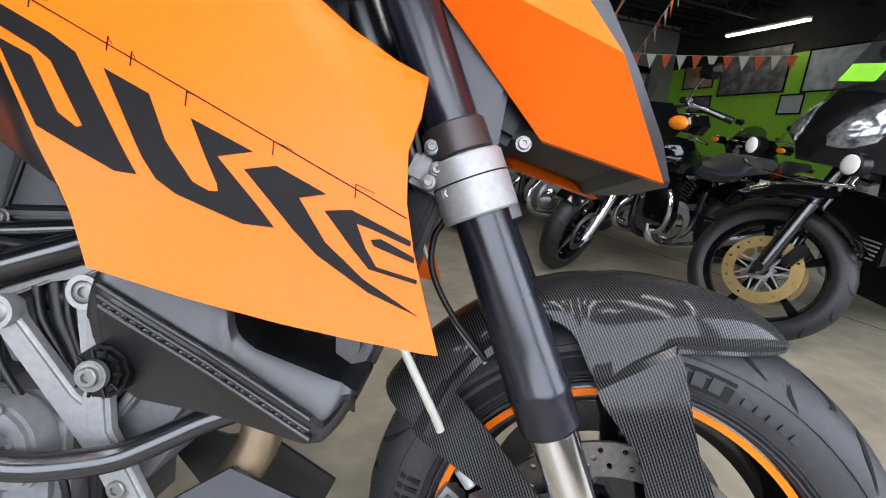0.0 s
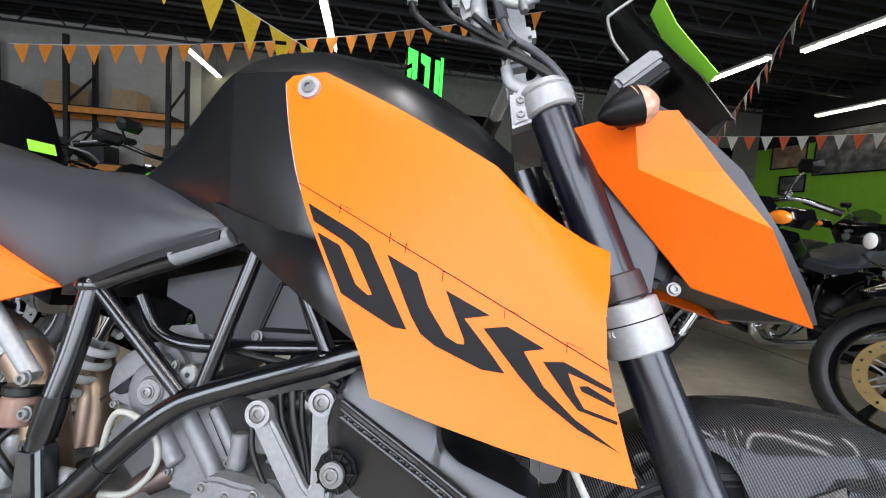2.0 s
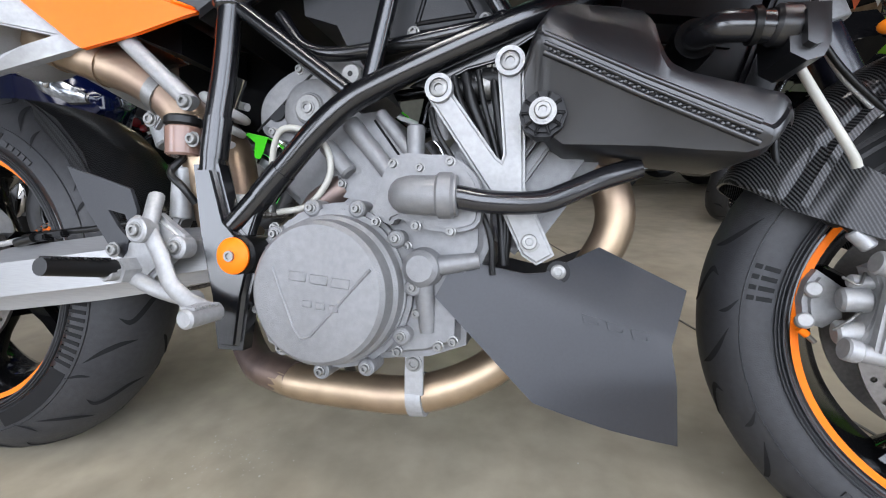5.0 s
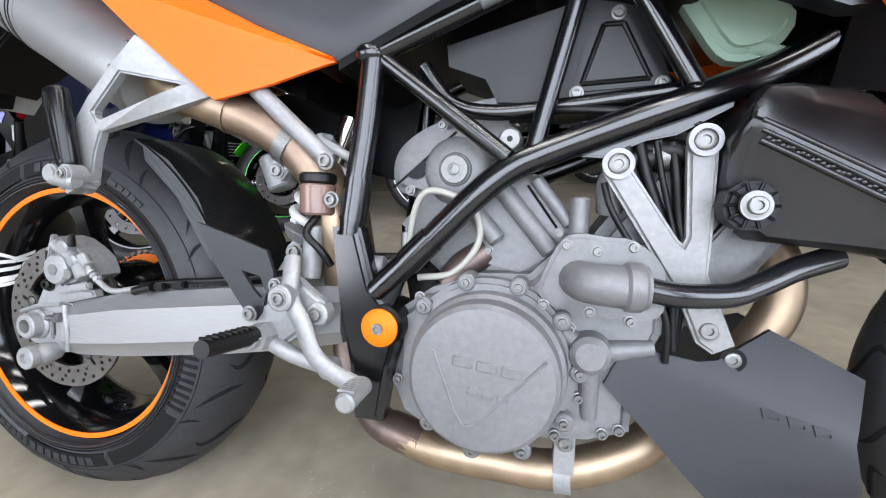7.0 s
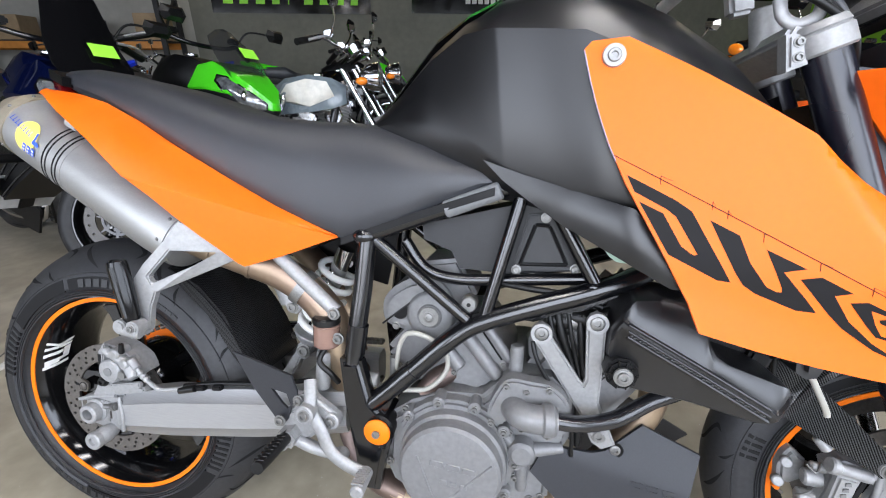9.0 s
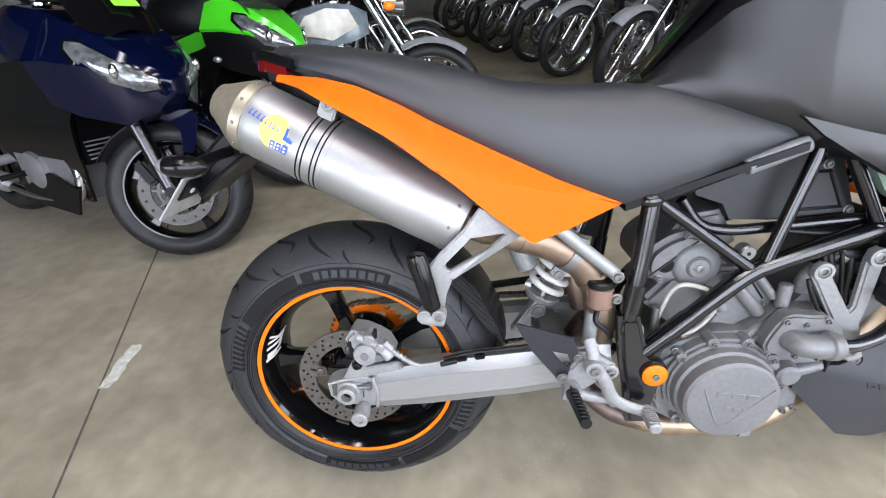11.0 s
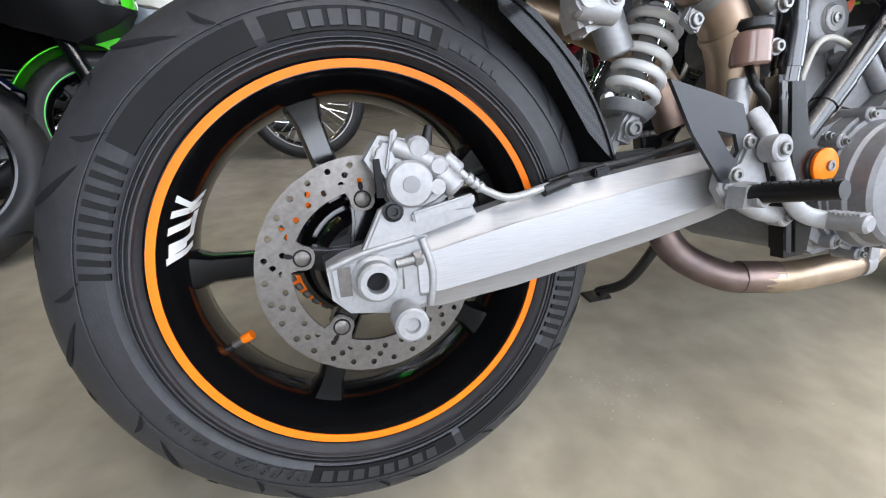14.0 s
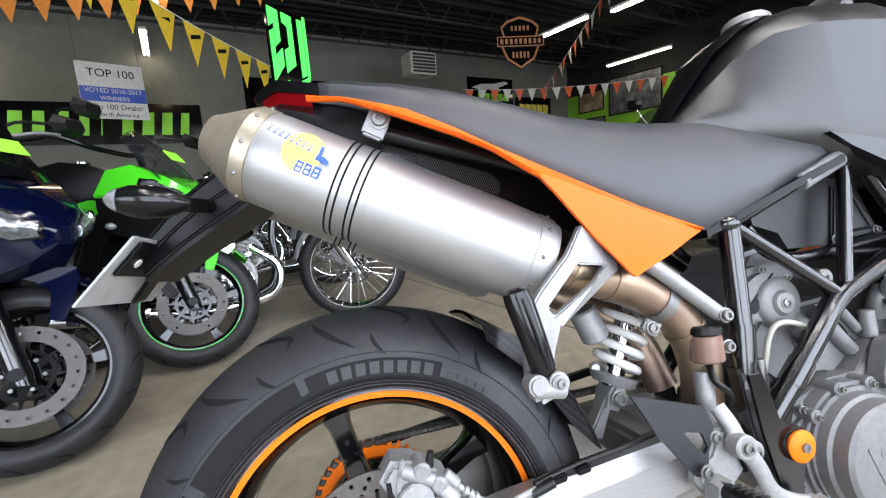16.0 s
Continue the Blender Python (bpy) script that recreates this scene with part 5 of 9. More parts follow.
def tail_shell(sg):
    """Strips from the top edge down over the crease to the foot, with a thickness."""
    rings = []
    for k in range(54):
        x = -0.035 + 0.543 * k / 53
        top, y0 = along(TAIL_TOP, x), -0.112 - 0.01 * min(1.0, max(0.0, x / 0.3))
        if x < 0.212:
            zc, yc = along(TAIL_LOW, x), along(TAIL_OUT, x)
            zf, yf = zc - 0.003, yc + 0.004
        else:
            s_ = (x - 0.212) / 0.296
            zc, yc = 0.790 - 0.087 * s_, -0.213 + 0.098 * s_
            zf = along(TAIL_FOOT, x)
            zc = max(zc, zf + 0.002)
            yf = yc + 0.10 * (zc - zf)
        zc = min(zc, top - 0.001)
        zf = min(zf, zc - 0.001)
        face = [(y0, top), (y0 + (yc - y0) * 0.5 - 0.0015, (top + zc) / 2), (yc + 0.002, zc + (top - zc) * 0.03), (yc, zc - 0.001), (yc + (yf - yc) * 0.5, (zc + zf) / 2), (yf, zf)]
        rings.append([(x, y * sg, z) for y, z in face] + [(x, (y + 0.006) * sg, z) for y, z in reversed(face)])
    return loft(rings)


part("tail_panel", tail_shell(1), ORANGE, tail, "glossy orange tail panel", 25)
part("tail_panel", tail_shell(-1), ORANGE, tail, "", 25)
part("undertray", loft([[(x, sy * w, z + o) for sy, o in ((-1, 0.03), (-1, -0.02), (1, -0.02), (1, 0.03))] for x, z, w in ((-0.08, 0.93, 0.05), (0.06, 0.88, 0.085), (0.2, 0.81, 0.085), (0.34, 0.73, 0.08), (0.44, 0.69, 0.07))]), PLASTIC, tail)
part("subframe_rail", tube([(0.055, -0.122, 0.872), (0.11, -0.126, 0.853), (0.18, -0.126, 0.832), (0.255, -0.122, 0.808)], 0.0085), CABLE, tail)
part("heat_shield", sheet([(0.055, 0.865), (0.20, 0.815), (0.212, 0.80), (0.205, 0.772), (0.16, 0.778), (0.05, 0.835)], -0.1, 0.004), CARBON, tail)
part("tail_light", loft([[(x, y * w, z + o) for y, o in ((-1, 0.009), (-1, -0.009), (1, -0.009), (1, 0.009))] for x, z, w in ((-0.1, 0.947, 0.04), (-0.075, 0.948, 0.066), (-0.03, 0.932, 0.09))]), RED_LENS, tail, "red tail light lens")
part("tail_cover", loft([[(x, y * w, z + o) for y, o in ((-1, 0.008), (-1, -0.008), (1, -0.008), (1, 0.008))] for x, z, w in ((-0.11, 0.962, 0.03), (-0.08, 0.964, 0.068), (-0.02, 0.945, 0.095))]), PLASTIC, tail)
part("plate_arm", loft([[(x - 0.01, sy * w, z + o) for sy, o in ((-1, h), (-1, -h), (1, -h), (1, h))] for x, z, w, h in ((-0.02, 0.885, 0.062, 0.022), (-0.1, 0.846, 0.062, 0.032), (-0.15, 0.82, 0.06, 0.036), (-0.2, 0.788, 0.055, 0.034), (-0.25, 0.745, 0.05, 0.026))]), PLASTIC, tail, "black plastic number plate arm")
for o in (-0.02, 0.002, 0.024):
    part("arm_rib", tube([(x - 0.01, -w - 0.001, z + o * q) for x, z, w, q in ((-0.03, 0.88, 0.062, 0.8), (-0.1, 0.846, 0.062, 1.1), (-0.15, 0.82, 0.06, 1.3), (-0.2, 0.788, 0.055, 1.2), (-0.25, 0.745, 0.05, 0.9))], 0.0025, seg=8), PLASTIC_G, tail)
PL = pose(-0.276, -0.018, 0.733, 0, 42, 0)
plate = part("number_plate", moved(box((0.003, 0.186, 0.10), bevel=0.001), PL), material("dusty_white_plate", (0.42, 0.42, 0.41), 0.45, vary=0.1, scale=25, second=(0.3, 0.3, 0.29), second_scale=40), tail, "white number plate with dark bars")
for k in range(3):
    part("plate_bar", moved(box((0.002, 0.03, 0.05), (-0.003, -0.055 + 0.05 * k, 0.0)), PL), DECAL, plate)
part("plate_backing", moved(box((0.004, 0.135, 0.05), (0.005, -0.012, 0.022), (0, 0, 0), 0.002), PL), PLASTIC, plate, "black plate bracket")
part("bracket_tongue", moved(box((0.005, 0.03, 0.05), (0.006, 0.03, -0.02), (12, 0, 0), 0.002), PL), PLASTIC, plate)
part("bracket_hole", moved(rod((0.006, -0.052, 0.018), (0.0085, -0.052, 0.018), 0.006, seg=14), PL), WHITE, plate)
def pod(rows):
    """An almond-shaped lamp body along x with a sharp ridge on its flank."""
    return loft([[(d, r * math.cos(2 * math.pi * k / 16) * (1.12 if k in (7, 8, 9) else 1), r * 0.92 * math.sin(2 * math.pi * k / 16)) for k in range(16)] for d, r in rows])


for s in (-1, 1):
    ind = part("indicator", moved(pod(((-0.029, 0.0145), (-0.02, 0.0185), (-0.004, 0.0205), (0.012, 0.019), (0.026, 0.013), (0.037, 0.005))), pose(-0.205, 0.15 * s, 0.799, 0, 6, -14 * s)), PLASTIC_G, tail, "small black almond-shaped indicator")
    part("indicator_lens", moved(pod(((-0.042, 0.004), (-0.038, 0.0095), (-0.0295, 0.0148))), pose(-0.205, 0.15 * s, 0.799, 0, 6, -14 * s)), CLEAR_LENS, ind)
    part("indicator_stalk", rod((-0.17, 0.04 * s, 0.81), (-0.197, 0.135 * s, 0.80), 0.009), PLASTIC, ind)

# belly panel
BELLYP = [(0.842, 0.344), (0.864, 0.387), (0.94, 0.371), (0.962, 0.372), (1.027, 0.402), (1.129, 0.352), (1.104, 0.292), (1.112, 0.23), (1.121, 0.168), (1.04, 0.196), (0.953, 0.23)]


def belly_y(x, z):
    """A flank that tucks in towards the front wheel; over a crease the upper part leans back."""
    y = -0.386 + 0.2407 * x + 0.155 * z + 0.40 * soft(side_of((0.862, 0.39), (1.104, 0.292), (x, z)), 0.004)
    return y + 0.5 * max(0.0, 0.25 - z) * min(1.0, max(0.0, (x - 0.95) / 0.17))


bel = part("belly_panel", sheet(BELLYP, belly_y, 0.006, step=0.014, dense=0.014), BELLY, bike, "matt dark grey belly panel with embossed figures", 30)
part("belly_panel", moved(sheet(BELLYP, belly_y, 0.006, step=0.03), Matrix.Diagonal((1, -1, 1, 1))), BELLY, bike, "", 30)
part("bolt_well", lathe([(0.009, -0.002), (0.0135, -0.002), (0.0135, -0.0035), (0.009, -0.0035)], (0.978, belly_y(0.978, 0.373), 0.373), 20), PLASTIC, bel)
bolt((0.978, belly_y(0.978, 0.373), 0.373), bel, 0.0085, 0.005)
for k in range(3):
    x, z = 1.005 + 0.027 * k, 0.318 - 0.008 * k
    part("embossed_bar", sheet([(x, z + 0.01), (x + 0.021, z + 0.004), (x + 0.024, z - 0.008), (x + 0.003, z - 0.002)], lambda a, b: belly_y(a, b) - 0.0012, 0.001, holes=[[(x + 0.006, z + 0.004), (x + 0.018, z + 0.0005), (x + 0.018, z - 0.003), (x + 0.006, z + 0.0005)]]), BELLY, bel)

# side tank: a dark plastic box in front of the engine
BOX_TOP = [(0.938, 0.601), (0.948, 0.625), (0.964, 0.652), (0.99, 0.655), (1.03, 0.651), (1.056, 0.644), (1.064, 0.626), (1.067, 0.600), (1.075, 0.584), (1.09, 0.574), (1.12, 0.565), (1.145, 0.558), (1.165, 0.551), (1.178, 0.538)]
BOX_LOW = [(0.938, 0.560), (0.948, 0.534), (0.962, 0.517), (0.978, 0.505), (1.02, 0.502), (1.059, 0.499), (1.10, 0.493), (1.138, 0.488), (1.152, 0.492), (1.166, 0.508), (1.178, 0.528)]


def box_section(x):
    """Across the box: a lower face that tucks under, a welded ridge, an upper face that leans back, a flat crown; the ends draw in."""
    top, low = along(BOX_TOP, x), along(BOX_LOW, x)
    ridge = min(max(0.612 - 0.5176 * (x - 0.955), low + 0.012), top - 0.012)
    end = max(0.0, (x - 1.15) / 0.028) ** 2 * 0.022 + max(0.0, (0.965 - x) / 0.027) ** 2 * 0.014
    yo, h = -0.158 - 0.008 * max(0.0, (x - 1.05) / 0.1) + end, top - ridge
    face = [(-0.05, low), (yo + 0.26 * (ridge - low) + 0.012, low), (yo + 0.26 * (ridge - low), low + 0.006), (yo + 0.003, ridge - 0.008), (yo, ridge - 0.003), (yo, ridge + 0.003), (yo + 0.005, ridge + 0.008), (yo + 0.14 * h, top - 0.42 * h), (yo + 0.3 * h, top - 0.1 * h), (yo + 0.3 * h + 0.012, top), (-0.05, top + 0.002)]
    return [(x, y, z) for y, z in face]


sbox = part("side_box", loft([box_section(0.938 + 0.240 * k / 60) for k in range(61)]), AIRBOX, bike, "welded black plastic side box", 34)


def ridge_at(k, off):
    """A place k along the welded ridge, off below it."""
    x, z = 0.957 + 0.188 * k, 0.611 - 0.0973 * k - off
    yo = box_section(x)[4][1]
    return (x, yo + (0.30 * max(0.0, off - 0.004) if off > 0 else 0.5 * max(0.0, -off - 0.003)), z)


for off, r in ((-0.005, 0.0028), (0.004, 0.0022), (0.013, 0.003)):
    part("weld_seam", tube([ridge_at(k / 8, off) for k in range(9)], r, per=6), AIRBOX, sbox)
for k in range(46):
    p = ridge_at(0.03 + 0.94 * k / 45, 0.008 + 0.0012 * math.sin(k * 2.3))
    part("weld_bead", ball(0.0022, p, (1.2, 0.5, 1.0), 8, 5), AIRBOX, sbox)
for k in range(9):
    part("crown_dent", ball(0.006, (0.985 + 0.008 * k, -0.118 + 0.004 * (k % 3), 0.6525 - 0.0004 * k), (1.2, 0.8, 0.18), 8, 5), AIRBOX, sbox)
part("box_mount", block(ngon(0.957, 0.539, 0.024, 10), -0.152, -0.12, 0.004), PLASTIC, sbox)
for k in range(10):
    a = 2 * math.pi * k / 10
    part("mount_rib", rod((0.957 + 0.014 * math.cos(a), -0.153, 0.539 + 0.014 * math.sin(a)), (0.957 + 0.022 * math.cos(a), -0.153, 0.539 + 0.022 * math.sin(a)), 0.0016, seg=6), PLASTIC, sbox)
part("mount_washer", lathe([(0, -0.161), (0.0135, -0.161), (0.0135, -0.156), (0, -0.156)], (0.957, 0, 0.539), 24, closed=False), BOLT, sbox)
bolt((0.957, -0.16, 0.539), sbox, 0.0085, 0.006)
# radiator, its hoses and box
rad = part("radiator", box((0.03, 0.2, 0.2), (1.19, 0.02, 0.63), (0, 18, 0), 0.005), PLASTIC, bike, "black radiator behind the fork")
part("radiator_core", box((0.006, 0.18, 0.18), (1.208, 0.02, 0.626), (0, 18, 0)), CABLE, rad)
part("thermostat_box", block([(1.16, 0.619), (1.192, 0.617), (1.193, 0.583), (1.188, 0.572), (1.176, 0.569), (1.163, 0.577)], -0.176, -0.10, 0.009, 4), AIRBOX, rad, "black plastic radiator end cap")
part("thermostat_neck", rod((1.151, -0.157, 0.605), (1.172, -0.155, 0.603), 0.0175, edge=0.003), AIRBOX, rad)
part("hose_mouth", lathe([(0.014, -0.108), (0.0205, -0.108), (0.022, -0.102), (0.022, -0.06), (0.014, -0.06)], (1.107, 0, 0.619), 28), PLASTIC, rad)
part("radiator_hose", tube([(1.107, -0.06, 0.619), (1.107, -0.105, 0.619), (1.105, -0.13, 0.613), (1.114, -0.152, 0.609), (1.135, -0.157, 0.606), (1.166, -0.155, 0.603)], 0.014), HOSE_BLACK, rad)
part("hose_clamp", rod((1.135, -0.157, 0.606), (1.141, -0.157, 0.606), 0.0165), CABLE, rad)
part("recess_wall", box((0.12, 0.03, 0.11), (1.125, -0.052, 0.60), (0, 12, 0), 0.012), PLASTIC, sbox)
part("overflow_hose", tube([(1.203, -0.1, 0.585), (1.225, -0.1, 0.545), (1.25, -0.1, 0.50), (1.256, -0.098, 0.487)], 0.0044), HOSE, rad, "milky plastic overflow hose")

part("inner_fender", sheet([(0.29, 0.62), (0.40, 0.60), (0.53, 0.57), (0.56, 0.72), (0.40, 0.74), (0.28, 0.72)], 0.085, 0.004), PLASTIC, tail, "dark plastic inner fender")
part("inner_liner", box((0.16, 0.18, 0.2), (1.11, 0, 0.73), (0, 10, 0), 0.02), PLASTIC, tank, "dark plastic inner liner")

# airbox cover, coolant bottle
air = part("airbox", sheet([(0.64, 0.728), (0.80, 0.77), (0.86, 0.765), (0.90, 0.67), (0.785, 0.655), (0.705, 0.658), (0.690, 0.686), (0.643, 0.703)], -0.075, 0.12, dense=0.03), AIRBOX_D, bike, "black plastic airbox with a raised panel")
part("airbox_lid", block([(0.79, 0.662), (0.81, 0.755), (0.845, 0.755), (0.893, 0.668)], -0.082, -0.07, 0.003), AIRBOX_D, air)
for p, q in (((0.802, 0.674), (0.822, 0.738)), ((0.822, 0.738), (0.843, 0.738)), ((0.843, 0.738), (0.874, 0.678)), ((0.874, 0.678), (0.802, 0.674))):
    part("lid_ridge", rod((p[0], -0.082, p[1]), (q[0], -0.082, q[1]), 0.003, seg=8), PLASTIC, air)
for x, z in ((0.887, 0.672), (0.837, 0.75), (0.797, 0.664)):
    bolt((x, -0.081, z), air, 0.006, 0.006)
part("coolant_bottle", block(rounded([(0.89, 0.775), (0.955, 0.77), (1.003, 0.735), (0.985, 0.698), (0.945, 0.69), (0.917, 0.722)], 3), -0.1, -0.06, 0.012, 3), BOTTLE, bike, "milky green coolant bottle")
part("bottle_spout", rod((0.965, -0.085, 0.705), (0.995, -0.085, 0.695), 0.008), BOTTLE, bike)

# ---- rear set: heel plate, brake pedal, peg ----
rs = new("rear_set")
rs.parent = bike
rs["label"] = "aluminium foot controls with a brake pedal"
part("heel_plate", sheet([(0.333, 0.498), (0.39, 0.482), (0.438, 0.467), (0.448, 0.44), (0.447, 0.428), (0.436, 0.408), (0.432, 0.388), (0.424, 0.377), (0.412, 0.38), (0.366, 0.439)], -0.151, 0.005, holes=[[(0.401, 0.440), (0.429, 0.434), (0.436, 0.414), (0.430, 0.406), (0.418, 0.417)]]), BELLY, rs, "dark heel guard plate")
bolt((0.421, -0.16, 0.388), rs, 0.0075, 0.006)
bolt((0.45, -0.15, 0.424), rs, 0.007, 0.006)
part("pivot_bracket", block([(0.412, 0.372), (0.418, 0.395), (0.438, 0.405), (0.452, 0.432), (0.475, 0.437), (0.492, 0.424), (0.516, 0.408), (0.518, 0.388), (0.498, 0.378), (0.48, 0.362), (0.458, 0.345), (0.43, 0.345)], -0.15, -0.128, 0.006, 3), ALU, rs)
# the slot is a black strip, its shade put in as colour
part("bracket_slot", block([(0.474, 0.405), (0.479, 0.402), (0.492, 0.372), (0.487, 0.37)], -0.1512, -0.145, 0.0), RUBBER_D, rs)
part("pedal_lever", tube([(0.468, -0.140, 0.458), (0.474, -0.152, 0.436), (0.478, -0.160, 0.414), (0.497, -0.162, 0.382), (0.512, -0.162, 0.348), (0.538, -0.162, 0.328), (0.575, -0.164, 0.316)], 0.0115, flat=0.65), ALU, rs, "cast aluminium brake pedal")
part("pedal_tip", rod((0.575, -0.156, 0.317), (0.577, -0.21, 0.316), 0.0115, edge=0.003), ALU, rs)
for k in range(8):
    part("tip_rib", box((0.02, 0.002, 0.003), (0.576, -0.166 - 0.0052 * k, 0.3275), (0, 0, 0)), ALU, rs)
part("lower_arm", tube([(0.437, -0.152, 0.356), (0.475, -0.148, 0.338), (0.522, -0.14, 0.325)], 0.0105), ALU, rs)
part("peg_clevis", block([(0.42, 0.35), (0.424, 0.374), (0.445, 0.378), (0.455, 0.364), (0.448, 0.348)], -0.178, -0.145, 0.005), ALU, rs)
for x, y, z, r in ((0.473, -0.166, 0.414, 0.0125), (0.522, -0.142, 0.325, 0.0095), (0.508, -0.142, 0.393, 0.0115), (0.437, -0.176, 0.36, 0.008)):
    part("pivot_ring", lathe([(0.004, 0.01), (r * 1.3, 0.01), (r * 1.3, -0.008), (r * 1.1, -0.01), (0.004, -0.01)], (x, y, z), 24), ALU, rs)
    bolt((x, y - 0.009, z), rs, r * 0.62, 0.006)
peg = part("foot_peg", tube([(0.436, -0.16, 0.364), (0.439, -0.21, 0.369), (0.442, -0.258, 0.374)], 0.0118, taper=0.0098, flat=1.0), CABLE, rs, "ribbed black rubber foot peg")
for k in range(8):
    part("peg_rib", box((0.016, 0.0035, 0.004), (0.438 + 0.0005 * k, -0.185 - 0.0095 * k, 0.3775 + 0.0008 * k), (0, 0, 4), 0.001, 1), CABLE, peg)
# brake fluid bottle and master cylinder
part("fluid_bottle", rod((0.487, -0.115, 0.513), (0.487, -0.115, 0.553), 0.0225, 0.0225, edge=0.003), material("tinted_bottle", (0.19, 0.115, 0.09), 0.2, vary=0.1, scale=30), rs, "small amber brake fluid bottle")
part("bottle_cap", rod((0.487, -0.115, 0.552), (0.487, -0.115, 0.566), 0.0235, edge=0.003), CABLE, rs)
bolt((0.513, -0.126, 0.533), rs, 0.0075, 0.008)
part("master_cylinder", rod((0.475, -0.11, 0.43), (0.48, -0.11, 0.50), 0.013, edge=0.002), ALU, rs)
part("feed_hose", tube([(0.487, -0.115, 0.513), (0.48, -0.13, 0.49), (0.5, -0.13, 0.47), (0.51, -0.12, 0.45)], 0.005), CABLE, rs)
part("vent_hose", tube([(0.60, -0.09, 0.455), (0.615, -0.1, 0.53), (0.64, -0.105, 0.548), (0.685, -0.105, 0.53), (0.695, -0.1, 0.49), (0.665, -0.1, 0.45), (0.62, -0.1, 0.44)], 0.0042), HOSE, eng, "milky vent hose")
part("brake_switch", rod((0.55, -0.1, 0.452), (0.575, -0.1, 0.452), 0.012, edge=0.002), ALU, rs)
part("union", rod((0.60, -0.09, 0.44), (0.60, -0.09, 0.495), 0.008), BOLT, eng)
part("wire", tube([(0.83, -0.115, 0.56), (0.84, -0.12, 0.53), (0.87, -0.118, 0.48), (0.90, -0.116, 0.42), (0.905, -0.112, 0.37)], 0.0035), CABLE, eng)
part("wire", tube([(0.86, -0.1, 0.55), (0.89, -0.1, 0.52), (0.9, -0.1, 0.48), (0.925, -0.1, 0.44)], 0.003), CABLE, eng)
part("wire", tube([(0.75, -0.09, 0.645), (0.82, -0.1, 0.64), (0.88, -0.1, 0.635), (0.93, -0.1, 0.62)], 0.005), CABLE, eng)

# rear mudguard and shock
hug = part("rear_hugger", lathe([(0.330, -0.085), (0.336, -0.05), (0.338, 0.0), (0.336, 0.05), (0.330, 0.085), (0.327, 0.085), (0.334, 0.0), (0.327, -0.085)], (0, 0, 0.3255), 20, arc=(15, 62)), CARBON_P, bike, "carbon fibre rear hugger", 60)
part("hugger_side", sheet([(0.318, 0.41), (0.30, 0.46), (0.268, 0.53), (0.215, 0.585), (0.165, 0.612), (0.17, 0.585), (0.23, 0.53), (0.28, 0.45)], -0.082, 0.003), CARBON_P, hug)
shk = new("rear_shock")
shk.parent = bike
shk["label"] = "rear shock with a white coil spring"
A, B = Vector((0.385, 0.0, 0.438)), Vector((0.475, 0.0, 0.66))
dd = (B - A).normalized()
sd = dd.cross(Vector((0, 1, 0)))
coil = []
for k in range(120):
    s = k / 119
    a = 2 * math.pi * 6.3 * s
    coil.append(A + dd * (0.052 + 0.15 * s) + (sd * math.cos(a) + Vector((0, 1, 0)) * math.sin(a)) * 0.034)
part("spring", tube(coil, 0.0068, seg=10, per=1), WHITE, shk, "off-white coil spring")
part("damper", rod(A + dd * 0.03, B, 0.017), CHROME, shk)
part("spring_seat", rod(A + dd * 0.034, A + dd * 0.05, 0.033, 0.04, edge=0.002), ALU, shk)
part("shock_clevis", block([(0.372, 0.438), (0.378, 0.46), (0.395, 0.482), (0.413, 0.475), (0.405, 0.45), (0.392, 0.43)], -0.024, 0.024, 0.005), ALU, shk)
part("shock_link", block([(0.392, 0.455), (0.380, 0.46), (0.338, 0.395), (0.362, 0.39)], -0.014, 0.014, 0.003), ALU, shk)
bolt((0.393, -0.024, 0.452), shk, 0.011, 0.008)
part("shock_reservoir", rod((0.35, -0.02, 0.60), (0.37, -0.02, 0.55), 0.022, edge=0.003), ALU, shk)

# ---- steering, fork and front ----
def leg(z, y):
    return Vector((1.158 + (0.989 - z) * 0.421 + (0.042 if y > 0 else 0.0), y, z))


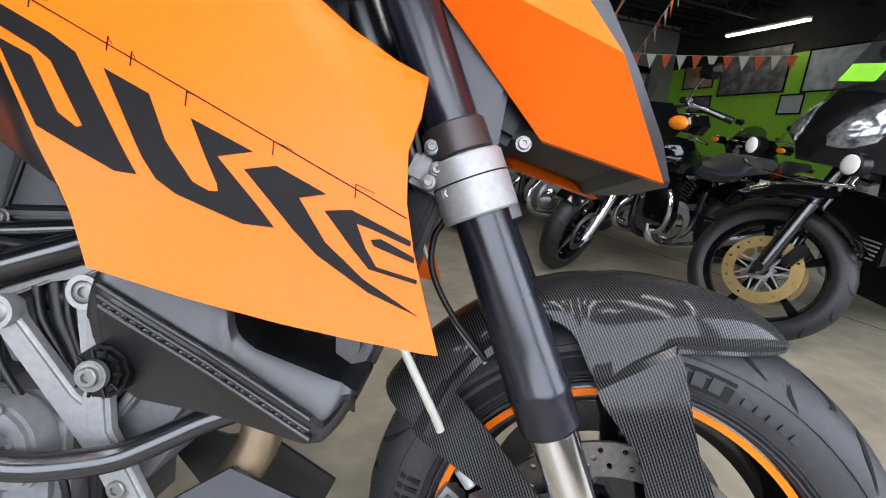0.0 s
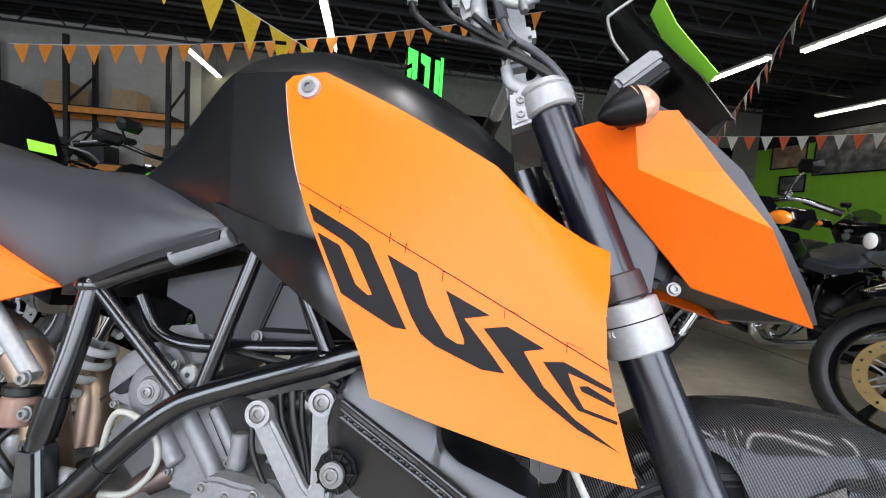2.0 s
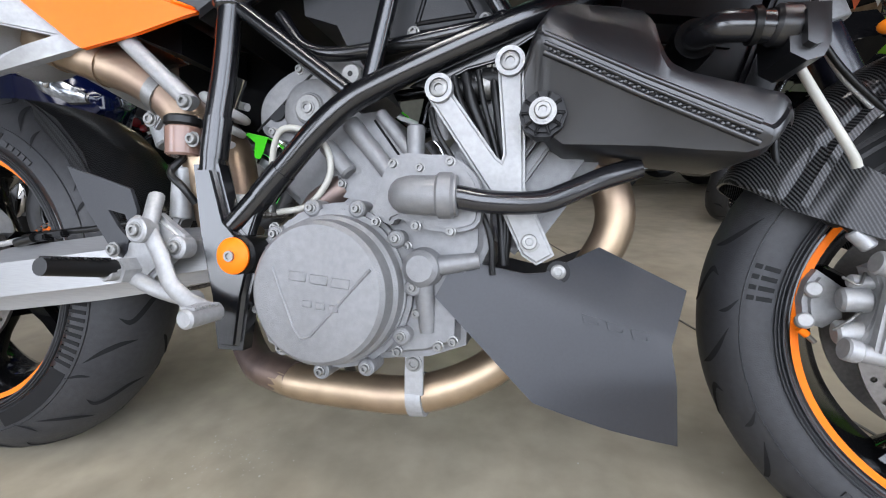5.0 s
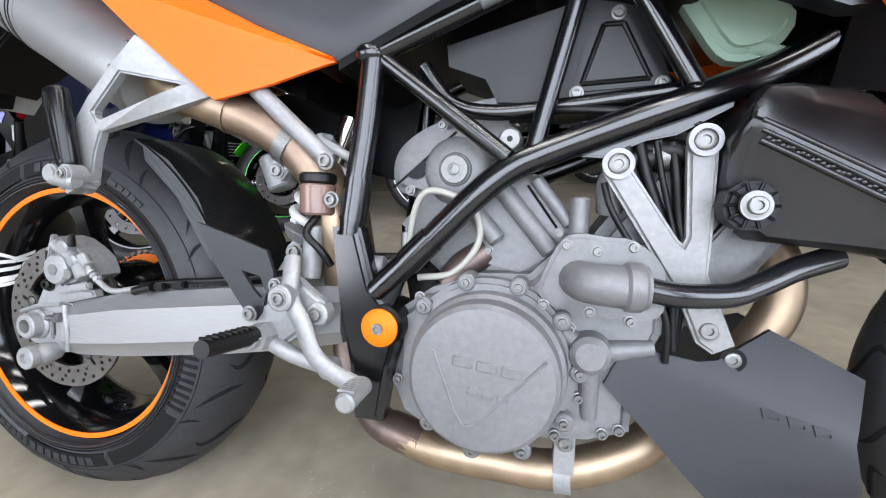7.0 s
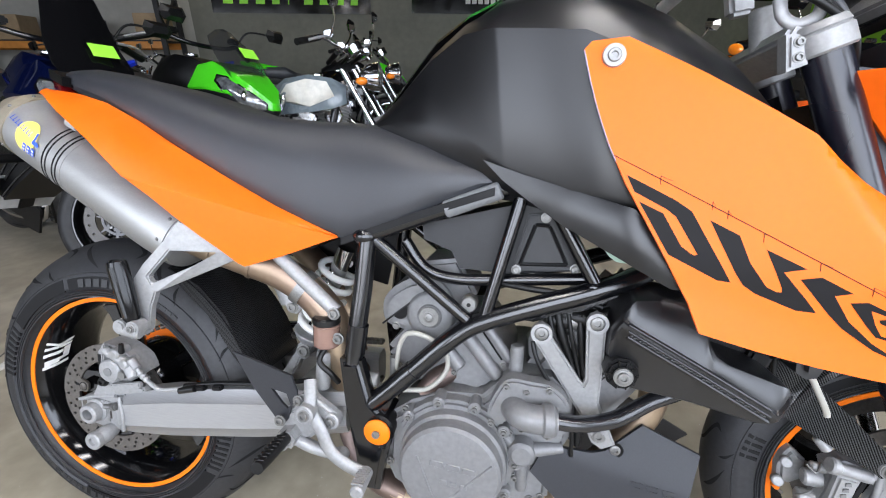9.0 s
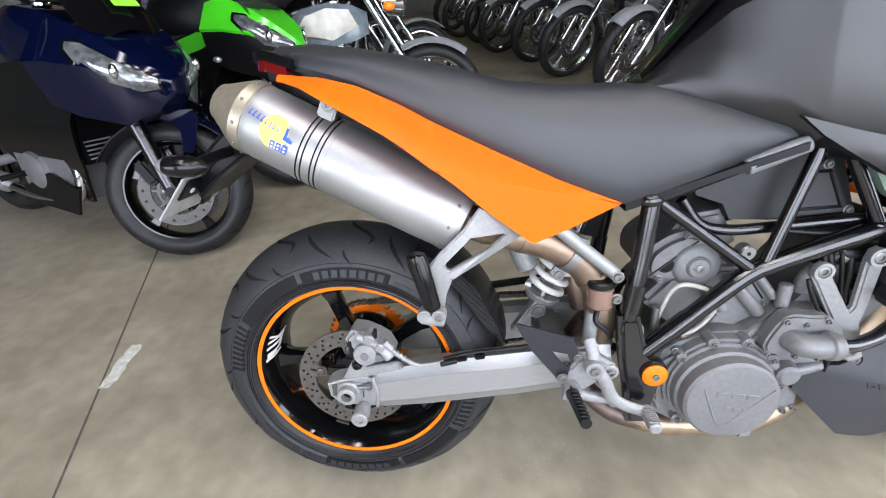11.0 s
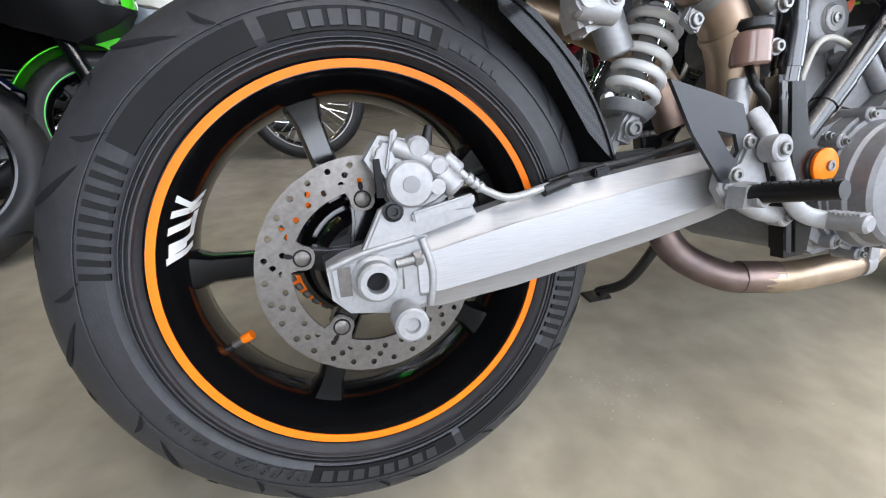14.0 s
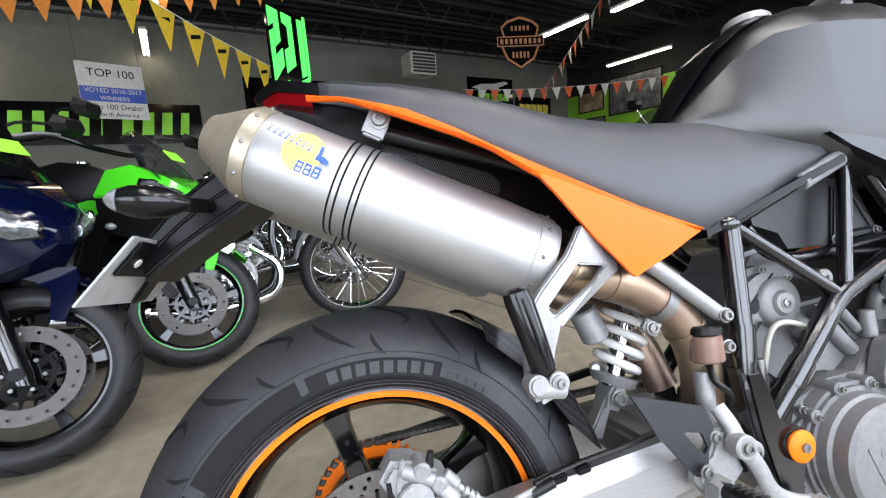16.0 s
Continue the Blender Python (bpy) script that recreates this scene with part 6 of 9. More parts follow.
fork = new("front_fork")
fork.parent = bike
fork["label"] = "black upside-down fork with silver clamps"
for y in (-0.1, 0.108):
    d = (leg(0.3, y) - leg(1.0, y)).normalized()
    part("outer_tube", loft([[leg(z, y) + (Vector((0, 1, 0)) * math.cos(t) + d.cross(Vector((0, 1, 0))) * math.sin(t)) * r for t in (2 * math.pi * k / 40 for k in range(40))] for z, r in ((1.01, 0.0265), (0.76, 0.0268), (0.68, 0.0272), (0.585, 0.03), (0.545, 0.0305), (0.543, 0.0315), (0.533, 0.0315), (0.531, 0.0305), (0.503, 0.0305), (0.5, 0.0285))]), FORK_TUBE, fork, "gloss black anodised fork tube", 30)
    part("inner_tube", rod(leg(0.51, y), leg(0.36, y), 0.0235), CHROME, fork, "polished fork slider")
    part("lower_clamp", rod(leg(0.755, y), leg(0.702, y), 0.0375, edge=0.002), ALU, fork, "silver fork clamp")
    part("clamp_groove", rod(leg(0.735, y), leg(0.7335, y), 0.0379), PLASTIC, fork)
    part("clamp_band", rod(leg(0.785, y), leg(0.757, y), 0.0315, edge=0.002), material("dark_bronze_band", (0.05, 0.042, 0.04), 0.4, metal=0.5), fork)
    part("top_clamp", rod(leg(1.006, y), leg(0.98, y), 0.0345, edge=0.003), ALU, fork)
    part("clamp_lip", rod(leg(1.016, y), leg(1.006, y), 0.0305, 0.033, edge=0.002), ALU, fork)
    part("fork_foot", block([(1.405, 0.40), (1.44, 0.40), (1.475, 0.345), (1.495, 0.30), (1.47, 0.28), (1.435, 0.3), (1.40, 0.37)], y - 0.016, y + 0.016, 0.006, 3), ALU, fork, "cast aluminium fork foot")
part("clamp_bridge", box((0.06, 0.22, 0.034), (1.235, 0, 0.735), (0, 23, 0), 0.006), ALU, fork)
part("top_bridge", box((0.06, 0.22, 0.024), (1.14, 0, 0.995), (0, 23, 0), 0.005), ALU, fork)
part("clamp_ear", block([(1.220, 0.768), (1.24, 0.768), (1.262, 0.71), (1.240, 0.706), (1.223, 0.74)], -0.112, -0.085, 0.004), ENGINE, fork)
for x, z in ((1.227, 0.760), (1.233, 0.740), (1.245, 0.719), (1.226, 0.728)):
    part("bolt_seat", rod((x, -0.122, z), (x, -0.09, z), 0.0075, edge=0.001), ENGINE, fork)
    bolt((x, -0.122, z), fork, 0.0045, 0.005)
part("clamp_ear", block([(1.108, 1.0), (1.128, 1.0), (1.138, 0.965), (1.115, 0.955)], -0.118, -0.09, 0.004), ALU, fork)
for x, z in ((1.122, 0.99), (1.124, 0.972)):
    bolt((x, -0.118, z), fork, 0.005, 0.005)
part("front_axle", rod((1.474, -0.12, 0.3115), (1.474, 0.12, 0.3115), 0.014), ALU, fork)
# front caliper
fc = new("front_caliper")
fc.parent = bike
fc["label"] = "cast aluminium radial front caliper"
part("caliper_body", block([(1.296, 0.387), (1.318, 0.398), (1.351, 0.388), (1.357, 0.377), (1.346, 0.332), (1.341, 0.287), (1.319, 0.284), (1.283, 0.293), (1.288, 0.310), (1.299, 0.340), (1.303, 0.366)], -0.068, -0.03, 0.006, 3), ALU, fc)
part("caliper_face", block([(1.302, 0.383), (1.332, 0.378), (1.319, 0.294), (1.290, 0.299)], -0.082, -0.066, 0.004), ALU, fc)
part("caliper_half", block([(1.271, 0.381), (1.296, 0.362), (1.298, 0.326), (1.279, 0.313), (1.260, 0.318), (1.257, 0.344), (1.262, 0.367)], -0.02, 0.02, 0.006, 2), ALU, fc)
part("half_boss", rod((1.254, -0.030, 0.324), (1.259, -0.015, 0.319), 0.009, edge=0.002), ALU, fc)
part("half_boss", rod((1.261, -0.030, 0.360), (1.267, -0.015, 0.356), 0.009, edge=0.002), ALU, fc)
part("piston", rod((1.276, -0.045, 0.351), (1.303, -0.050, 0.352), 0.0135, edge=0.003), ALU, fc)
part("piston", rod((1.273, -0.045, 0.314), (1.300, -0.050, 0.316), 0.0135, edge=0.003), ALU, fc)
part("piston", rod((1.283, -0.045, 0.371), (1.310, -0.050, 0.371), 0.008, edge=0.003), ALU, fc)
part("pad_spring", tube([(1.276, -0.050, 0.376), (1.285, -0.060, 0.369), (1.296, -0.050, 0.381)], 0.0016), BOLT, fc)
part("pad_spring", tube([(1.270, -0.050, 0.318), (1.280, -0.060, 0.332), (1.296, -0.050, 0.341)], 0.0016), BOLT, fc)
part("caliper_bridge", rod((1.295, -0.072, 0.391), (1.351, -0.072, 0.381), 0.0095, edge=0.003), ALU, fc)
part("caliper_bridge", rod((1.271, -0.070, 0.302), (1.334, -0.070, 0.290), 0.0095, edge=0.003), ALU, fc)
part("bridge_head", rod((1.291, -0.072, 0.394), (1.304, -0.072, 0.391), 0.0125, edge=0.002), ALU, fc)
part("bridge_head", rod((1.268, -0.070, 0.303), (1.282, -0.070, 0.300), 0.0125, edge=0.002), ALU, fc)
part("caliper_carrier", block([(1.346, 0.382), (1.368, 0.401), (1.404, 0.411), (1.445, 0.389), (1.446, 0.256), (1.385, 0.266), (1.337, 0.285), (1.353, 0.319), (1.368, 0.358)], -0.066, -0.045, 0.006, 2), ALU, fc)
# slot and gap are black strips on the metal, painted as shade
part("carrier_slot", block([(1.363, 0.321), (1.371, 0.324), (1.369, 0.292), (1.360, 0.295)], -0.0675, -0.06, 0.001), RUBBER_D, fc)
part("caliper_gap", block([(1.342, 0.373), (1.350, 0.367), (1.335, 0.315), (1.328, 0.321)], -0.0695, -0.06, 0.001), RUBBER_D, fc)
part("carrier_rib", rod((1.368, -0.066, 0.384), (1.364, -0.066, 0.282), 0.005), ALU, fc)
for k in range(7):
    part("raised_bar", box((0.0075, 0.002, 0.0055), ((1.315, -0.080, 0.371)[0] - 0.0018 * k, -0.083, (1.315, -0.080, 0.371)[2] - 0.0098 * k), (0, -10, 0)), ENGINE, fc)
part("brake_hose", tube([(1.289, -0.050, 0.421), (1.274, -0.050, 0.434), (1.264, -0.040, 0.439), (1.225, -0.02, 0.50), (1.22, -0.02, 0.56)], 0.0045), CABLE, fc)
part("hose_banjo", rod((1.282, -0.050, 0.426), (1.297, -0.055, 0.408), 0.0085, edge=0.002), ALU, fc)
part("gauge_cap", rod((1.261, -0.020, 0.305), (1.253, -0.020, 0.312), 0.0045), ORANGE_VINYL, fc)
part("valve", rod((1.261, -0.020, 0.305), (1.269, -0.020, 0.297), 0.003), BOLT, fc)
bolt((1.357, -0.09, 0.406), fc, 0.0085, 0.006)
part("bolt_collar", lathe([(0.0, 0.0), (0.0125, 0.0), (0.0125, -0.006), (0.0, -0.006)], (1.357, -0.084, 0.406), 24, closed=False), ALU, fc)

part("brake_hose", tube([(1.215, -0.05, 0.80), (1.244, -0.06, 0.711), (1.234, -0.06, 0.677), (1.235, -0.06, 0.641), (1.259, -0.06, 0.597), (1.30, -0.06, 0.55)], 0.0034), CABLE, fork, "thin black brake hose")
part("brake_hose", tube([(1.205, -0.05, 0.79), (1.227, -0.06, 0.707), (1.222, -0.06, 0.676), (1.238, -0.056, 0.635), (1.262, -0.055, 0.59), (1.30, -0.055, 0.545)], 0.0028), GREY_HOSE, fork, "thin grey clutch hose")

# carbon front mudguard
mud = new("front_mudguard")
mud.parent = bike
mud.matrix_basis = STEER
mud["label"] = "carbon fibre front mudguard"
GUARD = ((148.5, 0.338, 0.266, 0.082), (147, 0.341, 0.268, 0.084), (140, 0.342, 0.276, 0.086), (133, 0.342, 0.287, 0.088), (125, 0.342, 0.297, 0.09), (118, 0.342, 0.306, 0.092), (110, 0.342, 0.308, 0.094), (104, 0.342, 0.288, 0.096), (100, 0.342, 0.235, 0.097), (92, 0.342, 0.258, 0.098), (84, 0.342, 0.2815, 0.097),
         (78, 0.341, 0.287, 0.089), (71, 0.338, 0.296, 0.073), (65, 0.333, 0.309, 0.053), (61.5, 0.328, 0.318, 0.035), (59.5, 0.3245, 0.3225, 0.018))


def guard_section(a, crown, edge, w):
    c, q = math.cos(radians(a)), math.sin(radians(a))
    d = crown - edge
    sec = [(edge, -w)] + [(edge + d * math.sin(radians(b)) ** 0.9, -w * math.cos(radians(b)) ** 0.55) for b in (9, 20, 31, 42, 53, 64, 74, 82)] + [(crown, 0.0)]
    sec = sec + [(r, -y) for r, y in reversed(sec[:-1])]
    sec = sec + [(r - 0.003, y * 0.97) for r, y in reversed(sec)]
    return [(r * c, y, r * q) for r, y in sec]


def guard_rows(per):
    """The rows of the guard, filled in along smooth lines."""
    lines = [spline([(a, v, 0) for a, v in zip([g[0] for g in GUARD], [g[c] for g in GUARD])], per) for c in (1, 2, 3)]
    return [(p[0], p[1], q[1], w[1]) for p, q, w in zip(*lines)]


part("guard_shell", loft([guard_section(*g) for g in guard_rows(4)]), CARBON, mud, "lacquered carbon weave shell", 50)


def guard_lip(s, rows, drop, out):
    """A turned-out flange along the shell's edge."""
    line = []
    for a, crown, edge, w in rows:
        c, q = math.cos(radians(a)), math.sin(radians(a))
        k = min(1.0, w / 0.05)
        line.append([(r * c, s * y, r * q) for r, y in ((edge + 0.002, w - 0.002), (edge - drop * 0.4, w + out * k), (edge - drop, w + out * 1.15 * k), (edge - drop - 0.002, w + out * k - 0.004))])
    return loft(line)


for s in (-1, 1):
    part("guard_lip", guard_lip(s, GUARD[10:], 0.007, 0.007), CARBON, mud, "", 30)
    part("guard_lip", guard_lip(s, GUARD[1:7], 0.014, 0.009), CARBON, mud, "", 30)
    stay = (((-0.043, 0.094, 0.233), (0.029, 0.094, 0.283)), ((-0.041, 0.103, 0.224), (0.032, 0.102, 0.273)), ((-0.036, 0.105, 0.214), (0.036, 0.104, 0.262)), ((0.003, 0.105, 0.166), (0.057, 0.103, 0.178)), ((0.018, 0.104, 0.11), (0.076, 0.100, 0.135)), ((0.03, 0.103, 0.05), (0.085, 0.098, 0.07)))
    arm_ = (((-0.236, 0.084, 0.143), (-0.203, 0.087, 0.208)), ((-0.226, 0.092, 0.137), (-0.192, 0.095, 0.203)), ((-0.17, 0.103, 0.113), (-0.145, 0.106, 0.163)), ((-0.112, 0.113, 0.088), (-0.09, 0.115, 0.112)), ((-0.10, 0.114, 0.08), (-0.078, 0.115, 0.098)))
    for nm, rows in (("guard_stay", stay), ("guard_arm", arm_)):
        part(nm, loft([[(a[0], s * a[1], a[2]), (b[0], s * b[1], b[2]), (b[0], s * (b[1] - 0.004), b[2]), (a[0], s * (a[1] - 0.004), a[2])] for a, b in rows]), CARBON, mud, "", 24)

# headlight mask: facets
mask = new("headlight_mask")
mask.parent = bike
mask["label"] = "faceted orange headlight mask"
MV = {"A": (1.185, -0.12, 0.955), "B": (1.245, -0.164, 0.957), "C": (1.29, -0.160, 0.962), "D": (1.346, -0.136, 0.905), "E": (1.377, -0.166, 0.838), "F": (1.452, -0.10, 0.747), "G": (1.331, -0.095, 0.78), "H": (1.268, -0.105, 0.85), "I": (1.217, -0.11, 0.908), "J": (1.255, -0.150, 0.898)}
for s in (1, -1):
    bm = bmesh.new()
    v = {k: bm.verts.new((x, y * s, z)) for k, (x, y, z) in MV.items()}
    u = {k: bm.verts.new((x + 0.004, (y + 0.012) * s, z)) for k, (x, y, z) in MV.items()}
    for f in ("ABJI", "BCDJ", "JDE", "IJEH", "HEG", "EFG"):
        bm.faces.new([v[k] for k in f])
        bm.faces.new([u[k] for k in reversed(f)])
    rim = "ABCDEFGHI"
    for a, b in zip(rim, rim[1:] + rim[:1]):
        bm.faces.new((v[a], v[b], u[b], u[a]))
    bmesh.ops.bevel(bm, geom=[e for e in bm.edges if e.calc_face_angle(0) > 0.15], offset=0.003, segments=2, affect="EDGES", clamp_overlap=True)
    part("mask_panel", bm, ORANGE, mask, "glossy orange faceted panel", 20)
part("mask_frame", loft([[(x + o, y * s, z) for o, y, z, s in ((-0.02, w, z0, -1), (0.012, w * 0.96, z0, -1), (0.03, w * 0.5, z0, -1), (0.03, w * 0.5, z0, 1), (0.012, w * 0.96, z0, 1), (-0.02, w, z0, 1))] for x, w, z0 in ((1.265, 0.11, 1.0), (1.30, 0.135, 0.965), (1.355, 0.137, 0.908), (1.39, 0.143, 0.838), (1.43, 0.115, 0.785), (1.455, 0.085, 0.752))]), GREY_P, mask, "dark grey headlight surround")
part("headlight", loft([[(x + o, y * s, z0) for o, y, s in ((0.0, w, -1), (0.02, w * 0.7, -1), (0.03, 0.0, 1), (0.02, w * 0.7, 1), (0.0, w, 1))] for x, w, z0 in ((1.33, 0.07, 0.975), (1.385, 0.1, 0.905), (1.415, 0.1, 0.84), (1.465, 0.06, 0.765))]), CLEAR_LENS, mask, "clear headlight glass")
part("mask_web", block([(1.20, 0.93), (1.225, 0.87), (1.275, 0.825), (1.335, 0.79), (1.42, 0.765), (1.40, 0.82), (1.36, 0.90), (1.30, 0.95)], -0.07, 0.07, 0.004), PLASTIC, mask, "dark headlight shell")
part("mask_inner", box((0.12, 0.16, 0.16), (1.29, 0, 0.87), (0, 25, 0), 0.01), PLASTIC, mask)
part("mask_side", block([(1.18, 0.97), (1.26, 0.96), (1.30, 0.86), (1.29, 0.77), (1.25, 0.76), (1.21, 0.86)], -0.098, -0.075, 0.006), GREY_P, mask)
bolt((1.316, -0.085, 0.777), mask, 0.006, 0.006)
scr = part("windscreen", loft([[(x, y * w, z - y * y * 0.02) for y in (-1, -0.5, 0, 0.5, 1)] + [(x + 0.004, y * w, z - 0.003 - y * y * 0.02) for y in (1, 0.5, 0, -0.5, -1)] for x, w, z in ((1.385, 0.065, 1.02), (1.349, 0.06, 1.08), (1.311, 0.055, 1.124), (1.270, 0.05, 1.174), (1.233, 0.035, 1.229))]), PLASTIC_G, bike, "dark smoked windscreen", 60)
part("price_tag", loft([[(x, y, z) for y in (-0.056, -0.01)] + [(x + 0.0008, y, z + 0.0008) for y in (-0.01, -0.056)] for x, z in ((1.371, 1.066), (1.350, 1.094), (1.319, 1.136), (1.297, 1.184))]), LIME, scr, "lime green paper tag")
part("screen_stay", tube([(1.267, -0.05, 1.182), (1.238, -0.05, 1.158), (1.231, -0.052, 1.146), (1.238, -0.06, 1.11), (1.255, -0.076, 1.069)], 0.0022, seg=8), BOLT, mask, "thin bent wire stay")
part("dash", box((0.07, 0.13, 0.022), (1.272, 0, 1.068), (0, -41, 0), 0.005), ENGINE, mask)
part("dash_back", box((0.07, 0.12, 0.02), (1.283, 0, 1.055), (0, -41, 0), 0.004), PLASTIC, mask)
for s in (-1, 1):
    pod = [[(d, r * math.cos(2 * math.pi * k / 18) * 0.95, r * math.sin(2 * math.pi * k / 18)) for k in range(18)] for d, r in ((-0.046, 0.004), (-0.036, 0.014), (-0.018, 0.023), (0.004, 0.029), (0.008, 0.0295))]
    glass_ = [[(d - 0.25 * r * math.sin(2 * math.pi * k / 18) * 0.6, r * math.cos(2 * math.pi * k / 18) * 0.95, r * math.sin(2 * math.pi * k / 18)) for k in range(18)] for d, r in ((0.004, 0.029), (0.012, 0.028), (0.024, 0.022), (0.032, 0.012), (0.034, 0.003))]
    part("front_indicator", moved(loft(pod), pose(1.234, 0.195 * s, 0.947, 0, -22, 0) @ Matrix.Scale(0.74, 4)), PLASTIC, mask, "small dark indicator")
    part("indicator_lens", moved(loft(glass_), pose(1.234, 0.195 * s, 0.947, 0, -22, 0) @ Matrix.Scale(0.74, 4)), LENS_PALE, mask, "pale indicator lens")
    part("indicator_stalk", rod((1.24, 0.13 * s, 0.95), (1.228, 0.2 * s, 0.947), 0.008), PLASTIC, mask)
# handlebar, risers, levers, cables, key area
bar = new("handlebar")
bar.parent = bike
bar["label"] = "tapered handlebar with black cables"
part("bar", tube([(0.99, -0.40, 1.13), (1.04, -0.30, 1.165), (1.09, -0.15, 1.19), (1.10, 0.0, 1.195), (1.10, 0.15, 1.19), (1.06, 0.30, 1.165), (1.02, 0.40, 1.13)], 0.0135), ALU, bar)
for y in (-0.05, 0.05):
    part("riser", box((0.035, 0.03, 0.1), (1.105, y, 1.12), (0, -12, 0), 0.006), ALU, bar)
    part("riser_cap", box((0.05, 0.034, 0.03), (1.11, y, 1.185), (0, -12, 0), 0.008), ALU, bar)
part("grip", rod((1.04, -0.3, 1.165), (0.985, -0.42, 1.125), 0.0175), CABLE, bar)
part("grip", rod((1.06, 0.3, 1.165), (1.015, 0.42, 1.125), 0.0175), CABLE, bar)
part("switch_box", box((0.06, 0.05, 0.055), (1.055, -0.245, 1.17), (10, 0, 60), 0.012), PLASTIC, bar)
part("fluid_pot", lathe([(0, -0.03), (0.03, -0.03), (0.034, -0.024), (0.034, 0.02), (0.037, 0.024), (0.037, 0.034), (0.034, 0.037), (0, 0.037)], (0, 0, 0), 28, closed=False), GREY_P, bar, "dark grey brake fluid pot").matrix_basis = Matrix.Translation((0.962, -0.12, 1.185)) @ Matrix.Rotation(radians(80), 4, "X")
part("lever_perch", block([(0.985, 1.25), (1.03, 1.255), (1.05, 1.2), (1.05, 1.13), (1.035, 1.12), (1.02, 1.15), (0.995, 1.19)], -0.098, -0.065, 0.007, 2), ALU, bar)
part("perch_plate", block([(1.012, 1.24), (1.022, 1.24), (1.03, 1.13), (1.02, 1.13)], -0.106, -0.09, 0.002), ENGINE, bar)
part("clamp_post", rod((1.047, -0.085, 1.175), (1.06, -0.085, 1.106), 0.0125, edge=0.003), ALU, bar)
part("post_collar", rod((1.0575, -0.085, 1.12), (1.061, -0.085, 1.103), 0.0155, edge=0.002), ALU, bar)
part("clamp_body", block([(1.05, 1.24), (1.12, 1.25), (1.14, 1.215), (1.13, 1.18), (1.085, 1.165), (1.055, 1.18)], -0.11, -0.05, 0.01, 3), ALU, bar)
part("lever_hinge", rod((1.11, -0.135, 1.205), (1.112, -0.09, 1.205), 0.012, edge=0.003), ALU, bar)
bolt((1.113, -0.136, 1.204), bar, 0.0075, 0.006)
bolt((1.13, -0.112, 1.228), bar, 0.006, 0.005)
part("lock_lever", tube([(1.062, -0.1, 1.16), (1.085, -0.105, 1.14), (1.108, -0.105, 1.132), (1.132, -0.105, 1.144), (1.138, -0.105, 1.168), (1.13, -0.1, 1.19)], 0.0065), ALU, bar)
part("lever_pin", rod((1.112, -0.108, 1.136), (1.118, -0.108, 1.118), 0.006, edge=0.001), BOLT, bar)
part("brake_lever", tube([(1.14, -0.2, 1.19), (1.15, -0.3, 1.16), (1.11, -0.4, 1.13)], 0.008), ALU, bar)
part("ignition", rod((1.13, -0.02, 1.0), (1.12, -0.02, 1.06), 0.02, edge=0.003), ALU, bar)
part("clamp_hook", tube([(1.1, -0.1, 1.045), (1.106, -0.102, 1.024), (1.122, -0.104, 1.014), (1.142, -0.104, 1.022), (1.15, -0.1, 1.04)], 0.008, flat=0.7), ALU, bar)
for line, r, mat in (([(0.966, -0.12, 1.15), (0.969, -0.12, 1.122), (0.985, -0.12, 1.098), (1.018, -0.12, 1.078), (1.091, -0.12, 1.057), (1.175, -0.115, 1.009), (1.205, -0.09, 0.96)], 0.0047, CABLE),
                     ([(1.002, -0.11, 1.17), (1.004, -0.11, 1.144), (1.018, -0.11, 1.116), (1.054, -0.11, 1.092), (1.116, -0.11, 1.057), (1.178, -0.106, 1.013), (1.21, -0.08, 0.96)], 0.0047, CABLE),
                     ([(1.05, -0.1, 1.12), (1.085, -0.1, 1.09), (1.125, -0.1, 1.058), (1.18, -0.098, 1.013), (1.215, -0.07, 0.96)], 0.0045, CABLE),
                     ([(1.079, -0.1, 1.15), (1.085, -0.1, 1.128), (1.102, -0.1, 1.089), (1.133, -0.1, 1.069), (1.161, -0.1, 1.044), (1.184, -0.095, 1.013), (1.22, -0.06, 0.95)], 0.0056, GREY_P)):
    part("cable", tube(line, r), mat, bar)
for p, q in (((0.967, -0.12, 1.152), (0.969, -0.12, 1.124)), ((1.002, -0.11, 1.172), (1.0045, -0.11, 1.142)), ((1.079, -0.1, 1.15), (1.09, -0.1, 1.112))):
    part("cable_end", rod(p, q, 0.0082, edge=0.001, seg=6), ALU if q[0] < 1.01 else GREY_P, bar)
part("cable_tie", rod((1.098, -0.11, 1.066), (1.103, -0.11, 1.0625), 0.0135), CABLE, bar)
# side stand towards the far side
part("side_stand", tube([(0.60, 0.11, 0.27), (0.58, 0.2, 0.14), (0.555, 0.275, 0.095)], 0.011), FRAME, bike, "folded-out black side stand")
part("stand_foot", box((0.06, 0.04, 0.008), (0.555, 0.283, 0.083), (12.4, 0, 0), 0.002), FRAME, bike)

# ---- the room, turned 20 degrees against the motorcycle: u across, v away ----
ROOM = Matrix.Rotation(radians(20), 4, "Z")
U0, U1, V0, V1, H = ROOM_BOUNDS
CONCRETE = material("worn_concrete", (0.315, 0.277, 0.207), 0.34, vary=0.16, scale=14, bump=0.12, bump_scale=140, second=(0.24, 0.207, 0.152), second_scale=2.6, amount=0.95)
WALL = material("grey_wall", (0.46, 0.45, 0.41), 0.8, vary=0.06, scale=8, second=(0.36, 0.35, 0.32), second_scale=1.2)
WALL_D = material("dark_grey_wall", (0.19, 0.19, 0.16), 0.8, vary=0.08, scale=8, second=(0.14, 0.14, 0.12), second_scale=1.2)
GREENWALL = material("green_wall", (0.22, 0.50, 0.03), 0.7, vary=0.05, scale=8)
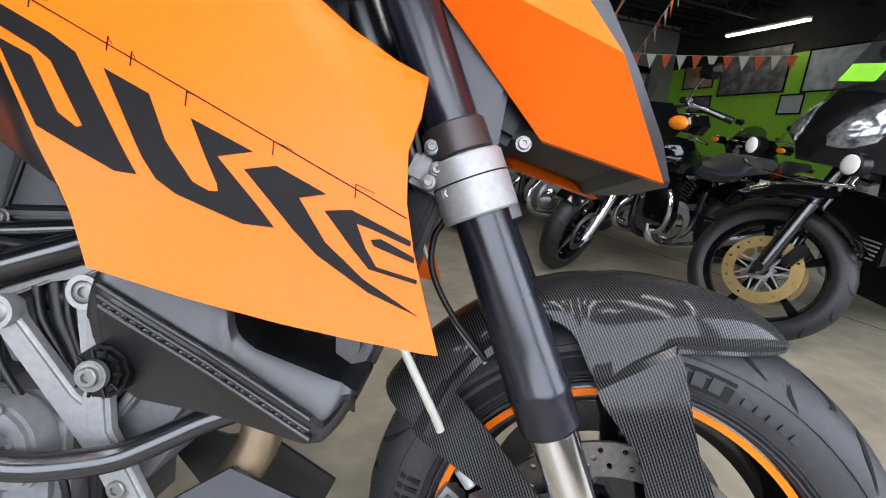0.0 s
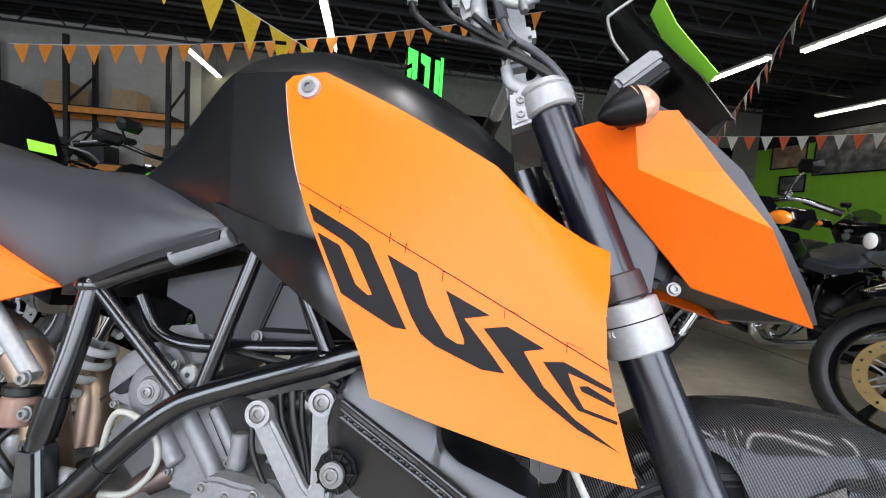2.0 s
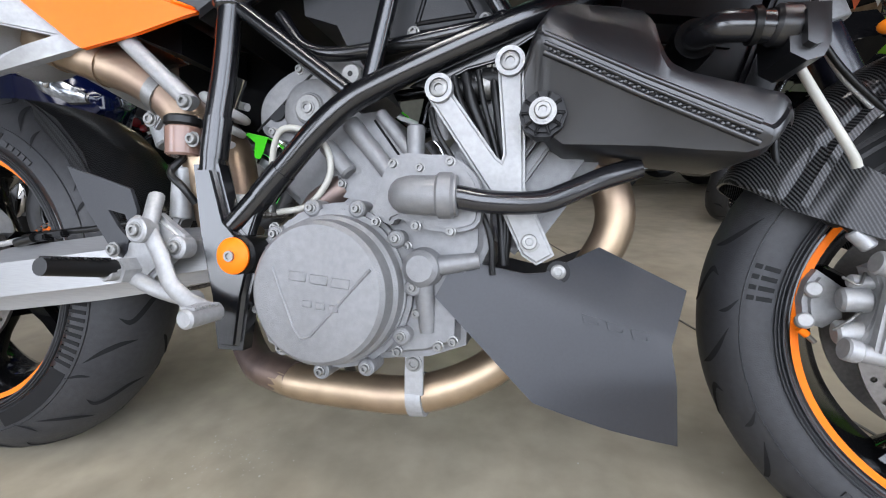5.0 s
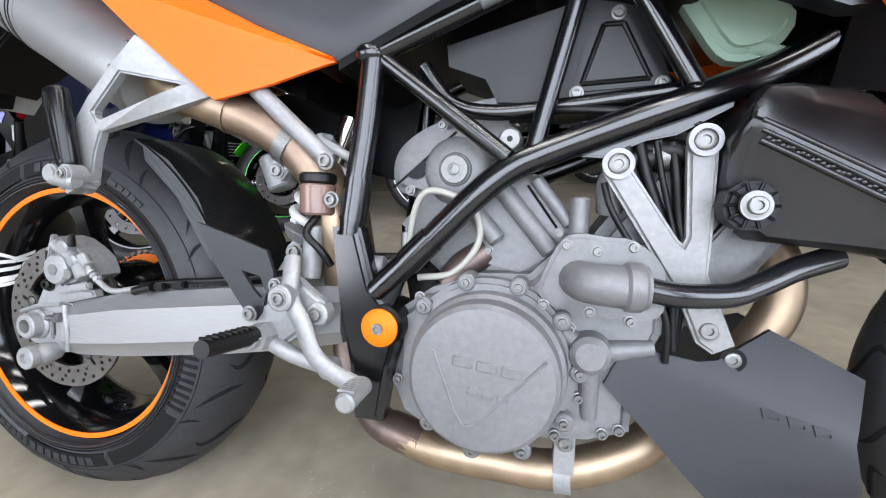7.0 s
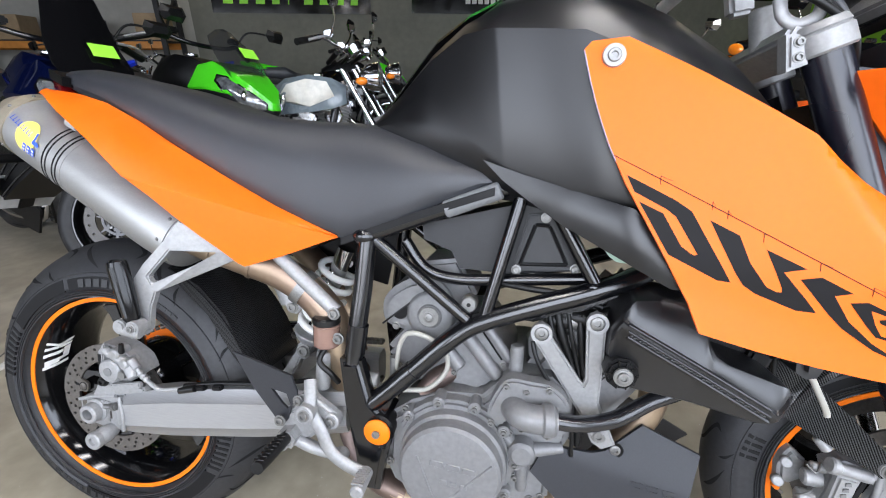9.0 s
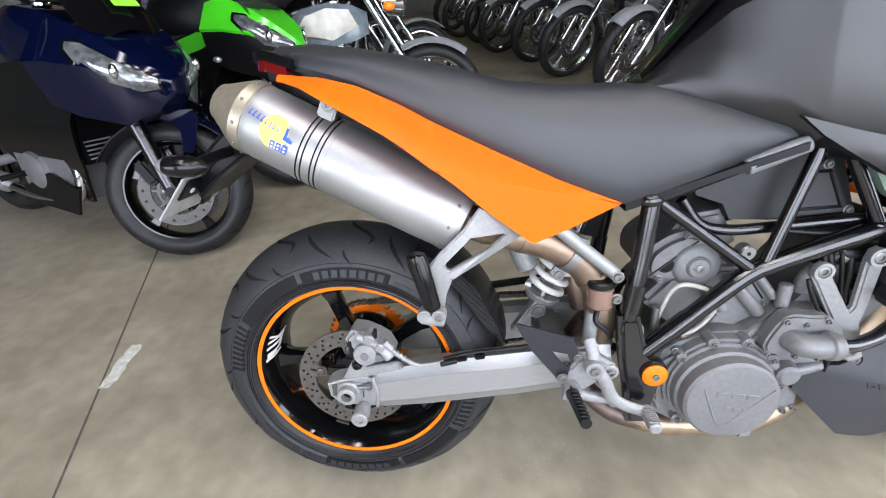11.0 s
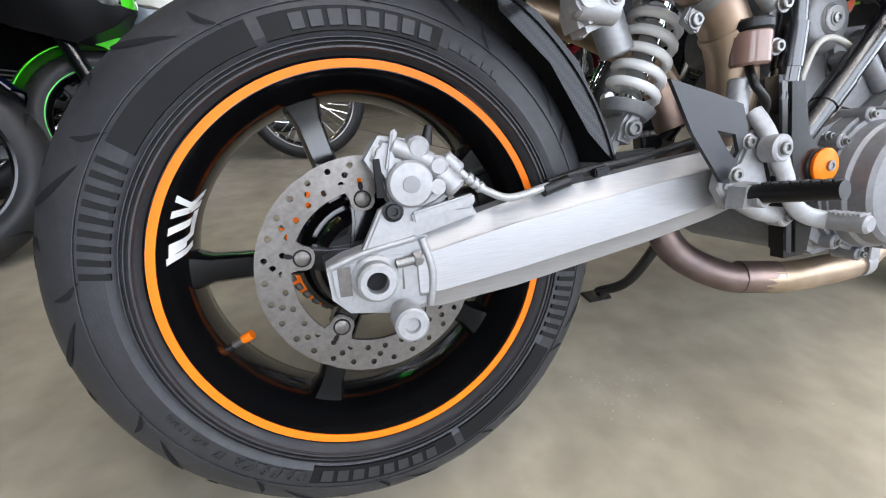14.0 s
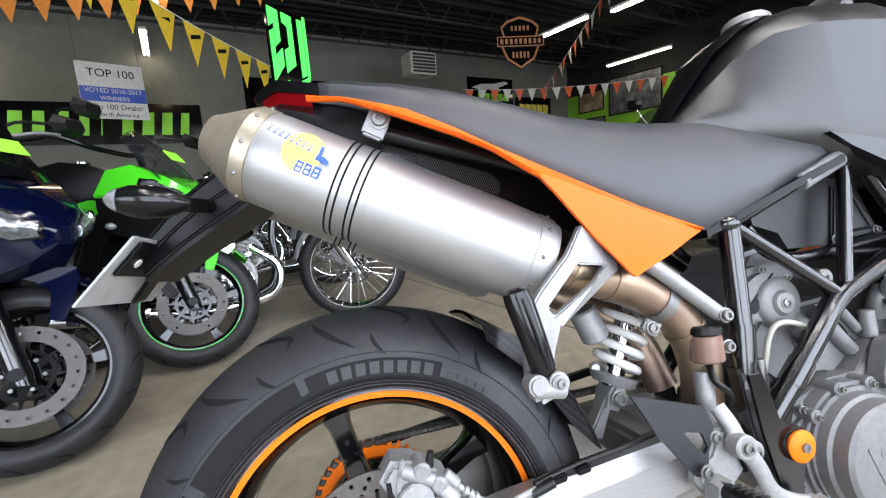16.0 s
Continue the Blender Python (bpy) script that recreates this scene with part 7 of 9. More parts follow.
DARK = material("dark_ceiling", (0.008, 0.008, 0.0085), 0.85, vary=0.2, scale=5)
STEEL_DARK = material("dark_roof_steel", (0.015, 0.015, 0.016), 0.6, vary=0.2, scale=12)
LAMP = glow("tube_glow", (1.0, 0.93, 0.68), 11.0)
TAPE = material("worn_tape", (0.62, 0.61, 0.56), 0.6, vary=0.2, scale=60, second=(0.4, 0.38, 0.33), second_scale=25)
JOINT = material("joint_filler", (0.10, 0.095, 0.085), 0.8, vary=0.3, scale=40)


def room_part(name, bm, mat, label, category, kind="structure"):
    return tagged(part(name, moved(bm, ROOM), mat), label, category, kind=kind)


cu, cv, lu, lv = (U0 + U1) / 2, (V0 + V1) / 2, U1 - U0, V1 - V0
room_part("floor", box((lu, lv, 0.1), (cu, cv, -0.05)), CONCRETE, "worn grey-brown sealed concrete floor", "floor")
room_part("ceiling", join(box((lu, lv, 0.1), (cu, cv, H + 0.05)), *[box((lu, 0.02, 0.06), (cu, V0 + 0.25 + 0.3 * k, H - 0.03)) for k in range(int(lv / 0.3))]), DARK, "black ribbed metal roof deck", "ceiling")
room_part("wall_north", box((U1 + 3.4, 0.15, H), ((U1 - 3.4) / 2, V1 + 0.075, H / 2)), WALL_D, "dark grey painted back wall", "wall")
room_part("wall_north_pale", box((-3.4 - U0, 0.15, H), ((U0 - 3.4) / 2, V1 + 0.075, H / 2)), WALL, "pale painted back wall behind the rack", "wall")
room_part("wall_east", box((0.15, lv, 3.5), (U1 + 0.075, cv, 1.75)), GREENWALL, "bright green showroom wall", "wall")
room_part("wall_east_top", box((0.15, lv, H - 3.5), (U1 + 0.075, cv, (H + 3.5) / 2)), DARK, "dark upper wall over the green", "wall")
room_part("wall_west", box((0.15, lv, H), (U0 - 0.075, cv, H / 2)), WALL_D, "dark grey side wall", "wall")
WIN = [(-7.6, -2.6), (-1.7, 2.5), (3.1, 7.7)]
edges = [U0] + [e for w in WIN for e in w] + [U1]
room_part("wall_south", join(box((lu, 0.2, 0.5), (cu, V0 - 0.1, 0.25)), box((lu, 0.2, H - 3.3), (cu, V0 - 0.1, (H + 3.3) / 2)),
                             *[box((b - a, 0.2, 2.8), ((a + b) / 2, V0 - 0.1, 1.9)) for a, b in zip(edges[::2], edges[1::2])]), WALL_D, "grey wall with wide shop windows", "wall")
for k, (a, b) in enumerate(WIN):
    w = room_part("window_%d" % (k + 1), join(box((b - a, 0.06, 0.06), ((a + b) / 2, V0 - 0.1, 0.53)), box((b - a, 0.06, 0.06), ((a + b) / 2, V0 - 0.1, 3.27)), box((0.06, 0.06, 2.68), ((a + b) / 2, V0 - 0.1, 1.9))), FRAME, "dark aluminium window frame", "window")
# joints sawn into the slab, and a scrap of tape over one
for u in (-3.2, -0.835, 1.52, 3.88):
    room_part("floor_joint", moved(box((0.005, 8.0, 0.004)), pose(u, 0.85, 0.0005, 0, 0, 2)), JOINT, "filled saw cut in the concrete slab", "floor joint")
for v in (-2.0, 3.4):
    room_part("floor_joint", moved(box((9.0, 0.005, 0.004)), pose(1.0, v, 0.0005, 0, 0, 2)), JOINT, "filled saw cut in the concrete slab", "floor joint")
bm = bmesh.new()
rnd = random.Random(4)
a, b = Vector((-0.938, 0.212)), Vector((-0.955, 0.40))
d = (b - a)
n2 = Vector((-d.y, d.x)).normalized()
left = [bm.verts.new((*(a + d * (k / 12) + n2 * (0.022 + rnd.uniform(-0.006, 0.006))), 0.003)) for k in range(13)]
right = [bm.verts.new((*(a + d * (k / 12) - n2 * (0.022 + rnd.uniform(-0.006, 0.006))), 0.003)) for k in range(13)]
for k in range(12):
    bm.faces.new((left[k], left[k + 1], right[k + 1], right[k]))
tagged(part("tape_scrap", bm, TAPE), "torn off-white tape stuck on the floor joint", "tape")
# specks of grit and paint on the floor
bm = bmesh.new()
for k in range(420):
    x, y = rnd.uniform(-1.6, 2.6), rnd.uniform(-0.6, 1.6)
    if rnd.random() < 0.22:
        x, y = rnd.gauss(0.42, 0.06), rnd.gauss(0.05, 0.05)
    r = rnd.uniform(0.0006, 0.0018)
    q = [bm.verts.new((x + r * math.cos(t) * rnd.uniform(0.6, 1.4), y + r * math.sin(t) * rnd.uniform(0.6, 1.4), 0.0012)) for t in (0, 1.2, 2.4, 3.6, 4.9)]
    bm.faces.new(q)
tagged(part("floor_grit", bm, material("pale_grit", (0.44, 0.42, 0.37), 0.7, vary=0.2, scale=80)), "pale specks of grit on the concrete", "grit", kind="stuff")

# roof steel: open-web joists across, deeper trusses along
for k in range(7):
    v = V0 + 1.3 + 2.0 * k
    truss = [box((lu, 0.05, 0.05), (cu, v, H - 0.12)), box((lu, 0.05, 0.05), (cu, v, H - 0.52))]
    for j in range(int(lu / 0.6)):
        truss.append(moved(box((0.03, 0.03, 0.5)), pose(U0 + 0.3 + 0.6 * j, v, H - 0.32, 0, 37 if j % 2 else -37, 0)))
    room_part("roof_joist", join(*truss), STEEL_DARK, "dark open-web steel roof joist", "joist")


def strip_light(u, v, length, z, two=False):
    """A hanging batten with a bare tube, along v."""
    m = ROOM @ Matrix.Translation((u, v, z))
    t = thing("strip_light", m, "hanging fluorescent strip light, lit", "lamp", "strip lights under the roof")
    part("housing", box((0.13, length, 0.05), (0, 0, 0.045), bevel=0.01), WHITE, t)
    for o in (-0.035, 0.035):
        part("light_tube", rod((o, -length / 2 + 0.02, 0.0), (o, length / 2 - 0.02, 0.0), 0.02, seg=10), LAMP, t, "glowing tube")
    for y in (-length * 0.4, length * 0.4):
        part("chain", rod((0, y, 0.07), (0, y, H - z - 0.01), 0.004, seg=6), STEEL_DARK, t)
    return t


for u, v, ln, z in ((7.65, 4.6, 1.4, 3.82), (7.6, 6.5, 1.35, 3.90), (12.3, 7.85, 2.1, 4.03), (0.1, 6.94, 2, 3.80), (-0.16, 10.3, 1.6, 3.94), (-2.97, 10.2, 1.9, 3.89), *[(a, b, 2.4, 3.5) for a, b in NEAR_STRIPS]):
    strip_light(u, v, ln, z)


def pennants(a, b, sag, count, mats, size, label):
    """A string of small flags hung from a to b, in room coordinates."""
    a, b = Vector(a), Vector(b)
    t = thing("pennant_string", ROOM, label, "bunting")
    pts = [a.lerp(b, k / 24) - Vector((0, 0, sag * 4 * (k / 24) * (1 - k / 24))) for k in range(25)]
    part("cord", tube(pts, 0.006, seg=6, per=1), WHITE, t)
    d = (b - a).normalized()
    r = random.Random(count)
    for k in range(count):
        s = (k + 0.5) / count
        p = a.lerp(b, s) - Vector((0, 0, sag * 4 * s * (1 - s)))
        w = size * 0.36
        sw = Vector((-d.y, d.x, 0)) * r.uniform(-0.05, 0.05)
        bm = bmesh.new()
        v = [bm.verts.new(q) for q in (p - d * w, p + d * w, p + sw - Vector((0, 0, size)))]
        o = Vector((-d.y, d.x, 0)) * 0.004
        q = [bm.verts.new(x.co + o) for x in v]
        bm.faces.new(v)
        bm.faces.new(q[::-1])
        for i in range(3):
            bm.faces.new((v[i], v[(i + 1) % 3], q[(i + 1) % 3], q[i]))
        f = part("flag", bm, mats[k % len(mats)], t)
        if mats[0] is FLAG_Y:
            c = p - Vector((0, 0, size * 0.36)) - o * 1.5
            bar = bmesh.new()
            bar.faces.new([bar.verts.new(c + d * dx * w + Vector((0, 0, dz * size))) for dx, dz in ((-0.5, -0.04), (0.45, 0.1), (0.45, 0.2), (-0.5, 0.06))])
            part("printed_bar", bar, DECAL, f)
    return t


FLAG_Y = material("yellow_flag", (0.75, 0.50, 0.03), 0.6, vary=0.1)
FLAG_O = material("orange_flag", (0.80, 0.26, 0.02), 0.6, vary=0.1)
FLAG_W = material("white_flag", (0.7, 0.68, 0.62), 0.6, vary=0.06)
FLAG_R = material("red_flag", (0.72, 0.12, 0.03), 0.6, vary=0.1)


# signs and boards on the far walls
def board(name, m, w, h, mat, label, category, depth=0.03):
    t = thing(name, m, label, category)
    part("board", box((w, depth, h), bevel=0.004), mat, t)
    return t


def words(parent, text, size, at, mat, squeeze=1.0):
    """Raised writing on a board's near face."""
    cu_ = bpy.data.curves.new("writing", "FONT")
    cu_.body, cu_.size, cu_.extrude, cu_.align_x, cu_.align_y = text, size, 0.002, "CENTER", "CENTER"
    tmp = bpy.data.objects.new("writing", cu_)
    scene.collection.objects.link(tmp)
    me = bpy.data.meshes.new_from_object(tmp.evaluated_get(bpy.context.evaluated_depsgraph_get()))
    bpy.data.objects.remove(tmp)
    bpy.data.curves.remove(cu_)
    me.materials.clear()
    me.materials.append(mat)
    me.transform(pose(*at, 90, 0, 0) @ Matrix.Diagonal((squeeze, 1, 1, 1)))
    o = new("writing", me)
    o.parent = parent
    return tagged(o, kind="stuff")

# ---- parked motorcycles in two rows ----
TYRE = material("clean_tyre_rubber", (0.011, 0.011, 0.012), 0.5, spec=0.35, vary=0.2, scale=60, bump=0.2, bump_scale=300, second=(0.019, 0.0185, 0.018), second_scale=8)
CHROME_D = material("chrome", (0.62, 0.62, 0.63), 0.14, metal=1.0, vary=0.08, scale=30)
BLACK_GLOSS = material("gloss_black_paint", (0.003, 0.003, 0.0035), 0.07, vary=0.05, spec=0.5)
FAIRING = material("satin_black_fairing", (0.004, 0.004, 0.0045), 0.4, vary=0.12, scale=60, bump=0.05, bump_scale=300, spec=0.2)
GREEN_PAINT = material("lime_green_paint", (0.05, 0.52, 0.012), 0.2, coat=0.5, vary=0.04)
BLUE_PAINT = material("midnight_blue_paint", (0.001, 0.0024, 0.0165), 0.05, vary=0.05, spec=0.45)
BLUE_BRIGHT = material("bright_blue_paint", (0.012, 0.03, 0.42), 0.2, coat=0.6)
GREY_TANK = material("silver_blue_paint", (0.13, 0.16, 0.18), 0.25, coat=0.5)
CREAM = material("cream_paint", (0.46, 0.44, 0.38), 0.28, coat=0.4)
MAROON = material("dark_red_paint", (0.11, 0.008, 0.01), 0.2, coat=0.6)
SMOKE = material("smoked_screen", (0.02, 0.021, 0.022), 0.1, spec=0.3)
SMOKE.node_tree.nodes["Principled BSDF"].inputs["Alpha"].default_value = 0.45
LENS_BRIGHT = material("headlamp_lens", (0.32, 0.335, 0.35), 0.12, metal=0.7, vary=0.5, scale=50, bump=0.8, bump_scale=60, second=(0.10, 0.11, 0.12), second_scale=18, amount=0.9)
GREEN_TAPE = material("green_rim_tape", (0.05, 0.6, 0.08), 0.4)
PARK_DISC = material("dull_disc_steel", (0.075, 0.071, 0.066), 0.4, metal=0.7, vary=0.15, scale=120)
FENDER_GREY = material("grey_fender_paint", (0.3, 0.31, 0.32), 0.3, coat=0.3)


def mirrored(half, x):
    return [(x, -y, z) for y, z in half] + [(x, y, z) for y, z in reversed(half) if y > 1e-5]


def shell(sections):
    """A closed body of rings along x; each ring is half an outline from the top middle to the bottom middle."""
    return loft([mirrored([(0.0, h[0][1])] + list(h) + [(0.0, h[-1][1])], x) for x, h in sections])


def on_shell(sections, x, f):
    """A place on the near half of a shell: f = -1 at its lower edge, 0 on its waist, 1 at its top edge."""
    sec = sorted(sections, key=lambda q: -q[0])
    for (xa, ha), (xb, hb) in zip(sec, sec[1:]):
        if x >= xb:
            k = (xa - x) / (xa - xb)
            h = [Vector(p).lerp(Vector(q), k) for p, q in zip(ha, hb)]
            p = h[1].lerp(h[0], f) if f >= 0 else h[1].lerp(h[2], -f)
            return Vector((x, -p.x, p.y))
    return Vector((x, -sec[-1][1][1][0], sec[-1][1][1][1]))


def lamp_on(sections, rows, s, lift, bulge):
    """A bulged lamp glass that sits proud on a shell. rows: x, lower and upper f."""
    rings = []
    for i, (x, lo, hi) in enumerate(rows):
        ring, back = [], []
        for k in range(6):
            f = lo + (hi - lo) * k / 5
            p = on_shell(sections, x, f)
            e = 0.002
            du = on_shell(sections, x + e, f) - on_shell(sections, x - e, f)
            dv = on_shell(sections, x, min(1, f + 0.05)) - on_shell(sections, x, max(-1, f - 0.05))
            n = du.cross(dv).normalized()
            if n.y > 0 or n.x < -0.5:
                n = -n
            g = lift + bulge * math.sin(math.pi * k / 5) * math.sin(math.pi * (i + 0.15) / (len(rows) - 0.7))
            ring.append(p + n * g)
            back.append(p - n * 0.012)
        rings.append([Vector((q.x, -q.y * s, q.z)) for q in ring + back[::-1]])
    return loft(rings)


def simple_wheel(t, x, r, half, rim_mat, kind, disc_mat, disc_r, stripe=None, steer=0.0):
    w = new("wheel")
    w.parent = t
    w.matrix_basis = Matrix.Translation((x, 0, r)) @ Matrix.Rotation(radians(steer), 4, Vector((-0.42, 0, 0.91)))
    rim_r = r - half * 1.32
    part("tyre", lathe(tyre_section(r, half, half, rim_r), seg=64), TYRE, w, "black tyre")
    g = [tread_mark(r, half, half, [(-62, 24 * k), (-42, 24 * k + 7), (-16, 24 * k + 9)], 1.3) for k in range(15)] + [tread_mark(r, half, half, [(62, 24 * k + 12), (42, 24 * k + 19), (16, 24 * k + 21)], 1.3) for k in range(15)]
    tagged(part("tread_groove", join(*g), RUBBER_D, w), kind="stuff")
    h = half * 0.78
    part("rim", lathe([(rim_r + 0.002, -h), (rim_r - 0.008, -h), (rim_r - 0.02, -h * 0.5), (rim_r - 0.022, h * 0.5), (rim_r - 0.008, h), (rim_r + 0.002, h), (rim_r - 0.006, 0)], seg=48), rim_mat, w)
    if stripe:
        for s in (-1, 1):
            part("rim_tape", lathe([(rim_r - 0.004, s * (h + 0.002)), (rim_r + 0.003, s * (h + 0.003)), (rim_r + 0.003, s * h), (rim_r - 0.004, s * h)], seg=48), stripe, w)
    part("hub", lathe([(0, -0.06), (0.03, -0.06), (0.045, -0.035), (0.04, 0), (0.045, 0.035), (0.03, 0.06), (0, 0.06)], seg=20, closed=False), rim_mat, w)
    if kind == "wire":
        wires = []
        for k in range(32):
            a, s = 2 * math.pi * k / 32, 1 if k % 2 else -1
            b = a + (0.42 if k % 4 < 2 else -0.42)
            wires.append(rod((0.04 * math.cos(b), 0.03 * s, 0.04 * math.sin(b)), ((rim_r - 0.012) * math.cos(a), 0.0, (rim_r - 0.012) * math.sin(a)), 0.0024, seg=5))
        part("wire_spokes", join(*wires), CHROME_D, w, "bright wire spokes")
    else:
        for k in range(5):
            a = radians(72 * k + 15)
            d, s = Vector((math.cos(a), 0, math.sin(a))), Vector((-math.sin(a), 0, math.cos(a)))
            part("spoke", loft([[d * q + s * wd * c + Vector((0, 0.012 * p, 0)) for c, p in ((-1, -1), (1, -1), (1, 1), (-1, 1))] for q, wd in ((0.03, 0.022), (rim_r * 0.6, 0.012), (rim_r - 0.012, 0.02))]), rim_mat, w)
    for s in ((-1, 1) if kind != "wire" else (1,)):
        holes = [ngon((disc_r - 0.02) * math.cos(2 * math.pi * k / 18), (disc_r - 0.02) * math.sin(2 * math.pi * k / 18), 0.006, 6) for k in range(18)]
        part("brake_disc", sheet(ngon(0, 0, disc_r, 40), 0.066 * s - 0.0025, 0.005, holes=[ngon(0, 0, disc_r * 0.68, 28), *holes]), disc_mat, w, "drilled brake disc")
        star = []
        for k in range(16):
            a = 2 * math.pi * k / 16
            star.append((disc_r * (0.72 if k % 2 == 0 else 0.26) * math.cos(a), disc_r * (0.72 if k % 2 == 0 else 0.26) * math.sin(a)))
        if disc_mat is GOLD:
            arms = [rod((0.042 * math.cos(a), 0.064 * s, 0.042 * math.sin(a)), (disc_r * 0.71 * math.cos(a + o), 0.064 * s, disc_r * 0.71 * math.sin(a + o)), 0.0045, seg=6) for a in (2 * math.pi * k / 7 for k in range(7)) for o in (-0.34, 0.34)]
            part("disc_carrier", lathe([(0.03, 0.061 * s), (0.046, 0.061 * s), (0.046, 0.067 * s), (0.03, 0.067 * s)], seg=24), ALU, w, "silver disc carrier")
            for arm in arms:
                part("carrier_arm", arm, ALU, w)
        else:
            part("disc_carrier", sheet(star, 0.064 * s - 0.002, 0.004, holes=[ngon(0, 0, 0.03, 16)]), disc_mat if kind == "wire" else BLACK_GLOSS, w)
            part("carrier_ring", lathe([(disc_r * 0.44, 0.0665 * s), (disc_r * 0.52, 0.0665 * s), (disc_r * 0.52, 0.061 * s), (disc_r * 0.44, 0.061 * s)], seg=32), disc_mat if kind == "wire" else BLACK_GLOSS, w)
        for k in range(6):
            a = 2 * math.pi * k / 6
            part("carrier_bolt", rod((0.05 * math.cos(a), 0.07 * s - 0.006, 0.05 * math.sin(a)), (0.05 * math.cos(a), 0.07 * s + 0.006, 0.05 * math.sin(a)), 0.006, seg=8), BOLT, w)
        part("caliper", box((0.05, 0.05, 0.11), (-0.7 * disc_r, 0.066 * s, 0.5 * disc_r), (0, -35, 0), 0.012), PLASTIC if kind != "wire" else ALU, w)
    return w


def parked(style, m, label, paint, second, steer=0.0, wheel_r=0.3, base=1.42, disc=None, stripe=None, nose=(0.0, 0.0)):
    """A parked motorcycle of a style. Its origin lies under the front axle; it faces +x."""
    t = thing("parked_motorcycle", m, label, "motorcycle", "parked motorcycles")
    chrome = style in ("cruiser", "tourer")
    fr_r = wheel_r + (0.03 if style == "cruiser" else 0.0)
    rk = math.radians(30 if chrome else 25)
    wk = "wire" if style == "cruiser" else "cast"
    rim_mat = CHROME_D if style == "cruiser" else RIM
    dm = disc or PARK_DISC
    wid = 0.05 if style == "cruiser" else 0.06
    simple_wheel(t, 0.0, fr_r, wid, rim_mat, wk, dm, 0.15 if not chrome else 0.13, stripe, steer)
    simple_wheel(t, -base, wheel_r, 0.085, rim_mat, wk, dm, 0.12, stripe)
    leg_mat = CHROME_D if chrome else (FRAME if style != "tourer_blue" else ALU)
    turned = Matrix.Translation((0, 0, fr_r)) @ Matrix.Rotation(radians(steer), 4, Vector((-0.42, 0, 0.91))) @ Matrix.Translation((0, 0, -fr_r))
    for y in (-0.1, 0.1):
        top = Vector((-math.tan(rk) * (0.95 - fr_r) + 0.03, y, 0.95))
        foot = Vector((0.0, y, fr_r))
        part("fork_leg", loft([[foot.lerp(top, s) + Vector((math.cos(a), math.sin(a) , 0)) * r for a in (2 * math.pi * k / 14 for k in range(14))] for s, r in ((-0.05, 0.028), (0.02, 0.034), (0.45, 0.032), (0.46, 0.022), (1.0, 0.022))]), leg_mat, t, "fork leg").matrix_basis = turned
        part("axle_cap", rod((0, y - 0.03 * (1 if y < 0 else -1), fr_r), (0, y + 0.035 * (-1 if y < 0 else 1), fr_r), 0.02, seg=12), CHROME_D if chrome else PLASTIC, t).matrix_basis = turned
    guard = FENDER_GREY if style == "cruiser" else paint if style in ("sport", "sport_blue") else BLACK_GLOSS
    gp = [(fr_r + 0.012, -wid - 0.02), (fr_r + 0.03, -wid * 0.6), (fr_r + 0.036, 0), (fr_r + 0.03, wid * 0.6), (fr_r + 0.012, wid + 0.02), (fr_r + 0.008, wid + 0.018), (fr_r + 0.03, 0), (fr_r + 0.008, -wid - 0.018)]
    g = part("front_fender", lathe(gp, (0, 0, 0), 22, arc=(43, 158) if style != "cruiser" else (50, 165)), guard, t, "front fender", 60)
    g.matrix_basis = turned @ Matrix.Translation((0, 0, fr_r))
    if style in ("sport", "sport_blue"):
        for s in (-1, 1):
            part("fender_wing", sheet([(-0.06, 0.60), (0.03, 0.628), (0.10, 0.635), (0.115, 0.60), (0.10, 0.50), (0.085, 0.455), (0.05, 0.46), (0.045, 0.55), (0.0, 0.585)], 0.088 * s, 0.006), guard, t).matrix_basis = turned
    # engine
    ex = -base * 0.5
    em = BRUSHED if style == "cruiser" else ENGINE
    if chrome:
        part("crankcase", block(ngon(ex, 0.36, 0.15, 16), -0.13, 0.13, 0.03, 3), em, t, "polished engine case")
        for s in (-1, 1):
            part("engine_cover", lathe([(0, 0.15 * s), (0.07, 0.15 * s), (0.1, 0.135 * s), (0.105, 0.12 * s), (0, 0.12 * s)], (ex + 0.03, 0, 0.34), 24, closed=False), CHROME_D, t)
        for s, tilt in ((-0.09, -22), (0.09, 22)):
            fins = [moved(box((0.15 - 0.002 * k, 0.16, 0.011), (0, 0, 0.09 + 0.023 * k), bevel=0.003, seg=1), pose(ex, 0, 0.40, 0, tilt, 0)) for k in range(8)]
            cyl = part("cylinder", moved(box((0.1, 0.12, 0.2), (0, 0, 0.16)), pose(ex, 0, 0.40, 0, tilt, 0)), ALU if style == "cruiser" else BLACK_GLOSS, t, "finned cylinder")
            for fin in fins:
                part("fin", fin, ALU if style == "cruiser" else BLACK_GLOSS, cyl)
            part("rocker_cover", moved(box((0.13, 0.13, 0.05), (0, 0, 0.29), bevel=0.015), pose(ex, 0, 0.40, 0, tilt, 0)), CHROME_D, t)
        part("air_cleaner", rod((ex, -0.11, 0.56), (ex, -0.19, 0.56), 0.075, edge=0.012), CHROME_D, t)
    else:
        part("engine_block", block([(ex - 0.2, 0.25), (ex - 0.2, 0.5), (ex - 0.02, 0.6), (ex + 0.2, 0.58), (ex + 0.26, 0.4), (ex + 0.2, 0.22)], -0.17, 0.17, 0.02, 2), ENGINE if style != "adventure" else PLASTIC, t)
        for s in (-1, 1):
            part("engine_cover", lathe([(0, 0.2 * s), (0.06, 0.2 * s), (0.085, 0.19 * s), (0.09, 0.16 * s), (0, 0.16 * s)], (ex - 0.02, 0, 0.36), 24, closed=False), ENGINE, t)
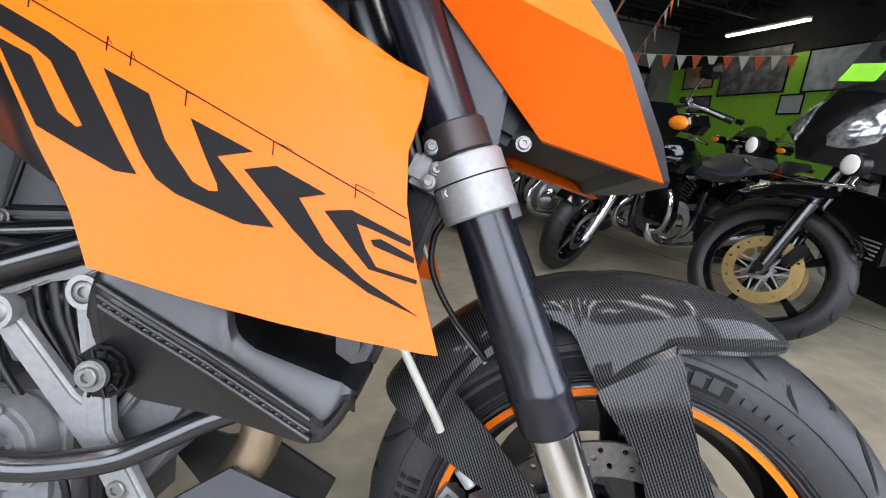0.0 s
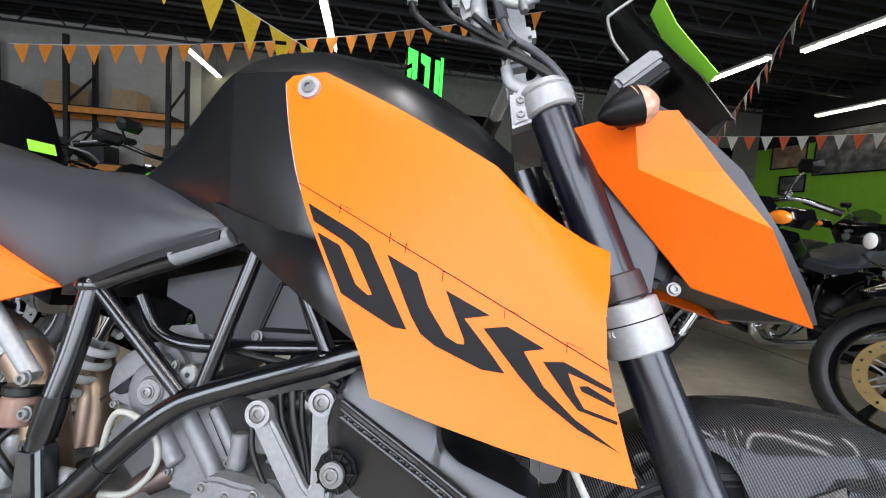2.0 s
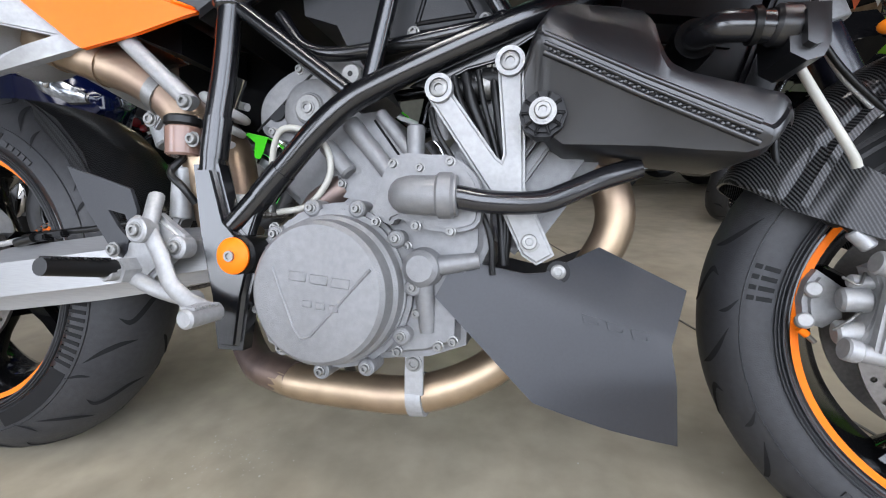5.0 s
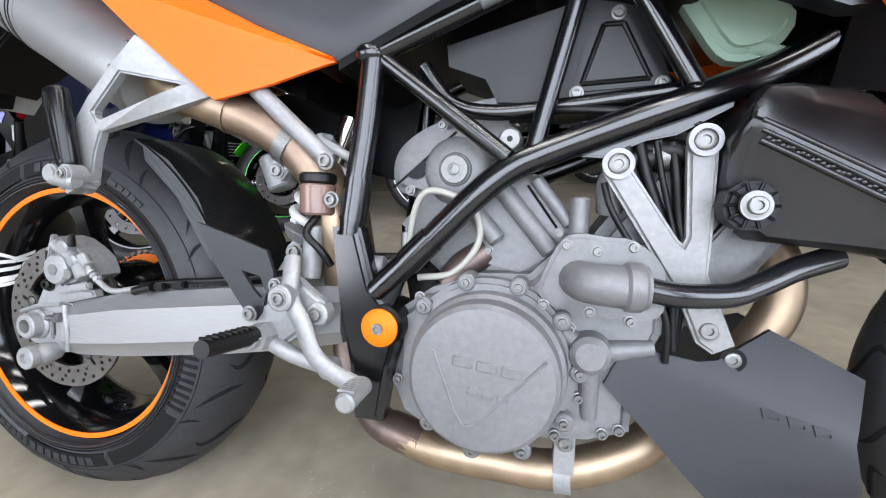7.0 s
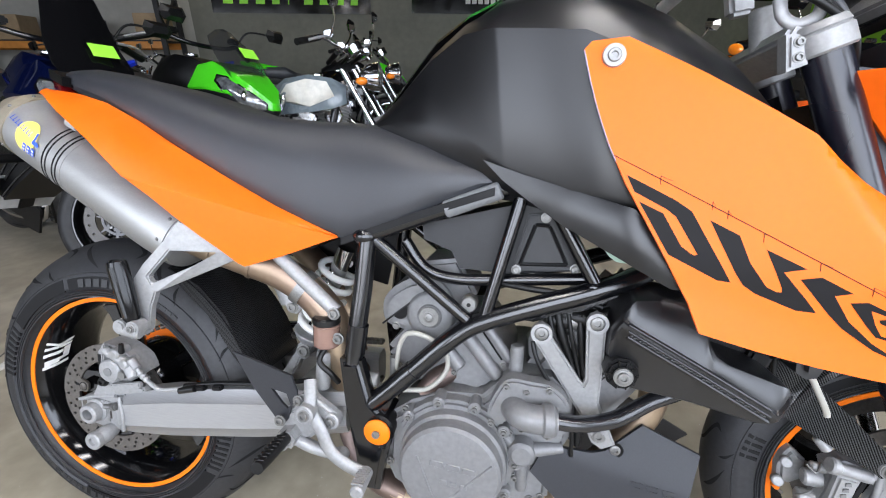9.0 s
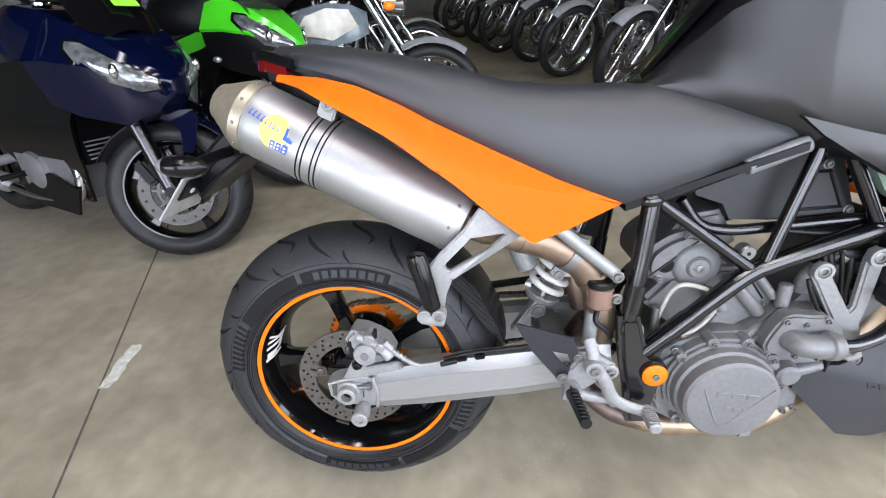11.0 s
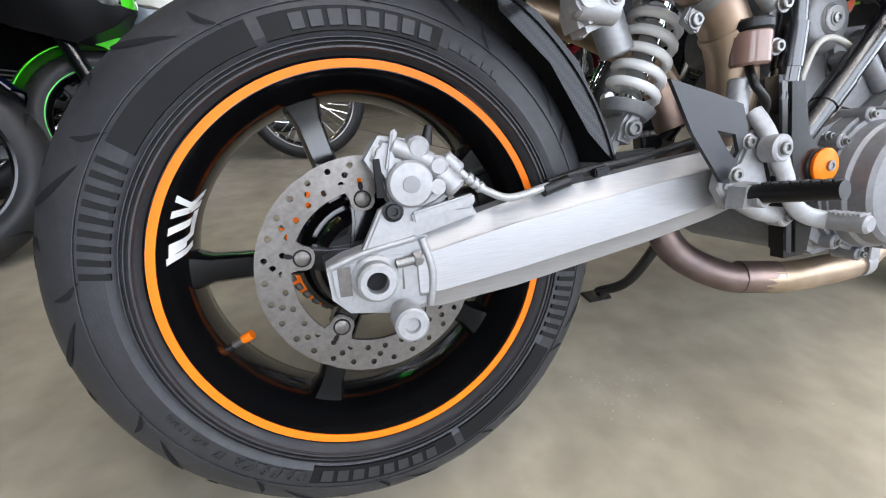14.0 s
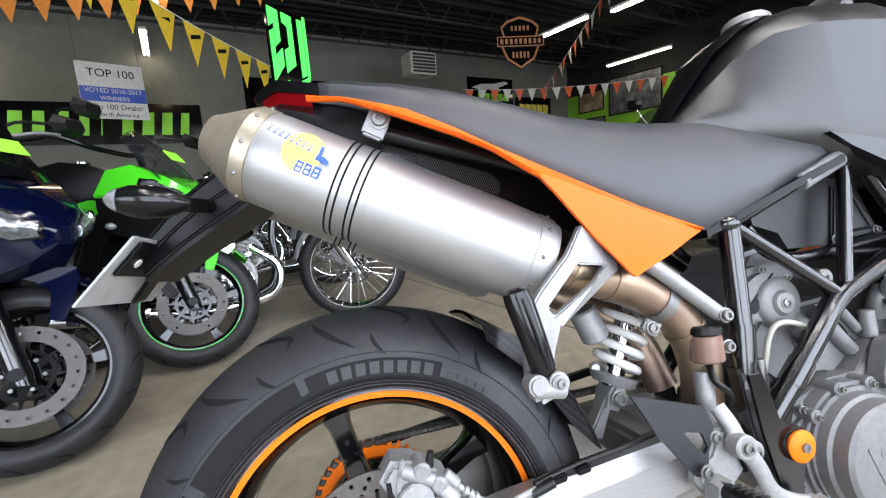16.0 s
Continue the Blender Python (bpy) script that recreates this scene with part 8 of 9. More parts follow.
        part("radiator", box((0.04, 0.3, 0.28), (ex + 0.36, 0, 0.55), (0, 12, 0), 0.006), PLASTIC, t)
        fins = [box((0.006, 0.28, 0.005), (ex + 0.383 - 0.002 * k, 0, 0.44 + 0.018 * k), (0, 12, 0)) for k in range(13)]
        tagged(part("radiator_fins", join(*fins), ALU, t), kind="stuff")
    # pipes
    for s in ((-1, 1) if chrome else (-1,)):
        part("header_pipe", tube([(ex + 0.14, 0.1 * s, 0.52), (ex + 0.26, 0.14 * s, 0.40), (ex + 0.2, 0.16 * s, 0.25), (ex - 0.1, 0.17 * s, 0.22), (ex - 0.4, 0.18 * s, 0.26)], 0.024), CHROME_D, t)
        part("silencer", tube([(ex - 0.35, 0.18 * s, 0.26), (ex - 0.6, 0.2 * s, 0.29), (-base - 0.22, 0.21 * s, 0.34)], 0.048), CHROME_D if chrome else STEEL, t, "silencer")
    part("frame_rail", tube([(-0.38, 0, 0.85), (-0.45, 0.0, 0.6), (-0.5, 0, 0.28), (-base + 0.45, 0, 0.24), (-base + 0.35, 0, 0.55)], 0.024), FRAME, t)
    for s in (-1, 1):
        part("swing_rail", rod((-base, 0.11 * s, wheel_r), (-base + 0.48, 0.12 * s, 0.4), 0.024), ALU if not chrome else FRAME, t)
        part("shock", rod((-base + 0.05, 0.13 * s, 0.36), (-base + 0.14, 0.13 * s, 0.66), 0.028), CHROME_D if chrome else PLASTIC, t)
        part("peg", rod((ex - 0.15, 0.15 * s, 0.33), (ex - 0.15, 0.27 * s, 0.33), 0.014), CABLE, t)
    # tank and seat
    tz = 0.86 if chrome else 0.98
    tk = part("tank", shell([(-0.34, [(0.03, tz - 0.01), (0.05, tz - 0.06), (0.04, tz - 0.12)]), (-0.42, [(0.07, tz + 0.03), (0.12, tz - 0.04), (0.1, tz - 0.15)]), (-0.55, [(0.09, tz + 0.05), (0.15, tz - 0.03), (0.13, tz - 0.17)]), (-0.70, [(0.08, tz + 0.03), (0.14, tz - 0.06), (0.11, tz - 0.18)]), (-0.85, [(0.04, tz - 0.06), (0.08, tz - 0.12), (0.06, tz - 0.19)])]), paint if style != "sport" else FAIRING, t, "fuel tank", 50)
    if second is not None:
        for s in (-1, 1):
            part("tank_panel", sheet([(-0.40, tz - 0.08), (-0.44, tz + 0.005), (-0.56, tz + 0.02), (-0.68, tz - 0.01), (-0.76, tz - 0.10), (-0.55, tz - 0.14)], (lambda x, z: -0.158 + 1.2 * abs(x + 0.56) ** 2 * 0.9) if s < 0 else (lambda x, z: 0.152 - 1.2 * abs(x + 0.56) ** 2 * 0.9), 0.006, step=0.05), second, tk)
    part("filler_cap", rod((-0.52, 0, tz + 0.045), (-0.52, 0, tz + 0.062), 0.035, edge=0.004), CHROME_D, t)
    sz = tz - 0.10
    part("seat", shell([(-0.78, [(0.07, sz), (0.1, sz - 0.03), (0.08, sz - 0.07)]), (-0.95, [(0.13, sz - 0.03), (0.16, sz - 0.06), (0.12, sz - 0.11)]), (-1.12, [(0.13, sz - 0.01), (0.16, sz - 0.05), (0.12, sz - 0.1)]), (-1.25, [(0.11, sz + 0.06), (0.13, sz + 0.02), (0.1, sz - 0.06)]), (-1.5, [(0.09, sz + 0.06), (0.11, sz + 0.02), (0.08, sz - 0.04)]), (-1.62, [(0.05, sz + 0.03), (0.06, sz + 0.01), (0.04, sz - 0.02)])]), SEAT, t, "black seat", 50)
    part("rear_fender", lathe([(wheel_r + 0.02, -0.1), (wheel_r + 0.05, -0.06), (wheel_r + 0.055, 0), (wheel_r + 0.05, 0.06), (wheel_r + 0.02, 0.1), (wheel_r + 0.016, 0.098), (wheel_r + 0.045, 0), (wheel_r + 0.016, -0.098)], (-base, 0, wheel_r), 16, arc=(40, 165)), paint if style == "cruiser" else BLACK_GLOSS, t, "", 60)
    part("tail_lamp", box((0.05, 0.12, 0.06), (-base - 0.26, 0, 0.72), bevel=0.012), RED_LENS, t)
    # bars, levers, mirrors
    bz = 1.06 if chrome else 1.08
    bx = -0.36
    part("handlebar", tube([(bx - 0.16, -0.40, bz - 0.02), (bx - 0.06, -0.26, bz + 0.03), (bx, -0.1, bz), (bx, 0.1, bz), (bx - 0.06, 0.26, bz + 0.03), (bx - 0.16, 0.40, bz - 0.02)], 0.0125), CHROME_D if chrome else FRAME, t)
    for s in (-1, 1):
        part("grip", rod((bx - 0.075, 0.275 * s, bz + 0.025), (bx - 0.165, 0.415 * s, bz - 0.022), 0.018), CABLE, t)
        part("lever", tube([(bx - 0.02, 0.24 * s, bz + 0.03), (bx - 0.03, 0.33 * s, bz + 0.02), (bx - 0.1, 0.41 * s, bz - 0.01)], 0.007), ALU, t)
        part("reservoir", box((0.05, 0.06, 0.035), (bx - 0.03, 0.2 * s, bz + 0.055), bevel=0.008), CHROME_D if chrome else PLASTIC, t)
        mx, my, mz = (bx + 0.02, 0.34 * s, bz + 0.2) if style not in ("sport", "sport_blue") else (bx + 0.2, 0.33 * s, bz + 0.1)
        part("mirror_stalk", tube([(bx - 0.02, 0.22 * s, bz + 0.04), (bx + 0.02, 0.28 * s, bz + 0.12), (mx, my, mz)], 0.006), CHROME_D if chrome else CABLE, t)
        part("mirror", moved(shell([(-0.012, [(0.05, 0.03), (0.065, 0.0), (0.045, -0.03)]), (0.0, [(0.056, 0.036), (0.072, 0.0), (0.05, -0.036)]), (0.03, [(0.03, 0.018), (0.04, 0.0), (0.028, -0.018)])]), pose(mx, my, mz)), CHROME_D if style == "cruiser" else PLASTIC, t, "mirror")
        part("indicator", ball(0.03 if chrome else 0.02, (bx + 0.14, 0.2 * s, 0.86 if chrome else 0.70), (1.2, 1, 0.8), 12, 8), AMBER if chrome else CLEAR_LENS, t, "indicator lamp")
    # head
    if style == "cruiser":
        part("headlamp", lathe([(0, -0.09), (0.05, -0.085), (0.082, -0.03), (0.09, 0.02), (0.094, 0.03), (0.088, 0.034), (0, 0.05)], (0, 0, 0), 24, closed=False), CHROME_D, t, "round chrome headlamp").matrix_basis = pose(-0.16, 0, 0.9) @ Matrix.Rotation(radians(-90), 4, "Z")
        part("headlamp_glass", ball(0.084, (-0.135, 0, 0.9), (0.35, 1, 1), 20, 12), LENS_BRIGHT, t)
        part("instrument", rod((-0.26, 0, 1.04), (-0.29, 0, 1.09), 0.05, edge=0.006), CHROME_D, t)
    elif style in ("sport", "sport_blue"):
        sec = [(0.10, [(0.02, 0.83), (0.03, 0.80), (0.02, 0.77)]), (0.04, [(0.09, 0.90), (0.12, 0.83), (0.05, 0.72)]), (-0.08, [(0.13, 0.98), (0.19, 0.88), (0.11, 0.66)]), (-0.22, [(0.15, 1.04), (0.23, 0.90), (0.18, 0.70)]), (-0.34, [(0.16, 1.02), (0.24, 0.90), (0.20, 0.74)])]
        nx, nz = nose
        wide = 0.92 if style == "sport" else 1.12
        sec = [(x - 0.03 + nx, [(y * wide, z - 0.06 + nz) for y, z in h]) for x, h in sec]
        if style == "sport":
            part("nose_fairing", shell([(x, [h[0], h[1], (h[1][0] * 0.97, h[1][1] - 0.012)]) for x, h in sec]), paint, t, "painted upper nose fairing", 40)
            part("nose_lower", shell([(x, [(h[1][0] * 0.96, h[1][1] - 0.008), (h[1][0] * 0.95, h[1][1] * 0.7 + h[2][1] * 0.3), h[2]]) for x, h in sec]), FAIRING, t, "black lower nose fairing", 40)
        else:
            part("nose_fairing", shell(sec), paint, t, "nose fairing", 40)
        for s in (-1, 1):
            part("lamp_surround", lamp_on(sec, [(x + nx, a, b) for x, a, b in ((0.055, -0.35, 0.5), (0.01, -0.45, 0.62), (-0.06, -0.3, 0.66), (-0.14, 0.0, 0.72), (-0.20, 0.32, 0.62))], s, 0.002, 0.004), BLACK_GLOSS, t)
            lamp = part("headlamp_glass", lamp_on(sec, [(x + nx, a, b) for x, a, b in ((0.05, -0.25, 0.4), (0.01, -0.36, 0.52), (-0.06, -0.2, 0.58), (-0.135, 0.08, 0.64), (-0.185, 0.38, 0.56))], s, 0.006, 0.012), LENS_BRIGHT, t, "swept clear headlamp", 50)
            part("lamp_bulb", ball(0.026, on_shell(sec, nx - 0.03, 0.12), (0.6, 0.6, 1), 14, 8), CHROME_D, lamp).matrix_basis = Matrix.Diagonal((1, -s, 1, 1)) @ Matrix.Translation((0.012, -0.012, 0.006))
            bow = lambda x, z: 0.13 + 0.05 * math.sin(min(1, max(0, (0.92 - z) / 0.7)) * math.pi) - 0.12 * max(0.0, x + 0.25)
            part("side_fairing", sheet([(-0.16, 0.82), (-0.36, 0.84), *([(-0.60, 0.78), (-0.68, 0.55), (-0.62, 0.32)] if style == "sport" else [(-0.72, 0.82), (-0.98, 0.66), (-0.96, 0.44), (-0.84, 0.30), (-0.62, 0.22)]), (-0.46, 0.22), (-0.36, 0.40), (-0.30, 0.60), (-0.20, 0.72)], (lambda x, z: -bow(x, z)) if s < 0 else (lambda x, z: bow(x, z) - 0.012), 0.012, step=0.05, dense=0.05, holes=[[(-0.38, 0.64), (-0.50, 0.68), (-0.54, 0.5), (-0.44, 0.46)]] if style == "sport" else ()), FAIRING if style == "sport" else BLACK_GLOSS, t, "satin black side fairing", 50)
            if style == "sport":
                part("side_flash", sheet([(-0.18, 0.81), (-0.36, 0.83), (-0.58, 0.77), (-0.54, 0.70), (-0.34, 0.75)], (lambda x, z: -bow(x, z) - 0.006) if s < 0 else (lambda x, z: bow(x, z)), 0.006, step=0.05, dense=0.05), paint, t)
            part("lower_cowl", sheet([(-0.42, 0.30), (-0.62, 0.36), (-0.9, 0.26), (-0.85, 0.19), (-0.5, 0.17)], 0.19 * s, 0.01), FAIRING, t)
        scr_ = part("screen", loft([[(x, y * w, z - 0.05 * y * y) for y in (-1, -0.5, 0, 0.5, 1)] + [(x - 0.005, y * w, z - 0.05 * y * y - 0.002) for y in (1, 0.5, 0, -0.5, -1)] for x, w, z in ((-0.06, 0.13, 0.985), (-0.13, 0.15, 1.07), (-0.21, 0.14, 1.16), (-0.28, 0.10, 1.22 if style == "sport" else 1.36))]), SMOKE if style == "sport" else BLACK_GLOSS, t, "smoked screen", 60)
        scr_.location = (nx - 0.04, 0, nz - 0.05)
        part("paper_tag", box((0.002, 0.1, 0.07), (-0.125, 0.04, 1.09), (0, -42, 0)), LIME, scr_, "lime green paper tag")
        part("tail_cowl", shell([(-1.25, [(0.09, 0.93), (0.12, 0.88), (0.1, 0.82)]), (-1.5, [(0.07, 0.98), (0.1, 0.93), (0.07, 0.87)]), (-1.75, [(0.02, 1.02), (0.03, 1.0), (0.02, 0.98)])]), paint, t, "", 50)
    elif style == "adventure":
        ADV = [(0.12, [(0.03, 0.86), (0.05, 0.82), (0.03, 0.76)]), (0.05, [(0.08, 0.95), (0.16, 0.86), (0.1, 0.74)]), (-0.05, [(0.12, 1.03), (0.2, 0.90), (0.14, 0.74)]), (-0.2, [(0.13, 1.08), (0.23, 0.94), (0.2, 0.72)]), (-0.4, [(0.12, 1.04), (0.22, 0.92), (0.18, 0.76)])]
        ADV = [(x - 0.09, [(y, z + 0.06) for y, z in h]) for x, h in ADV]
        part("nose_fairing", shell(ADV), FAIRING, t, "black nose fairing", 40)
        for s in (-1, 1):
            part("headlamp_glass", lamp_on(ADV, [(0.018, -0.1, 0.5), (0.0, -0.25, 0.75), (-0.03, -0.3, 0.9), (-0.07, -0.15, 0.92), (-0.105, 0.15, 0.85)], s, 0.010, 0.018), LENS_BRIGHT, t, "large clear twin headlamp", 50)
            part("spot_lamp", rod((0.02, 0.23 * s, 0.83), (0.07, 0.23 * s, 0.83), 0.042, edge=0.006), PLASTIC, t)
            part("spot_glass", ball(0.037, (0.066, 0.23 * s, 0.83), (0.4, 1, 1), 14, 8), WHITE, t, "round auxiliary lamp")
            part("hand_guard", shell([(bx + 0.02, [(0.11, 0.05), (0.13, 0.0), (0.1, -0.05)]), (bx + 0.05, [(0.1, 0.045), (0.12, 0.0), (0.09, -0.045)])]), PLASTIC, t, "black hand guard").matrix_basis = pose(0, 0.34 * s, bz)
            part("crash_bar", tube([(-0.25, 0.14 * s, 0.70), (-0.22, 0.27 * s, 0.68), (-0.3, 0.29 * s, 0.5), (-0.45, 0.2 * s, 0.3)], 0.013), FRAME, t)
        part("light_bar", tube([(0.05, -0.27, 0.76), (0.11, -0.12, 0.745), (0.11, 0.12, 0.745), (0.05, 0.27, 0.76)], 0.007), CHROME_D, t)
        part("fender_beak", shell([(0.24, [(0.02, 0.66), (0.04, 0.655), (0.02, 0.645)]), (0.1, [(0.06, 0.70), (0.09, 0.68), (0.07, 0.66)]), (-0.12, [(0.06, 0.71), (0.09, 0.69), (0.06, 0.67)])]), BLACK_GLOSS, t, "", 50)
        s2 = part("screen", loft([[(x, y * w, z - 0.05 * y * y) for y in (-1, -0.5, 0, 0.5, 1)] + [(x - 0.005, y * w, z - 0.05 * y * y - 0.002) for y in (1, 0.5, 0, -0.5, -1)] for x, w, z in ((-0.12, 0.15, 1.09), (-0.19, 0.18, 1.21), (-0.27, 0.17, 1.36), (-0.33, 0.13, 1.48))]), SMOKE, t, "tall clear windscreen", 60)
        part("paper_tag", box((0.002, 0.15, 0.08), (-0.15, -0.06, 1.155), (0, -30, 0)), LIME, s2, "lime green paper tag")
        # the bars stand turned with the wheel
        swung = Matrix.Translation((bx, 0, 0)) @ Matrix.Rotation(radians(steer * 0.5), 4, "Z") @ Matrix.Translation((-bx, 0, 0))
        for c in t.children:
            if c.name.split(".")[0] in ("handlebar", "grip", "lever", "reservoir", "mirror_stalk", "mirror", "hand_guard"):
                c.matrix_basis = swung @ c.matrix_basis
    else:
        part("batwing", shell([(0.02, [(0.05, 0.95), (0.08, 0.90), (0.05, 0.84)]), (-0.05, [(0.16, 1.02), (0.22, 0.93), (0.14, 0.80)]), (-0.16, [(0.22, 1.08), (0.33, 0.97), (0.2, 0.78)]), (-0.26, [(0.24, 1.09), (0.36, 0.98), (0.22, 0.80)])]), BLACK_GLOSS, t, "gloss black handlebar fairing", 50)
        part("headlamp_glass", ball(0.09, (-0.01, 0, 0.90), (0.4, 1, 1), 20, 12), LENS_BRIGHT, t)
        part("screen", loft([[(x, y * w, z - 0.05 * y * y) for y in (-1, -0.5, 0, 0.5, 1)] + [(x - 0.005, y * w, z - 0.05 * y * y - 0.002) for y in (1, 0.5, 0, -0.5, -1)] for x, w, z in ((-0.10, 0.2, 1.08), (-0.15, 0.19, 1.17), (-0.2, 0.15, 1.24))]), SMOKE, t, "", 60)
        for s in (-1, 1):
            part("mirror_housing", moved(shell([(-0.03, [(0.06, 0.05), (0.09, 0.0), (0.06, -0.05)]), (0.05, [(0.05, 0.04), (0.08, 0.0), (0.05, -0.04)]), (0.09, [(0.03, 0.02), (0.04, 0.0), (0.03, -0.02)])]), pose(-0.2, 0.44 * s, 1.0)), BLACK_GLOSS, t)
            part("amber_lamp", ball(0.05, (-0.115, 0.44 * s, 1.0), (0.5, 1.2, 0.7), 14, 8), AMBER, t, "amber mirror lamp")
            part("saddlebag", block([(-base + 0.28, 0.40), (-base + 0.28, 0.66), (-base - 0.25, 0.66), (-base - 0.3, 0.42)], 0.17 * s, 0.36 * s, 0.05, 4), paint, t, "hard saddlebag")
            part("crash_bar", tube([(-0.45, 0.1 * s, 0.72), (-0.38, 0.3 * s, 0.6), (-0.4, 0.3 * s, 0.4), (-0.5, 0.1 * s, 0.3)], 0.016), CHROME_D, t)
            part("leg_shield", block([(-0.36, 0.66), (-0.44, 0.72), (-0.5, 0.45), (-0.46, 0.35), (-0.38, 0.42)], 0.12 * s, 0.31 * s, 0.02, 2), BLACK_GLOSS, t)
    part("number_bar", box((0.01, 0.17, 0.1), (-base - 0.30, 0, 0.6), (0, 10, 0), 0.002), WHITE, t)
    return t


def spot(u, v, heading, lean=7.0):
    """A pose in the room: the front axle over (u, v), facing heading degrees from +u."""
    return ROOM @ Matrix.Translation((u, v, 0)) @ Matrix.Rotation(radians(heading), 4, "Z") @ Matrix.Rotation(radians(-lean), 4, "X")


def at_world(x, y, heading, lean=7.0):
    return Matrix.Translation((x, y, 0)) @ Matrix.Rotation(radians(heading), 4, "Z") @ Matrix.Rotation(radians(-lean), 4, "X")


parked("sport_blue", at_world(-1.06, 1.02, -20), "midnight blue sport tourer with swept headlamps", BLUE_PAINT, None, 40, 0.295, nose=(0.1, 0.0))
green = parked("sport", at_world(-0.81, 1.735, -16), "lime green and black sport motorcycle", GREEN_PAINT, None, 36, 0.30, stripe=GREEN_TAPE, nose=(0.1, 0.0))
parked("cruiser", at_world(-0.005, 2.18, 14), "silver and cream retro cruiser with wire wheels", GREY_TANK, CREAM, -14, 0.30)
parked("adventure", at_world(2.69, 1.55, 187), "black adventure motorcycle with a lime paper tag", BLACK_GLOSS, None, -60, 0.31, disc=GOLD)
bagger = parked("tourer", at_world(2.05, 2.36, 202), "black touring cruiser with chrome engine", BLACK_GLOSS, None, 26, 0.30)
dark_cruiser = parked("cruiser", spot(0.95, 3.15, 2), "gloss black cruiser with wire wheels", BLACK_GLOSS, None, 8, 0.30)
red_cruiser = parked("cruiser", spot(2.5, 2.6, 184), "dark red cruiser with chrome forks", MAROON, None, 10, 0.30)
for k in range(6):
    copy_thing(dark_cruiser if k % 3 else red_cruiser, spot(2.45 + 0.08 * (k % 2), 3.4 + 0.82 * k, 180 + (k * 37 % 9) - 4))
for k in range(5):
    copy_thing((dark_cruiser, green, dark_cruiser, red_cruiser, dark_cruiser)[k], spot(0.75 + 0.1 * (k % 2), 4.0 + 0.85 * k, (k * 41 % 9) - 4))
blue2 = parked("sport", spot(-2.6, 4.2, 200), "bright blue sport motorcycle", BLUE_BRIGHT, None, 6, 0.30)
copy_thing(blue2, spot(-3.1, 5.4, 195))
copy_thing(dark_cruiser, spot(-2.9, 6.6, 190))
copy_thing(blue2, spot(-3.0, 3.1, 188))
for k in range(4):
    copy_thing((dark_cruiser, bagger, red_cruiser, bagger)[k], spot(6.4 + 0.1 * (k % 2), 2.3 + 1.2 * k, 178 + 5 * k))
for k in range(3):
    copy_thing((bagger, dark_cruiser, blue2)[k], spot(5.3, 6.8 + 1.1 * k, 186))

# ---- boards, strings and the rack on the far walls ----
def wall_n(u, z, gap=0.03):
    return ROOM @ Matrix.Translation((u, V1 - gap, z))


def wall_e(v, z, gap=0.03):
    return ROOM @ Matrix.Translation((U1 - gap, v, z)) @ Matrix.Rotation(radians(-90), 4, "Z")


sign = board("hanging_sign", ROOM @ Matrix.Translation((-0.76, 9.5, 2.83)) @ Matrix.Rotation(radians(14), 4, "Z"), 0.98, 0.96, WHITE, "white award sign hung from the roof", "sign")
part("sign_band", box((0.97, 0.006, 0.25), (0, -0.018, -0.06)), BLUE, sign, "dark blue band")
words(sign, "TOP 100", 0.19, (0, -0.019, 0.30), DECAL)
words(sign, "VOTED 2010-2017", 0.108, (0, -0.024, 0.0), WHITE)
words(sign, "WINNERS", 0.10, (0, -0.024, -0.13), WHITE)
words(sign, "Top 100 Dealer", 0.125, (0, -0.019, -0.28), DECAL)
words(sign, "North America", 0.105, (0, -0.019, -0.41), DECAL)
for s in (-0.45, 0.45):
    part("sign_wire", rod((s, 0, 0.48), (s, 0, H - 2.85), 0.004, seg=6), STEEL_DARK, sign)
ban = board("wall_banner", wall_n(-1.1, 2.51), 3.6, 0.85, BLACK_GLOSS, "black wall banner with green letter shapes", "banner")
for k, w in enumerate((0.36, 0.32, 0.34, 0.3, 0.12, 0.34, 0.36, 0.34, 0.3)):
    part("letter_shape", block([(-1.55 + 0.36 * k, -0.24), (-1.47 + 0.36 * k, 0.24), (-1.55 + 0.36 * k + w * 0.8, 0.24), (-1.62 + 0.36 * k + w * 0.8, -0.24)], -0.025, -0.012, 0.0), LIME, ban)
gs = thing("hanging_green_sign", ROOM @ Matrix.Translation((1.70, 6.75, 2.97)) @ Matrix.Rotation(radians(30), 4, "Z") @ Matrix.Diagonal((1.2, 1, 1.2, 1)), "black and bright green hanging sign", "sign")
GSH = [(-0.3, -0.62), (0.3, -0.3), (0.3, 0.5), (-0.3, 0.5)]
part("board", block(GSH, -0.02, 0.02, 0.0), BLACK_GLOSS, gs)
for s in (-0.25, 0.25):
    part("sign_wire", rod((s, 0, 0.49), (s, 0, (H - 2.99) / 1.2), 0.004, seg=6), STEEL_DARK, gs)
LIME_LIT = glow("lit_green_acrylic", (0.08, 1.0, 0.12), 0.9)
